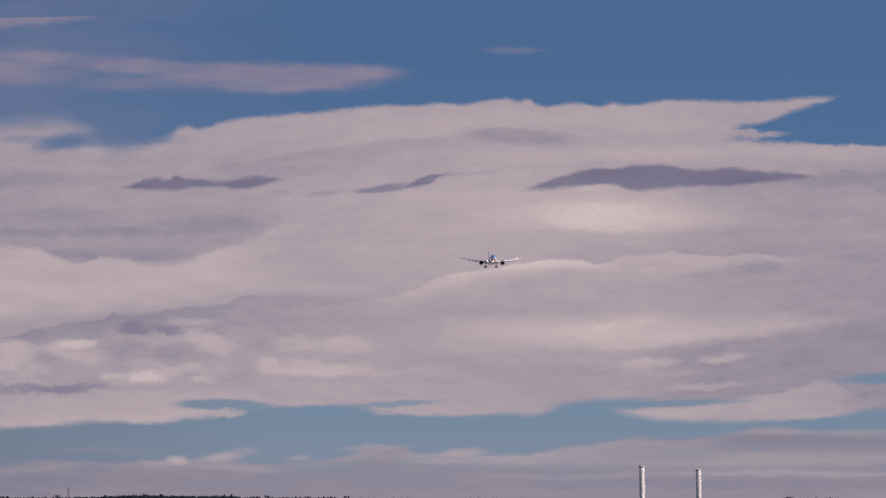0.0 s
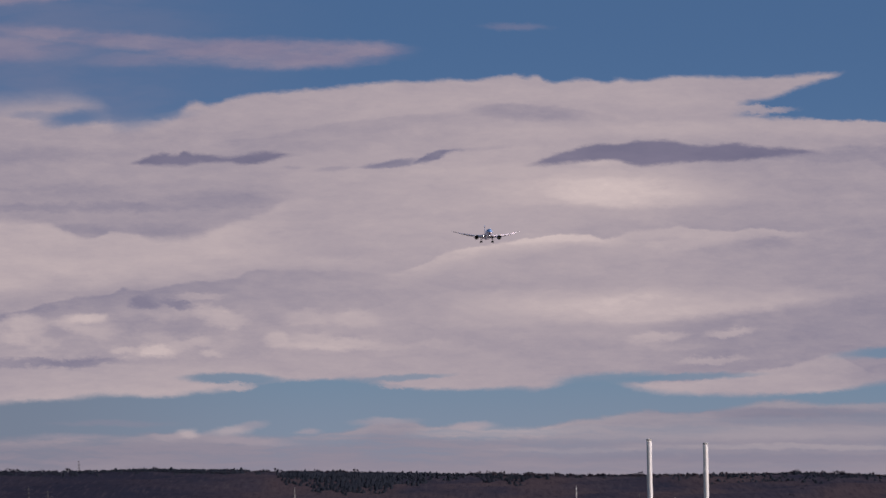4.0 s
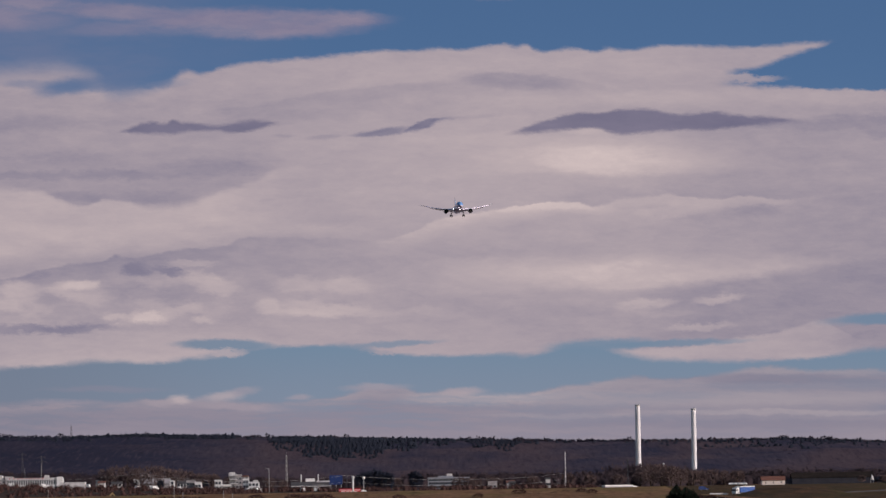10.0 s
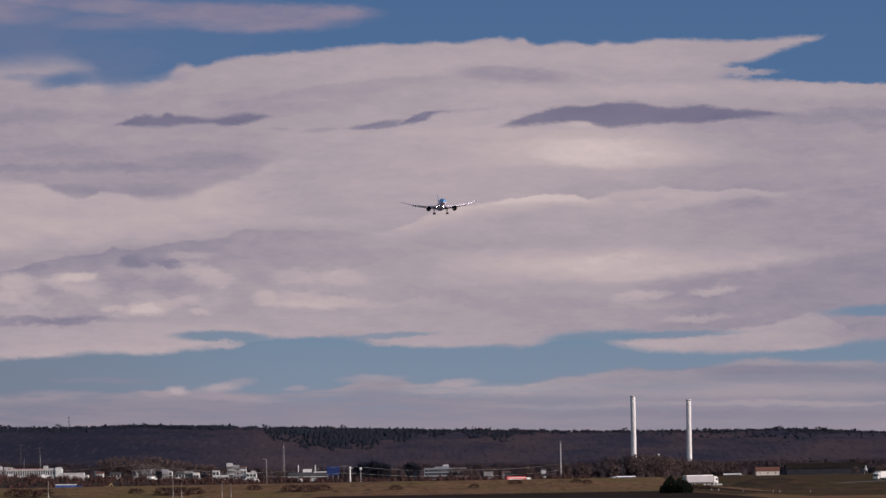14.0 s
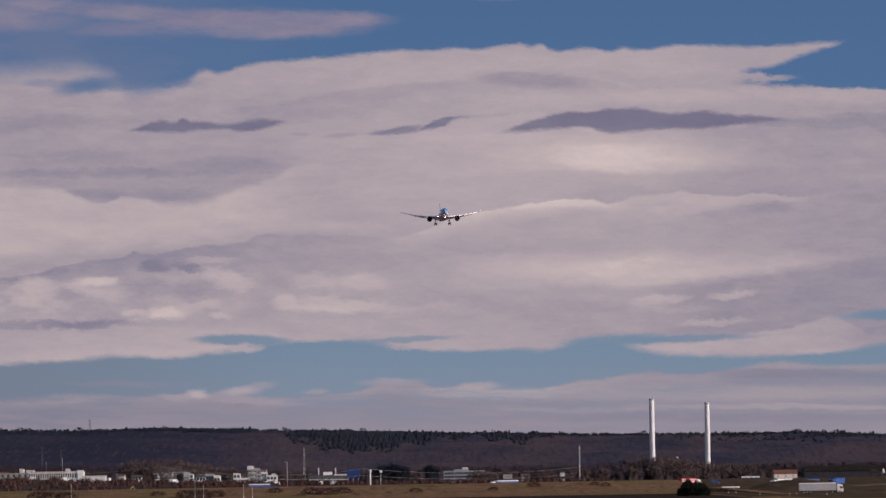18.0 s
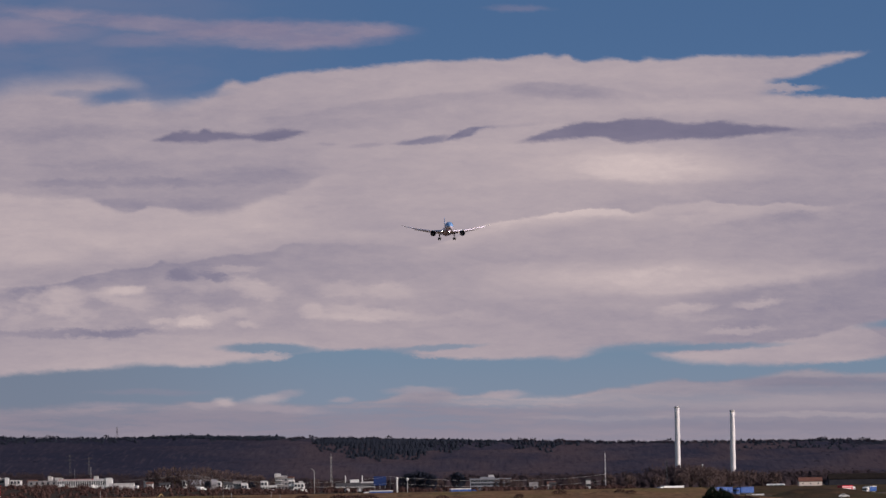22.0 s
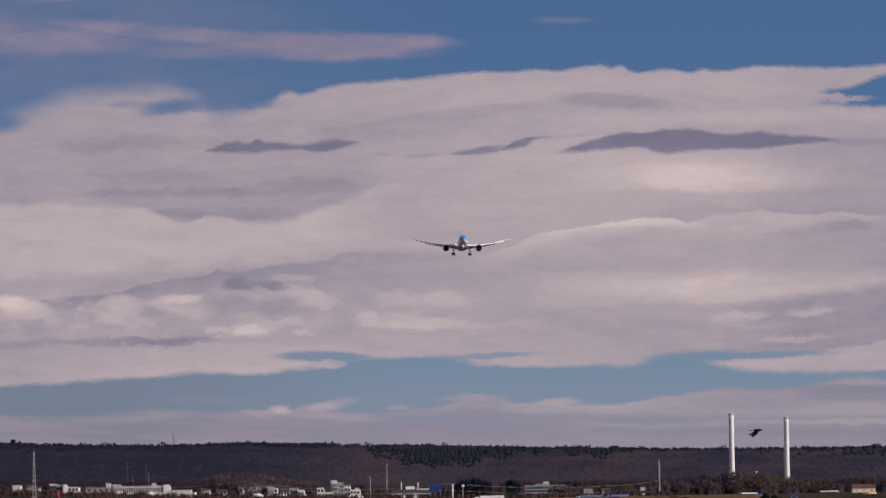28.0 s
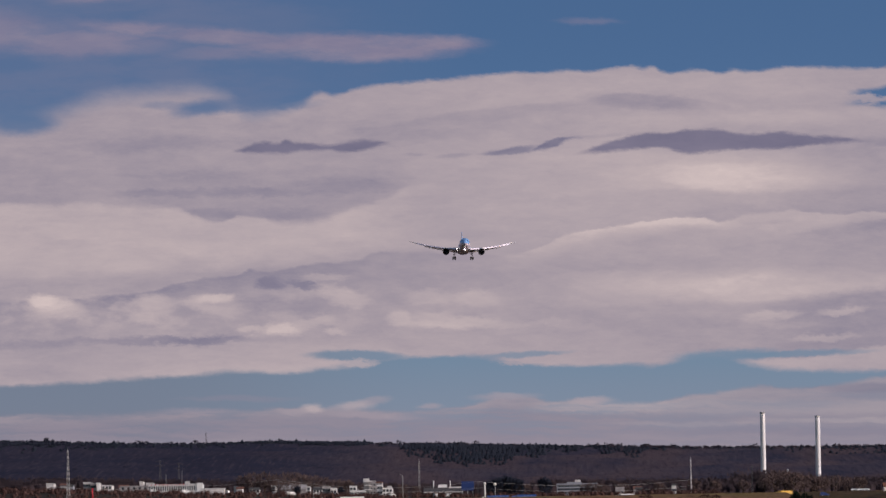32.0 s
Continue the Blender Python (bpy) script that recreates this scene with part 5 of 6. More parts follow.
for x, h, r in ((-5.0, 13.4, 0.26), (3.6, 13.3, 0.22)):
    part("roof_stack", tube((x, 5, 9.2 - z0), (x, 5, h - z0), r, r, 10), M_LACK, fac, "white roof stack")
part("roof_box", box(-2.7, 1.8, 5, 9, 9.6 - z0, 11.3 - z0, 0.05), M_LACK, fac, "white plant box on the roof")
part("roof_box", box(2.9, 9.9, -0.3, 6, 9.35 - z0, 10.1 - z0, 0.05), M_WHITE, fac, "low white plant box on the roof")
part("loading_canopy", box(-9.8, 9.8, -2.5, -0.2, 7.2 - z0, 7.6 - z0, 0.03), M_WHITE, fac, "pale canopy over the loading bays")
sign = empty("blue_hoarding", pose(-57.0, 2450, ground_z(-57, 2450)))
zb = sign.location.z
part("panel", box(-3.2, 3.2, -0.15, 0.15, 8.0 - zb, 12.6 - zb, 0.03), M_BLUE, sign, "plain blue panel")
for x in (-2.6, 0, 2.6):
    part("post", box(x - 0.15, x + 0.15, 0.16, 0.46, -0.3, 12.2 - zb), M_STEEL, sign)
for s in (0.3, 0.7):
    part("panel_joint", box(-3.2, 3.2, -0.17, -0.14, 8.0 - zb + 4.6 * s, 8.05 - zb + 4.6 * s), M_DARK, sign)
tagged(sign, "large plain blue hoarding on steel posts", "sign")
off = building("office_building", "white three-storey office with blue-grey ribbon windows", -12.4, 9.3, 2600, 14, 10.4, M_OFFICE, 3, 12, win=(1.2, 1.15), bands=True, low=5.0)
part("roof_storey", box(-5.4, 2.4, 3, 9, 10.4 - off.location.z, 11.6 - off.location.z, 0.05), M_OFFICE, off)
part("roof_hut", box(-1.0, 2.0, 4, 8, 11.6 - off.location.z, 12.6 - off.location.z, 0.05), M_WHITE, off)
building("house", "small white house among trees", 53.0, 55.5, 2800, 7, 9.6, M_WHITE, 1, 2, "gable")
building("house", "low white house at the wood's edge", 56.5, 59.5, 2750, 7, 6.6, M_WHITE, 1, 2, "gable")
building("farm_house", "cream house with a red-brown tiled roof", 186.7, 200.7, 3000, 9, 8.2, M_CREAM, 1, 3, "gable", M_ROOF, win=(0.7, 0.7), low=3.4)
building("barn", "long dark barn with a low black roof behind a green field", 209, 259, 3060, 14, 10.1, M_SLATE, roof="gable", roof_mat=M_BARN)
tent = empty("white_tent", pose(253.1, 3000, ground_z(253.1, 3000)))
part("canopy", turned([(1.1, 2.2), (0.55, 3.6), (0.10, 5.2)], 10), M_LACK, tent)
for sx, sy in product((-0.9, 0.9), (-0.9, 0.9)):
    part("post", tube((sx, sy, -0.1), (sx, sy, 3.0), 0.06, 0.06, 6), M_STEEL, tent)
tagged(tent, "pointed white tent canopy on four posts", "tent")
building("warehouse", "white flat-roofed warehouse behind the town", -171.8 - 95.5, -170 - 93.2, 2600, 12, 15.6, M_WHITE, 1, 3, low=13)
building("warehouse", "white hall with a roof box beside the warehouse", -262.6, -259.6, 2590, 12, 15.0, M_TOWNGREY, 1, 3, low=12)
building("warehouse", "narrow white hall like a small tower", -258.6, -257.0, 2585, 8, 15.2, M_LACK)
building("warehouse", "low grey hall with a white front", -256.4, -251.0, 2590, 12, 13.8, M_WHITE, 1, 3, low=12)
building("warehouse", "long low hall with a blue roof", -238.4, -218, 2500, 14, 13.0, M_TOWNGREY, 1, 7, roof_mat=M_BLUE, low=11)
building("warehouse", "small white hall behind the blue-roofed hall", -233.5, -231.6, 2560, 10, 15.4, M_WHITE)
building("warehouse", "white hall with a stepped roof behind the blue-roofed hall", -230.0, -226.2, 2560, 10, 14.6, M_WHITE)
building("warehouse", "low white shed at the town's edge", -282, -278, 2550, 10, 15.2, M_WHITE)


# scattered houses of the town
pick = random.Random(4)
for i in range(14):
    hx0 = pick.uniform(-330, -95) if i < 11 else pick.uniform(-52, 40)
    hy0 = pick.uniform(2560, 2760)
    wide, tall = pick.uniform(2.5, 5), pick.uniform(3.2, 4.3)
    gable = pick.random() < 0.6
    wall = pick.choice((M_WHITE, M_TOWNGREY, M_TOWNGREY, M_OFFICE, M_FAINT))
    cover = pick.choice((M_DARKROOF, M_ROOF, M_DARKROOF)) if gable else M_DARKROOF
    word = {M_WHITE: "white", M_TOWNGREY: "grey", M_FAINT: "dark grey", M_OFFICE: "blue-grey"}[wall]
    over = "red-brown gabled roof" if cover == M_ROOF else "dark gabled roof" if gable else "flat dark roof"
    building("house", f"{word} town house with a {over}", hx0, hx0 + wide, hy0, pick.uniform(7, 10), ground_z(hx0, hy0) + tall, wall, 2 if tall > 4.4 else 1, max(1, int(wide / 2.4)), "gable" if gable else "flat", cover, win=(0.9, 1.0))

# ---- trees ----
rng = np.random.default_rng(5)


def solid(name, verts, faces, mat):
    me = bpy.data.meshes.new(name)
    verts, faces = np.asarray(verts, np.float32), np.asarray(faces, np.int32)
    me.vertices.add(len(verts))
    me.vertices.foreach_set("co", verts.ravel())
    me.loops.add(faces.size)
    me.loops.foreach_set("vertex_index", faces.ravel())
    me.polygons.add(len(faces))
    me.polygons.foreach_set("loop_start", np.arange(0, faces.size, 3, dtype=np.int32))
    me.polygons.foreach_set("loop_total", np.full(len(faces), 3, np.int32))
    me.update(calc_edges=True)
    me.validate()
    me.materials.append(mat)
    return me


def twig_crown(n, size, rx=0.42, rz=0.42, cz=0.58, slim=0.45):
    """n twig tufts, thin triangles that fan out from the crown's heart; the tree is 1 m high."""
    d = rng.normal(size=(n, 3))
    d /= np.linalg.norm(d, axis=1)[:, None]
    k = rng.uniform(0.25, 1, n) ** 0.5
    lump = 1 + 0.22 * np.sin(d[:, 0] * 5 + rng.uniform(0, 6)) * np.cos(d[:, 2] * 4 + rng.uniform(0, 6))
    c = d * (k * lump)[:, None] * (rx, rx, rz) + (0, 0, cz)
    out = d + (0, 0, 0.5) + rng.normal(scale=0.45, size=(n, 3))
    out /= np.linalg.norm(out, axis=1)[:, None]
    side = np.cross(out, rng.normal(size=(n, 3)))
    side /= np.linalg.norm(side, axis=1)[:, None]
    s = size * rng.uniform(0.6, 1.4, n)[:, None]
    v = np.stack([c + side * s * slim, c - side * s * slim, c + out * s], 1).reshape(-1, 3)
    return v, np.arange(3 * n).reshape(n, 3)


def dome(n=6):
    """A lumpy round crown of a far tree, 1 m high."""
    v, f = [], []
    for z, r in ((-0.10, 0.46), (0.45, 0.42), (0.80, 0.27)):
        for i in range(n):
            a = 2 * math.pi * i / n + z * 2
            rr = r * rng.uniform(0.8, 1.2)
            v.append((rr * math.cos(a), rr * math.sin(a), z + rng.uniform(-0.06, 0.06)))
    v.append((rng.uniform(-0.08, 0.08), rng.uniform(-0.08, 0.08), rng.uniform(0.92, 1.02)))
    for k in (0, n):
        for i in range(n):
            j = (i + 1) % n
            f += [(k + i, k + j, k + n + j), (k + i, k + n + j, k + n + i)]
    for i in range(n):
        f.append((2 * n + i, 2 * n + (i + 1) % n, 3 * n))
    return np.array(v), np.array(f)


def trunk_mesh(r=0.03, h=0.6, limbs=5):
    b = bmesh.new()
    add_tube(b, (0, 0, -0.03), (0.01, 0, h), r, r * 0.35, 7)
    for i in range(limbs):
        a = i * 2.4 + rng.uniform(0, 1)
        z = h * rng.uniform(0.35, 0.8)
        add_tube(b, (0, 0, z), (0.26 * math.cos(a), 0.26 * math.sin(a), z + rng.uniform(0.15, 0.3)), r * 0.5, r * 0.12, 5)
    return b


def fir_mesh(tiers=5, n=8):
    v, f = [], []
    for t in range(tiers):
        z0, z1 = 0.06 + 0.17 * t, 0.06 + 0.17 * t + 0.32
        r = 0.24 * (1 - t / (tiers + 0.6))
        k = len(v)
        for i in range(n):
            a = 2 * math.pi * (i + 0.5 * (t % 2)) / n
            rr = r * rng.uniform(0.75, 1.2)
            v.append((rr * math.cos(a), rr * math.sin(a), z0 + rng.uniform(-0.03, 0.03)))
        v.append((0, 0, min(z1, 1.0)))
        v.append((0, 0, z0 + 0.05))
        for i in range(n):
            f += [(k + i, k + (i + 1) % n, k + n), (k + (i + 1) % n, k + i, k + n + 1)]
    return np.array(v), np.array(f)


def woods(name, label, places, heights, variants, widths, mat):
    """One mass of small trees; places (n, 3), each a turned and scaled variant."""
    vs, fs, base = [], [], 0
    pick = rng.integers(0, len(variants), len(places))
    for i, (v, f) in enumerate(variants):
        p, h, w = places[pick == i], heights[pick == i], widths[pick == i]
        if not len(p):
            continue
        a = rng.uniform(0, 2 * np.pi, len(p))
        c, s = np.cos(a)[:, None], np.sin(a)[:, None]
        x = (v[None, :, 0] * c - v[None, :, 1] * s) * (h * w)[:, None] + p[:, 0:1]
        y = (v[None, :, 0] * s + v[None, :, 1] * c) * (h * w)[:, None] + p[:, 1:2]
        z = v[None, :, 2] * h[:, None] + p[:, 2:3]
        vs.append(np.stack([x, y, z], -1).reshape(-1, 3))
        fs.append((f[None] + (np.arange(len(p)) * len(v))[:, None, None] + base).reshape(-1, 3))
        base += len(p) * len(v)
    me = solid(name, np.concatenate(vs), np.concatenate(fs), mat)
    me.polygons.foreach_set("use_smooth", np.ones(len(me.polygons), bool))
    return tagged(new(name, me), label, "woods", kind="stuff")


def fir_share(x, y):
    """Where firs stand among the bare woods."""
    rise = np.degrees(np.arctan2(land(x, y) - 8, y + 70))
    edge = np.interp(x, (-165, -145, -120, -95, -72, -55, -30, -10, 12, 45, 70, 150, 210, 300), (0.56, 0.44, 0.36, 0.30, 0.29, 0.36, 0.42, 0.45, 0.45, 0.37, 0.43, 0.43, 0.36, 0.34))
    patch = (rise > edge + 0.02 * np.sin(x * 0.23) + 0.06 * np.sin(x * 7.3 + y * 3.1)) * np.interp(x, (-160, -130, 0, 40, 80), (0.3, 0.97, 0.9, 0.4, 0.15)) + ((x > -290) & (x < -190) & (y > 4380)) * 0.5 + ((x > 215) & (y > 4350)) * 0.05
    return np.clip(patch, 0, 1)


gx, gy = np.meshgrid(np.arange(-800, 640, 4.2), np.arange(3540, 4540, 4.7))
px = (gx + rng.uniform(-1.5, 1.5, gx.shape)).ravel()
py = (gy + rng.uniform(-1.5, 1.5, gy.shape)).ravel()
seen = np.abs(px) < 0.145 * py + 40
px, py = px[seen], py[seen]
pz = land(px, py) - 0.3
firs = rng.uniform(size=len(px)) < fir_share(px, py)
hh = rng.uniform(2.5, 3.6, len(px)) * np.where(rng.uniform(size=len(px)) < 0.03, 1.4, 1.0) * np.where((px > -290) & (px < -190) & (py > 4380), 1.12, 1.0)
bare_kinds = [dome(8) for _ in range(7)]


def canopy_material():
    """Leafless crowns seen along the slope: brown stands, haze put in as a mauve tint, mottled by noise."""
    m = material("haze_tinted_canopy", (0.024, 0.027, 0.049), (0.060, 0.050, 0.067), 0.95, size=170, fine=0.2, fuzzy=0.92)
    nt = m.node_tree
    p = nt.nodes["Principled BSDF"]
    base = p.inputs["Base Color"].links[0].from_socket
    where = node(nt, "ShaderNodeTexCoord").outputs["Object"]
    stand = smooth(nt, noise_at(nt, where, 0.011, 4, 0.55, (1, 0.30, 0)).outputs[0], 0.40, 0.62, 0.0, 0.7)
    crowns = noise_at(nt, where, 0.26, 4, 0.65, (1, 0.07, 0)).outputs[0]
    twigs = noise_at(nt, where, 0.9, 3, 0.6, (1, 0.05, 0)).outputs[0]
    # slope shading put into the colour: towards -x darker, bluer, less brown
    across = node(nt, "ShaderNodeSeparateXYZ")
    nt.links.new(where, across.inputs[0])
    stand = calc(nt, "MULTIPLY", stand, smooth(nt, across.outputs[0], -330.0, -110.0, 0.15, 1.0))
    west_shade = smooth(nt, across.outputs[0], -120.0, -320.0, 0.0, 0.55)
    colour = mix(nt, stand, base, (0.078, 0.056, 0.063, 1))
    colour = mix(nt, west_shade, colour, (0.017, 0.020, 0.040, 1))
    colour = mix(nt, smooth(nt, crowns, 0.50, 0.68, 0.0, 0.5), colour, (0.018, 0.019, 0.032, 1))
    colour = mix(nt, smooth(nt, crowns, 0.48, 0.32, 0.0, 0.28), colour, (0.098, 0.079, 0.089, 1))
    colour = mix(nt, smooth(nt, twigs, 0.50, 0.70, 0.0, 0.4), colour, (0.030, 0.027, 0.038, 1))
    nt.links.new(colour, p.inputs["Base Color"])
    return m


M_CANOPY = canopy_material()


def canopy_top(x, y):
    lumps = np.sin(x * 0.9 + 2.1 * np.sin(y * 0.05)) * np.sin(y * 0.11 + x * 0.13) + 0.8 * np.sin(x * 0.37 - y * 0.043) + 0.6 * np.sin(x * 0.171 + y * 0.09)
    return land(x, y) + 2.35 + 0.11 * lumps


tagged(sheet("wood_canopy", np.arange(-790, 660, 1.8), np.concatenate([[3536], np.arange(3541, 4545, 7.0)]), canopy_top, M_CANOPY), "leafless brown canopy of the woods on the ridge, haze-tinted mauve", "woods", kind="stuff")
keep = firs | (rng.uniform(size=len(px)) < 0.035)
px, py, pz, firs, hh = px[keep], py[keep], pz[keep], firs[keep], hh[keep]
fir_kinds = [fir_mesh() for _ in range(4)]
pts = np.stack([px, py, pz], -1)
woods("bare_woods", "leafless brown woods covering the ridge, haze-tinted mauve", pts[~firs] + (0, 0, 1.6), hh[~firs] * 0.50, bare_kinds, rng.uniform(2.2, 3.6, (~firs).sum()), M_CANOPY)
woods("fir_woods", "dark firs scattered along the ridge, haze-tinted blue", pts[firs] + np.where(py[firs] > 4400, 1.0, 2.0)[:, None] * (0, 0, 1), hh[firs] * np.where(py[firs] > 4400, 1.12, 0.98), fir_kinds, rng.uniform(2.4, 3.3, firs.sum()) * np.where(py[firs] > 4400, 1.0, 1.2), M_FIR)

# single trees that break the skyline
sx = rng.uniform(-760, 620, 1100)
sx = np.where((sx < -160) & (rng.uniform(size=1100) < 0.5), sx + 600, sx)
sy = rng.uniform(4425, 4530, 1100)
woods("skyline_trees", "leafless trees along the crest of the ridge", np.stack([sx, sy, land(sx, sy) - 0.3], -1), rng.uniform(3.2, 4.9, 1100) * np.where(rng.uniform(size=1100) < 0.06, 1.35, 1.0), [twig_crown(70, 0.20, slim=0.4) for _ in range(5)], rng.uniform(0.9, 1.5, 1100), M_CANOPY)

# belt of bare trees behind the town and the right-hand field
n = 1500
bx = rng.uniform(-30, 420, n)
by = rng.uniform(3080, 3480, n)
far = by > np.interp(bx, (-30, 180, 200, 420), (2950, 3180, 3220, 3220))
bx, by = bx[far], by[far]
lx, ly = rng.uniform(-420, -40, 900), rng.uniform(2780, 3450, 900)
bx, by = np.concatenate([bx, lx]), np.concatenate([by, ly])
bz = land(bx, by) - 0.3


def with_gap_dome(crown, n=6):
    """A crown of twigs round an added dome, so that its gaps show a lit surface."""
    (v, f), (w, g) = crown, dome(n)
    return np.concatenate([v, w * (0.66, 0.66, 0.70)]), np.concatenate([f, g + len(v)])


belt_kinds = [with_gap_dome(twig_crown(60, 0.15, slim=0.3)) for _ in range(5)]
woods("bare_belt", "belt of leafless brown trees at the foot of the ridge", np.stack([bx, by, bz], -1), rng.uniform(5.5, 10.5, len(bx)) * np.where(bx < -40, 0.8, 1.0) * np.where((bx > 108) & (bx < 150), 1.35, 1.0), belt_kinds, rng.uniform(0.9, 1.3, len(bx)), M_BELT)
dx, dy = rng.uniform(200, 430, 260), rng.uniform(3085, 3118, 260)
woods("dark_hedge", "long dark hedge behind the barn", np.stack([dx, dy, land(dx, dy) - 0.2], -1), rng.uniform(3.5, 5.0, 260), [twig_crown(40, 0.26, slim=0.5, cz=0.5) for _ in range(3)], rng.uniform(0.9, 1.4, 260), M_FIR)


hx = rng.uniform(-460, 84, 2600)
hy = road_y(hx) + rng.uniform(26, np.where(hx < -90, 380, 230), 2600)
hx = np.concatenate([hx, rng.uniform(-340, -95, 260), rng.uniform(-110, 70, 260)])
hy = np.concatenate([hy, rng.uniform(2345, 2392, 260), rng.uniform(2385, 2440, 260)])
woods("roadside_scrub", "brown leafless scrub between the motorway and the town", np.stack([hx, hy, land(hx, hy) - 0.2], -1), rng.uniform(1.3, 3.6, len(hx)), [with_gap_dome(twig_crown(70, 0.14, slim=0.3, rx=0.55, cz=0.45)) for _ in range(4)], rng.uniform(0.9, 1.5, len(hx)), M_SHRUB)


def tree(name, label, mat, n, size, category="tree", firry=False, slim=0.16, wide=1.0, cone=0.0, **shape):
    a = empty(name)
    if firry:
        v, f = fir_mesh(9, 11)
        t, g = twig_crown(n, size, slim=0.3, rx=0.2, rz=0.40, cz=0.5)
        narrow = np.clip(1.15 - t[:, 2:3], 0.1, 1)
        t[:, :2] *= narrow * 1.25
        f = np.concatenate([f, g + len(v)])
        v = np.concatenate([v, t])
        v[:, :2] *= wide
    else:
        v, f = twig_crown(n, size, slim=slim, **shape)
        v[:, :2] *= 1 - cone * np.clip(v[:, 2:3] - 0.25, 0, 0.9)
    part("trunk", trunk_mesh(), M_BARK, a)
    crown = new("crown", solid("crown", v, f, mat))
    crown.parent = a
    return tagged(a, label, category)


bare_a = tree("bare_tree", "leafless brown tree with a round crown", M_TWIG, 460, 0.12, slim=0.20)
bare_b = tree("bare_tree", "leafless brown tree with a broad crown", M_TWIG, 620, 0.13, slim=0.22, rx=0.5, rz=0.36)
dark_a = tree("fir_tree", "dark haze-tinted evergreen tree with a full crown", M_FIR, 500, 0.12, slim=0.3, rx=0.30, rz=0.46, cz=0.52)
shrub_a = tree("shrub", "low reddish-brown leafless shrub on the grass bank", M_SHRUB, 520, 0.26, "shrub", slim=0.14, rx=1.25, rz=0.46, cz=0.34)
bush_a = tree("conifer_bush", "dark evergreen bush with uneven tops before the road", M_NEEDLE, 900, 0.14, "bush", slim=0.2, rx=0.44, rz=0.48, cz=0.50, cone=0.75)
for src, spots in (
    (bare_a, [(118, 2950, 11), (124, 2955, 12.5), (130, 2950, 12), (136, 2960, 10.5), (112, 2965, 9), (21, 2650, 7), (25, 2655, 6.5), (160, 3060, 10), (168, 3070, 9), (-150, 2620, 11), (-140, 2640, 10), (-165, 2630, 11), (-172, 2640, 12), (-178, 2635, 11.5), (-184, 2645, 10), (-159, 2650, 12.5), (-155, 2660, 12), (-146, 2635, 11), (-133, 2640, 9), (-169, 2660, 10), (-152, 2480, 7), (-146, 2478, 6.5), (-157, 2484, 6), (120, 3005, 13.5), (127, 3010, 13), (133, 3020, 12), (114, 3010, 11), (139, 3090, 10), (147, 3095, 10.5), (155, 3100, 9.5), (180, 3140, 8.5), (2.5, 2580, 6.2), (5.5, 2578, 6.6), (8.5, 2575, 6.2), (11, 2570, 6.5), (14, 2575, 5.6), (-95, 2600, 7), (-88, 2600, 6)]),
    (bare_b, [(144, 2970, 9), (152, 3040, 8), (-128, 2660, 9), (-155, 2600, 8.5), (-118, 2650, 7), (-30, 2660, 7), (45, 2760, 7), (176, 3075, 9), (100, 2985, 8), (82, 2960, 8), (70, 2980, 8.5), (246, 2990, 5), (258, 2980, 5), (262, 2990, 5.5)]),
    (dark_a, [(-19.5, 2640, 10), (-17.5, 2645, 8), (-45, 2620, 10), (-41, 2625, 11), (-37, 2630, 10.5), (-33, 2620, 9), (-48, 2640, 9), (-483, 4460, 7), (-477, 4460, 5.5), (-120, 2420, 5), (-143, 2440, 5)]),
    (shrub_a, [(-166, 1876, 3.6), (-160, 1866, 3.9), (-155, 1874, 3.3), (-108, 1866, 3.6), (-102, 1861, 3.9), (-97, 1868, 3.2), (-60, 1876, 3.3), (-54, 1871, 3.3), (-48, 1881, 2.6), (-20, 1876, 2.2), (10, 1881, 1.7), (26, 1901, 2.2), (50, 1906, 1.7), (54, 1898, 1.7), (-75, 1891, 2.4), (-120, 1881, 2.4), (86, 1880, 2.4), (90, 1890, 2.7), (94, 1900, 2.4), (100, 1905, 1.9)]),
    (bush_a, [(73.2, 1602, 6.0), (76.4, 1601, 5.4), (71.8, 1600, 4.2), (78.3, 1604, 4.6), (74.9, 1598, 4.4), (79.6, 1603, 3.2), (70.6, 1604, 2.8), (77.4, 1597, 3.6)])):
    first = True
    for x, y, h in spots:
        m = pose(x, y, ground_z(x, y) - 0.1, 0, 0, (x * 53) % 360)
        if first:
            src.matrix_basis = m @ Matrix.Scale(h, 4)
            first = False
        else:
            c = copy_thing(src, m)
            c.matrix_basis = m @ Matrix.Scale(h, 4)


# ---- vehicles ----
def wheel_at(parent, x, y, r=0.5):
    w = part("wheel", turned([(r * 0.5, -0.15), (r * 0.92, -0.16), (r, -0.1), (r, 0.1), (r * 0.92, 0.16), (r * 0.5, 0.15)], 16, "Y", (x, y, r)), M_RUBBER, parent, "black tyre")
    part("rim", turned([(0.03, -0.17), (r * 0.5, -0.16), (r * 0.5, 0.16), (0.03, 0.17)], 12, "Y", (x, y, r)), M_STEEL, w)


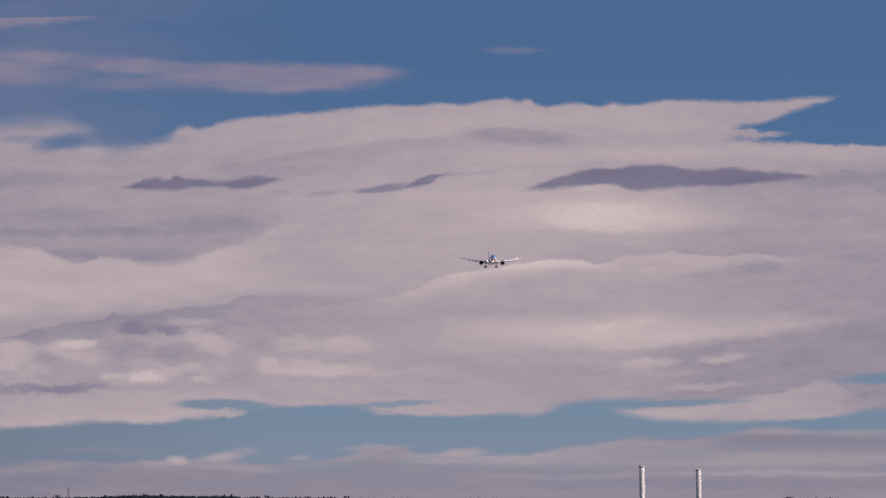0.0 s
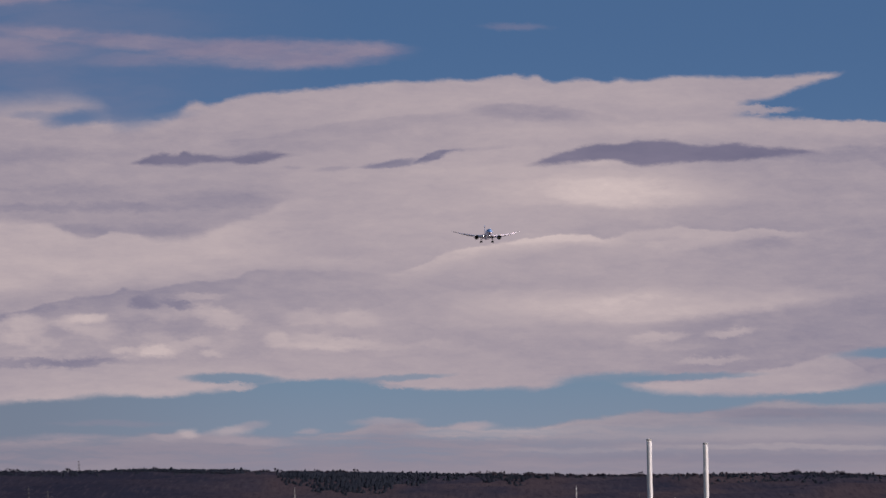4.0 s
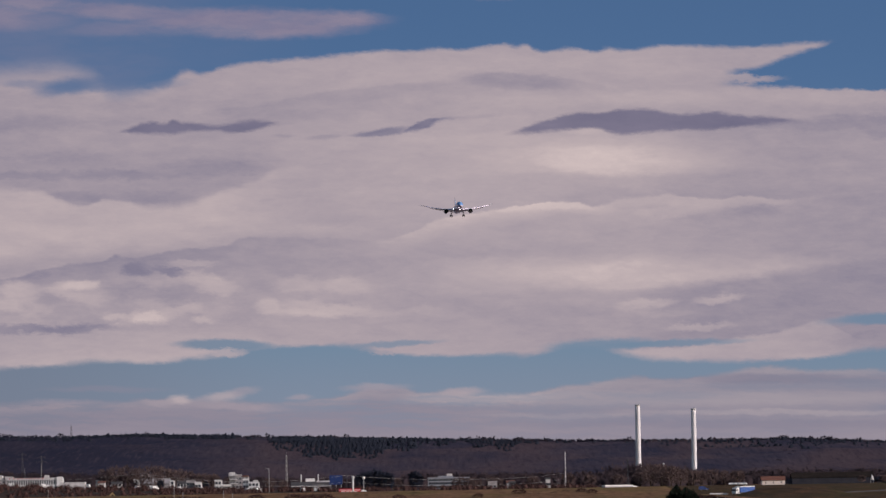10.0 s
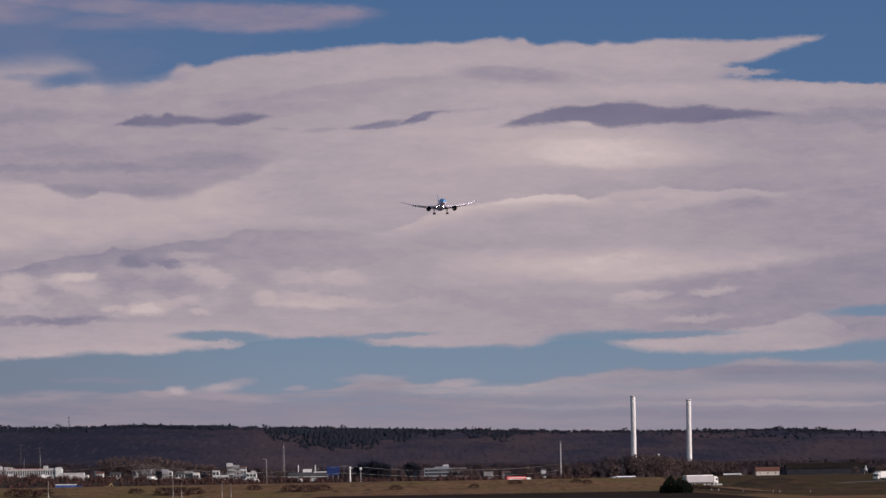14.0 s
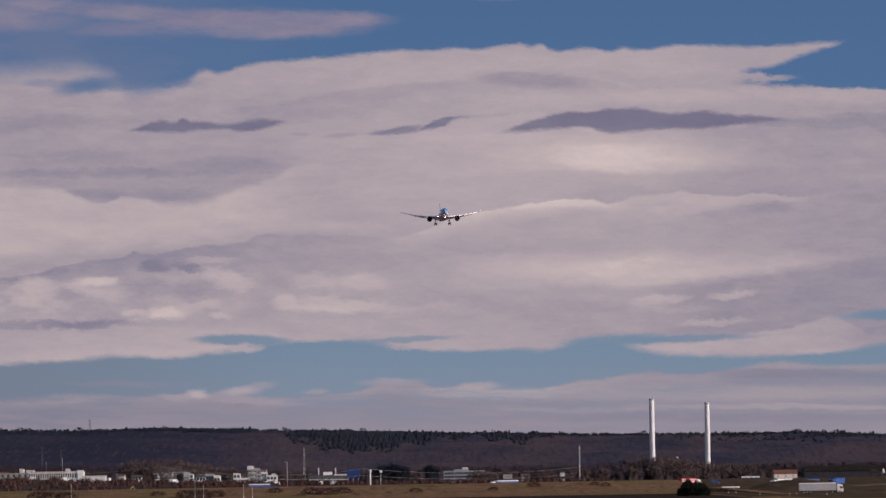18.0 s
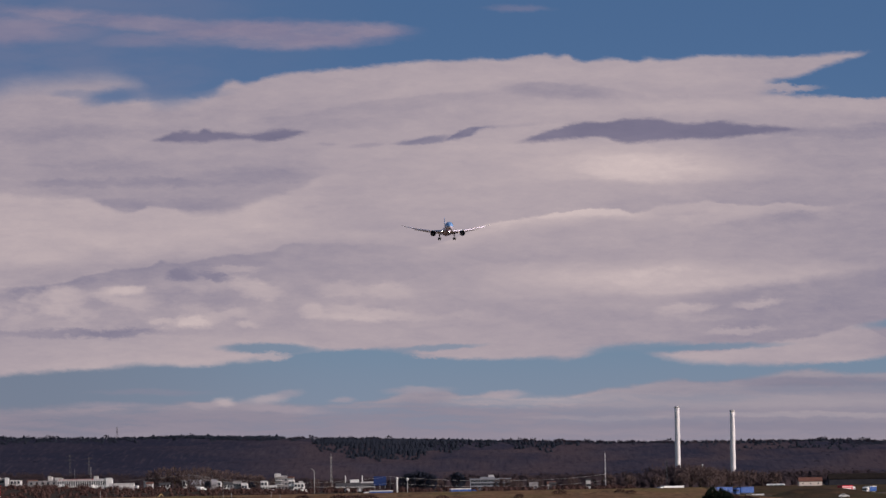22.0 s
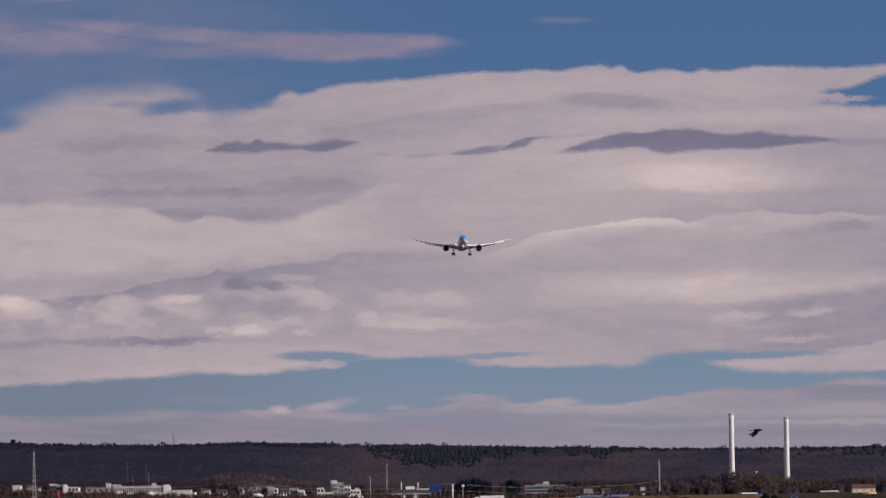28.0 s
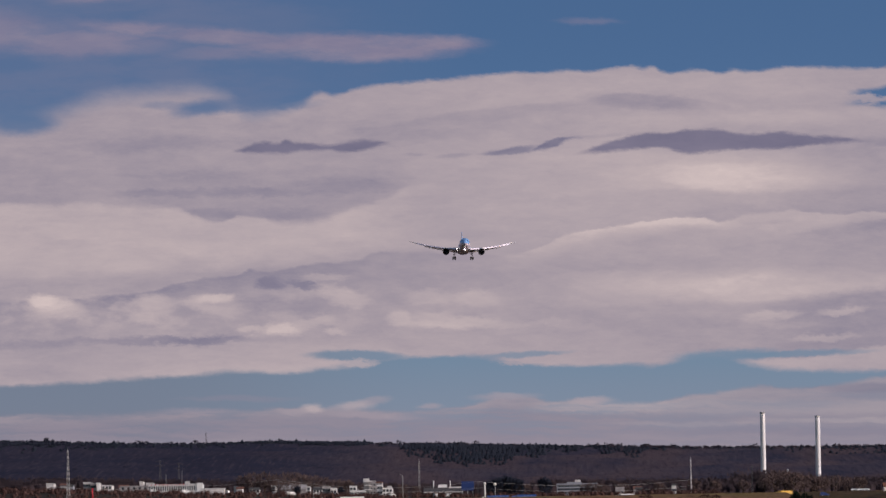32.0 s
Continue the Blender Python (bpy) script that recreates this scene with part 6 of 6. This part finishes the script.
def truck(label, body, cab, roof, length=11.5, semi=False, tall=1.0):
    """Heads along +x; the load box behind, the cab in front."""
    a = empty("truck")
    front = length / 2
    b = bmesh.new()
    add_loft(b, [[(x, y, z) for x, z in ((front - 2.3, 0.55), (front - 0.05, 0.55), (front, 1.5), (front - 0.22, 2.9), (front - 0.9, 3.45), (front - 2.3, 3.5))] for y in (-1.2, 1.2)], shade=False)
    bmesh.ops.recalc_face_normals(b, faces=b.faces[:])
    bmesh.ops.bevel(b, geom=b.edges[:], offset=0.06, segments=2, affect="EDGES")
    c = part("cab", b, cab, a)
    part("windscreen", box(front - 0.16, front - 0.02, -1.05, 1.05, 1.75, 2.75, 0.03), M_GLASS, c)
    for s in (-1, 1):
        part("side_window", box(front - 1.35, front - 0.4, s * 1.22 - 0.02, s * 1.22 + 0.02, 1.8, 2.6), M_GLASS, c)
        part("mirror", box(front - 0.2, front - 0.05, s * 1.42 - 0.1, s * 1.42 + 0.1, 1.9, 2.5, 0.03), M_DARK, c)
        part("headlight", box(front - 0.04, front + 0.03, s * 0.85 - 0.2, s * 0.85 + 0.2, 0.75, 1.0, 0.02), M_LACK, c)
    part("chassis", box(-front, front - 0.4, -0.5, 0.5, 0.55, 1.0, 0.03), M_DARK, a)
    part("load_box", box(-front, front - 2.75, -1.27, 1.27, 1.1, 3.6, 0.05), body, a)
    part("box_roof", box(-front - 0.02, front - 2.73, -1.29, 1.29, 3.61, 4.0, 0.04), roof, a)
    for i in range(int(length / 1.6)):
        x = -front + 0.5 + i * 1.6
        if x < front - 3:
            for s in (-1, 1):
                part("side_rib", box(x - 0.03, x + 0.03, s * 1.275 - 0.012, s * 1.275 + 0.012, 1.12, 3.58), M_STEEL, a)
    for s in (-1, 1):
        part("side_guard", box(-front + 3.6, front - 3.6, s * 1.15 - 0.03, s * 1.15 + 0.03, 0.5, 0.95, 0.02), M_DARK, a)
        part("mudguard", box(front - 2.1, front - 0.7, s * 1.1 - 0.15, s * 1.1 + 0.1, 1.02, 1.12), M_DARK, a)
    for x in ([front - 1.4, -front + 1.5, -front + 2.8] + ([-front + 4.1, front - 4.2] if semi else [])):
        for y in (-1.05, 1.05):
            wheel_at(a, x, y)
    part("rear_bumper", box(-front - 0.08, -front + 0.05, -1.2, 1.2, 0.5, 0.7, 0.02), M_DARK, a)
    if tall != 1.0:
        for c in a.children_recursive:
            if not c.name.startswith(("wheel", "rim")):
                for v in c.data.vertices:
                    v.co.z *= tall
    return tagged(a, label, "truck", "trucks on the motorway")


def car(label, paint, van=False):
    a = empty("van" if van else "car")
    top = 1.95 if van else 1.45
    body = [(-2.2, 0.35), (-2.25, 0.9), (-2.1, top - 0.05), (0.4, top), (1.2, 1.05), (2.15, 0.85), (2.2, 0.35)] if van else [(-2.1, 0.35), (-2.15, 0.85), (-1.75, 0.95), (-1.1, top), (0.3, top), (1.05, 0.95), (2.05, 0.78), (2.1, 0.35)]
    b = bmesh.new()
    add_loft(b, [[(x, y * (1 - 0.12 * max(0, z - 0.9)), z) for x, z in body] for y in (-0.88, 0.88)], shade=False)
    bmesh.ops.recalc_face_normals(b, faces=b.faces[:])
    bmesh.ops.bevel(b, geom=b.edges[:], offset=0.05, segments=2, affect="EDGES")
    part("body", b, paint, a)
    for s in (-1, 1):
        part("side_window", box(-1.1 if not van else 0.0, 0.35, s * 0.85 - 0.03, s * 0.85 + 0.03, 1.0, top - 0.12, 0.01), M_GLASS, a)
        part("headlight", box(2.02, 2.16, s * 0.6 - 0.15, s * 0.6 + 0.15, 0.6, 0.75, 0.02), M_LACK, a)
        for x in (-1.3, 1.35):
            wheel_at(a, x, s * 0.8, 0.32)
    return tagged(a, label, "van" if van else "car", "cars on the road")


red_truck = truck("red truck with white lettering bars and a white cab", M_RED, M_LACK, M_RED, 11.5)
for s in (-1, 1):
    part("side_stripe", box(-5.6, 2.9, s * 1.285 - 0.01, s * 1.285 + 0.01, 3.35, 3.55), M_LACK, red_truck, "white stripe")
    for k, (x0, x1, z0, z1) in enumerate(((-4.9, -3.3, 2.3, 2.95), (-3.0, -1.6, 2.3, 2.95), (-1.3, 0.3, 2.3, 2.95), (0.6, 1.6, 2.3, 2.95), (-4.9, -0.4, 1.75, 2.05))):
        part("lettering_bar", box(x0, x1, s * 1.285 - 0.01, s * 1.285 + 0.01, z0, z1), M_LACK, red_truck, "white bar")
grey_truck = truck("grey-white tarpaulin lorry with a white cab", M_TARP, M_LACK, M_LACK, 16.5, True)
blue_truck = truck("blue truck with a white roof and dark cab", M_TRUCKBLUE, M_BLUE, M_LACK, 11.5)
blue_white_truck = truck("blue lorry with a white cab and white roof", M_TRUCKBLUE, M_LACK, M_LACK, 12.5, tall=0.92)
early_blue_van = car("dark blue van on the motorway", M_BLUE, True)
white_truck = truck("white box truck with a dark side mark, pulling a trailer", M_LACK, M_LACK, M_LACK, 13.0)
for s in (-1, 1):
    part("side_mark", box(-4.8, -2.0, s * 1.285 - 0.01, s * 1.285 + 0.01, 2.3, 3.0), M_DARK, white_truck, "dark rectangular mark")
    part("trailer_panel", box(-15.0, -13.6, s * 1.27 - 0.01, s * 1.27 + 0.01, 1.6, 2.4), M_DARK, white_truck, "dark panel")
part("drawbar", box(-12.4, -6.4, -0.9, 0.9, 0.75, 1.05, 0.03), M_LACK, white_truck, "white flat trailer bed")
part("trailer_box", box(-16.5, -12.4, -1.25, 1.25, 0.9, 2.6, 0.05), M_LACK, white_truck, "white trailer box")
for x, y in product((-15.2, -13.8), (-1.05, 1.05)):
    wheel_at(white_truck, x, y)
convoy_truck = truck("blue truck with a white cab in a convoy", M_TRUCKBLUE, M_LACK, M_TRUCKBLUE, 12.0, tall=0.86)
convoy_truck_three = truck("blue truck with a white cab behind the mound", M_TRUCKBLUE, M_LACK, M_LACK, 9.0, tall=0.78)
convoy_truck_two = truck("blue truck following another blue truck", M_TRUCKBLUE, M_TRUCKBLUE, M_BLUE, 11.0, tall=0.92)
yellow_truck = truck("yellow truck with a pale yellow load box", M_YELLOW, M_YELLOW, M_YELLOW, 9.0)
red_car = car("small red car on the motorway", M_RED)
white_car = car("white car on the near road", M_LACK)
motorway_van = car("white van on the motorway", M_LACK, True)
white_van = car("white van parked in a yard of the town", M_LACK, True)
white_van.matrix_basis = pose(-143.5, 2409, ground_z(-143.5, 2409) + 0.13, 0, 0, 30)
tagged(white_van, group="parked vans")
# parked cars by the farm house
for i in range(7):
    x, y = 170.3 + i * 1.55, 3046 + (i % 2) * 1.5
    c = copy_thing(white_car, pose(x, y, ground_z(x, y) + 0.05, 0, 0, 80))
    tagged(c, "white car parked in a row by the farm house", group="parked cars")
for i, x in enumerate((-212, -207.5, -203, -196, -184, -178.5, -163, -152.6, -148, -131.5, -122.4, -112, -108.3, -100.4, -94, -72, -66.5)):
    y = 2396 + 13 * (i % 3)
    c = copy_thing(white_van, pose(x, y, ground_z(x, y) + 0.13, 0, 0, (i * 67) % 180))
    tagged(c, "white van parked in a yard of the town", group="parked vans")
parked = copy_thing(white_van, pose(116, 2285, ground_z(116, 2285) + 0.05, 0, 0, 8))
tagged(parked, "dark blue van parked beyond the motorway", group="parked cars")
for c in parked.children_recursive:
    if c.name.startswith("body"):
        c.data = c.data.copy()
        c.data.materials[0] = M_BLUE
barrier = empty("concrete_barrier", pose(114.7, 2128, ground_z(114.7, 2128) - 0.1))
for i in range(4):
    part("barrier_block", box(-3.9 + i * 2.0, -2.02 + i * 2.0, -0.15, 0.15, 0, 0.75, 0.05), M_LACK, barrier)
tagged(barrier, "row of white concrete barrier blocks by the road", "barrier")
# digger beside the bank
digger = empty("digger", pose(-152.3, 2180, ground_z(-152.3, 2180), 0, 0, 20))
dz = 6.8 - digger.location.z
part("tracks", box(-1.6, 1.6, -1.2, 1.2, 0, 0.9, 0.2), M_DARK, digger)
part("mound", turned([(4.0, -dz * 0.2 - 0.2), (3.0, -0.05), (2.2, 0.0)], 16), M_SOIL, digger)
part("upper_body", box(-1.7, 1.0, -1.2, 1.2, 1.0, 2.1, 0.15), M_FADED, digger)
part("cabin", box(-0.1, 1.1, -1.15, 0.1, 2.1, 3.3, 0.1), M_FADED, digger)
part("boom", tube((0.8, 0.4, 1.9), (3.2, 0.4, 4.6), 0.28, 0.22, 8), M_FADED, digger)
part("dipper", tube((3.2, 0.4, 4.6), (4.6, 0.4, 2.4), 0.2, 0.16, 8), M_FADED, digger)
part("bucket", turned([(0.55, -0.5), (0.6, 0.0), (0.55, 0.5)], 10, "Y", (4.6, 0.4, 2.1)), M_DARK, digger)
tagged(digger, "faded yellow excavator with a raised boom", "excavator")


RAMP = [(62.0, 2058, 1.75), (71.0, 2056, 1.75), (78.4, 2050, 1.8), (85.2, 2035, 1.85), (92.8, 1995, 1.85), (100.2, 1950, 1.5), (103.3, 1925, 1.3), (110, 1872, 0.4), (117.3, 1830, -0.55), (121.9, 1818, -0.75), (131, 1805, -0.85), (141.5, 1800, -0.9)]


def ramp_z(x, y):
    """Height of the slip road near its line, of the land elsewhere."""
    d, z = min(((x - a) ** 2 + (y - b) ** 2, c) for a, b, c in RAMP)
    return max(ground_z(x, y) + 0.12, z + 0.05) if d < 200 else ground_z(x, y) + 0.12


slip = bmesh.new()
rings = []
for i, (x, y, z) in enumerate(RAMP):
    ahead, back = RAMP[min(i + 1, len(RAMP) - 1)], RAMP[max(i - 1, 0)]
    side = Vector((ahead[1] - back[1], back[0] - ahead[0], 0)).normalized() * 3.4
    p = Vector((x, y, z))
    rings.append([p - side, p + side, p + side * 1.6 - Vector((0, 0, 3)), p - side * 1.6 - Vector((0, 0, 3))])
add_loft(slip, rings, shade=False)
bmesh.ops.recalc_face_normals(slip, faces=slip.faces[:])
tagged(part("road_ramp", slip, M_GRASS), "grass-grown slip road curving down from the motorway", "road", kind="structure")


tagged(sheet("road_track", np.arange(138, 480, 6), np.array([1797.0, 1799, 1801, 1803]), lambda x, y: land(x, y) + 0.1, M_TRACK), "narrow asphalt road across the meadow", "road", kind="structure")


# ---- what moves ----
def lane_z(x, offset):
    y, w = float(road_y(x)) + offset, 5.5
    return max(ground_z(x, y - w), ground_z(x, y + w), ground_z(x, y)) + 0.1


def drive(thing, offset, seen, speed):
    """Along the motorway: seen rows of (seconds, x); before and after at an even speed."""
    (t0, x0), (t1, x1) = seen[0], seen[-1]
    stops = [(t, x0 + speed * (t - t0)) for t in np.arange(0, t0 - 0.5, 3.0)] + list(seen) + [(t, x1 + speed * (t - t1)) for t in np.arange(32, t1 + 0.5, -3.0)][::-1]
    rows = []
    for t, x in stops:
        y = float(road_y(x)) + offset
        way = 1 if speed > 0 else -1
        turn = math.degrees(math.atan2((float(road_y(x + 25)) - float(road_y(x - 25))) * way, 50 * way))
        rows.append((float(t), pose(x, y, lane_z(x, offset), 0, 0, turn)))
    walk(thing, rows)


def across(thing, rows):
    out = []
    for (t, x, y), (t2, x2, y2) in zip(rows, rows[1:] + [rows[-1]]):
        k = rows.index((t, x, y))
        a, b = rows[max(k - 1, 0)], rows[min(k + 1, len(rows) - 1)]
        out.append((t, pose(x, y, ramp_z(x, y), 0, 0, math.degrees(math.atan2(b[2] - a[2], b[1] - a[1])))))
    walk(thing, out)


def turn_in(thing, rows):
    """The lorry that comes round the slip road: rows of seconds, x, y and heading."""
    walk(thing, [(t, pose(x, y, ramp_z(x, y), 0, 0, turn)) for t, x, y, turn in rows])


def fly(bird, wings, seen, down_at, bank, yaw, strokes):
    """strokes: (raise, sweep) of the wings, in degrees, over the three tenths of a beat."""
    (t0, *p0), (t1, *p1) = seen[0], seen[-1]
    v = (Vector(p1) - Vector(p0)) / (t1 - t0)
    path = [(0.0, Vector(p0) - v * t0)] + [(t, Vector(p)) for t, *p in seen] + [(32.0, Vector(p1) + v * (32 - t1))]
    rows = []
    for i, (t, p) in enumerate(path):
        q = path[min(i + 1, len(path) - 1)][1] - path[max(i - 1, 0)][1]
        rows.append((t, pose(*p, bank, -math.degrees(math.atan2(q.z, q.x)) * 0.6, yaw)))
    walk(bird, rows)
    for side, wing in zip((-1, 1), wings):
        beat, t = [], 0.0
        lo, hi = t0 - 0.6, t1 + 0.6
        keys = [0.0] + [down_at + 0.1 * k for k in range(int((lo - down_at) * 10), int((hi - down_at) * 10) + 1)] + [32.0]
        for t in sorted(set(round(k, 2) for k in keys if 0 <= k <= 32)):
            phase = round((t - down_at) * 10) % 3
            beat.append((t, pose(0, 0, 0.01, side * strokes[phase][0], 0, side * strokes[phase][1])))
        walk(wing, beat)


def motions():
    walk(plane, [(t, pose(x, y, z, -3.0, bank, yaw)) for t, x, y, z, bank, yaw in (
        (0, 39.2, 4603, 265.8, 1.0, 4.3), (2, 32.8, 4478.7, 258.6, 0.8, 4.3), (6, 20.2, 4231.5, 244.6, 0.8, 4.2), (8, 14.3, 4108.6, 235.5, 0.4, 4.1),
        (10, 8.6, 3986.1, 226.6, -0.2, 4.0), (12, 3.4, 3864.0, 217.5, -0.6, 4.0), (14, -1.8, 3742.4, 209.6, -0.8, 3.9), (18, -14.2, 3500.6, 192.7, -0.8, 3.9),
        (20, -20.9, 3380.3, 184.7, -0.3, 3.9), (22, -27.7, 3260.5, 176.8, 0.2, 3.9), (24, -34.9, 3141.1, 169.3, 0.4, 3.7), (26, -42.0, 3022.4, 162.4, 0.6, 3.4), (28, -48.8, 2903.8, 155.6, 0.9, 3.2),
        (30, -55.3, 2785.7, 148.7, 1.1, 3.1), (32, -61.9, 2668.1, 142.0, 1.2, 3.1))])
    # the deck sinks slowly towards the horizon as it drifts away
    lean = lambda t: math.degrees(math.acos(float(np.interp(t, (0, 13, 32), (0.9696, 0.9636, 0.9480)))))
    times = (0, 4, 8, 13, 18, 22, 27, 32)
    walk(sky, [(t, pose(0, SKY_Y, 8.0, -lean(t))) for t in times])
    walk(dark_cloud, [(t, pose(shift, SKY_Y - 14, 8.0, -lean(t))) for t, shift in zip(times, (16, 12, 6, 0, -19, -28, -40, -51))])
    walk(small_cloud, [(t, pose(shift, SKY_Y - 14, 8.0, -lean(t))) for t, shift in zip(times, (7, 5, 3, 0, -6, -11, -14, -18))])
    walk(veil, [(t, pose((13 - t) * 1.5, SKY_Y - 8, 8.0, -lean(t))) for t in times])
    drive(red_truck, -2, [(9, -59.1), (10, -40.5), (11, -22.9), (12, -4.9), (13, 13.1), (14, 29.2), (14.5, 37.8), (17, 78.6), (18, 94.7), (19, 110.0), (20, 124.2), (21, 140.7), (22, 156.0), (23, 170.7)], 17)
    drive(blue_truck, -2, [(17, -104.6), (18, -84.9), (19, -66.7), (21, -30.3), (22, -12.5), (23, 4.8), (24, 22.0), (25, 38.7), (28, 87.2), (29, 103.6), (30, 117.1), (31, 132.7)], 17)
    drive(blue_white_truck, 12, [(10, 125.1), (11, 112.1), (12, 100.0), (17, 30.1), (18, 15.2), (19, 0.1), (20, -16.2), (22, -48.8), (23, -66.1), (24, -82.9)], -15)
    drive(white_truck, 12, [(16.5, 158.7), (17, 151.3), (18, 137.4), (19, 122.2), (20, 106.1), (21, 89.1), (22, 75.7), (23, 63.1), (24, 44.5), (25, 29.8), (28, -25.4), (32, -98.4)], -15)
    drive(early_blue_van, 12, [(8, 108.2), (9, 95.0)], -15)
    drive(convoy_truck, 12, [(21, 110.9), (22, 98.2), (23, 83.2)], -13.3)
    drive(convoy_truck_two, 12, [(21, 123.9), (22, 108.5), (23, 95.4), (24, 82.1)], -13.3)
    drive(motorway_van, 12, [(13, 173.0), (17, 104.8)], -17)
    drive(yellow_truck, 12, [(29, 127.7), (31, 102.2), (32, 88.2)], -15)
    drive(convoy_truck_three, 12, [(22, 168.4), (22.6, 159.6)], -15)
    drive(red_car, -2, [(16.5, 107.1), (17, 115.7), (20, 165.2)], 17)
    turn_in(grey_truck, [(0, -75.0, 2036.0, 6), (4, 8.0, 2048.0, 6), (8, 51.8, 2058, 20), (9, 61.3, 2058, 26), (10, 70.1, 2056, 30), (11, 78.2, 2050, 33), (12, 85.3, 2035, 34), (13, 93.3, 1995, 40), (14, 100.6, 1950, 37), (14.5, 104.2, 1925, 32), (16.5, 117.9, 1830, 4), (17, 122.5, 1818, 1), (18, 131.7, 1805, 0), (19, 141.9, 1800, 0), (20, 150.5, 1800, 0), (32, 270.0, 1800, 0)])
    across(white_car, [(0.0, -30.0, 1998.0), (12.0, 60.0, 2000.0), (19, 102.0, 1905), (20, 112.5, 1890), (21, 124.5, 1885), (22, 137.0, 1885), (32, 262.0, 1885)])
    fly(crow_one, crow_one_wings, [(23.0, -17.46, 99.57, 12.35), (23.2, -16.34, 98.95, 12.95), (23.5, -14.73, 98.04, 13.83), (24.0, -11.03, 96.54, 14.84), (24.5, -7.28, 95.07, 15.2), (25.0, -3.12, 93.63, 14.65), (25.5, 1.26, 92.21, 14.15)], 23.0, 24, 28, ((-16, 2), (-42, 34), (3, 36)))
    fly(crow_two, crow_two_wings, [(25.0, -20.54, 93.63, 11.18), (25.5, -16.06, 92.21, 10.71), (27.5, 3.47, 86.83, 10.49), (28.0, 8.28, 85.55, 10.22), (28.5, 12.91, 84.3, 10.4)], 28.0, 8, 10, ((-30, 40), (-16, 26), (16, 14)))


motions()
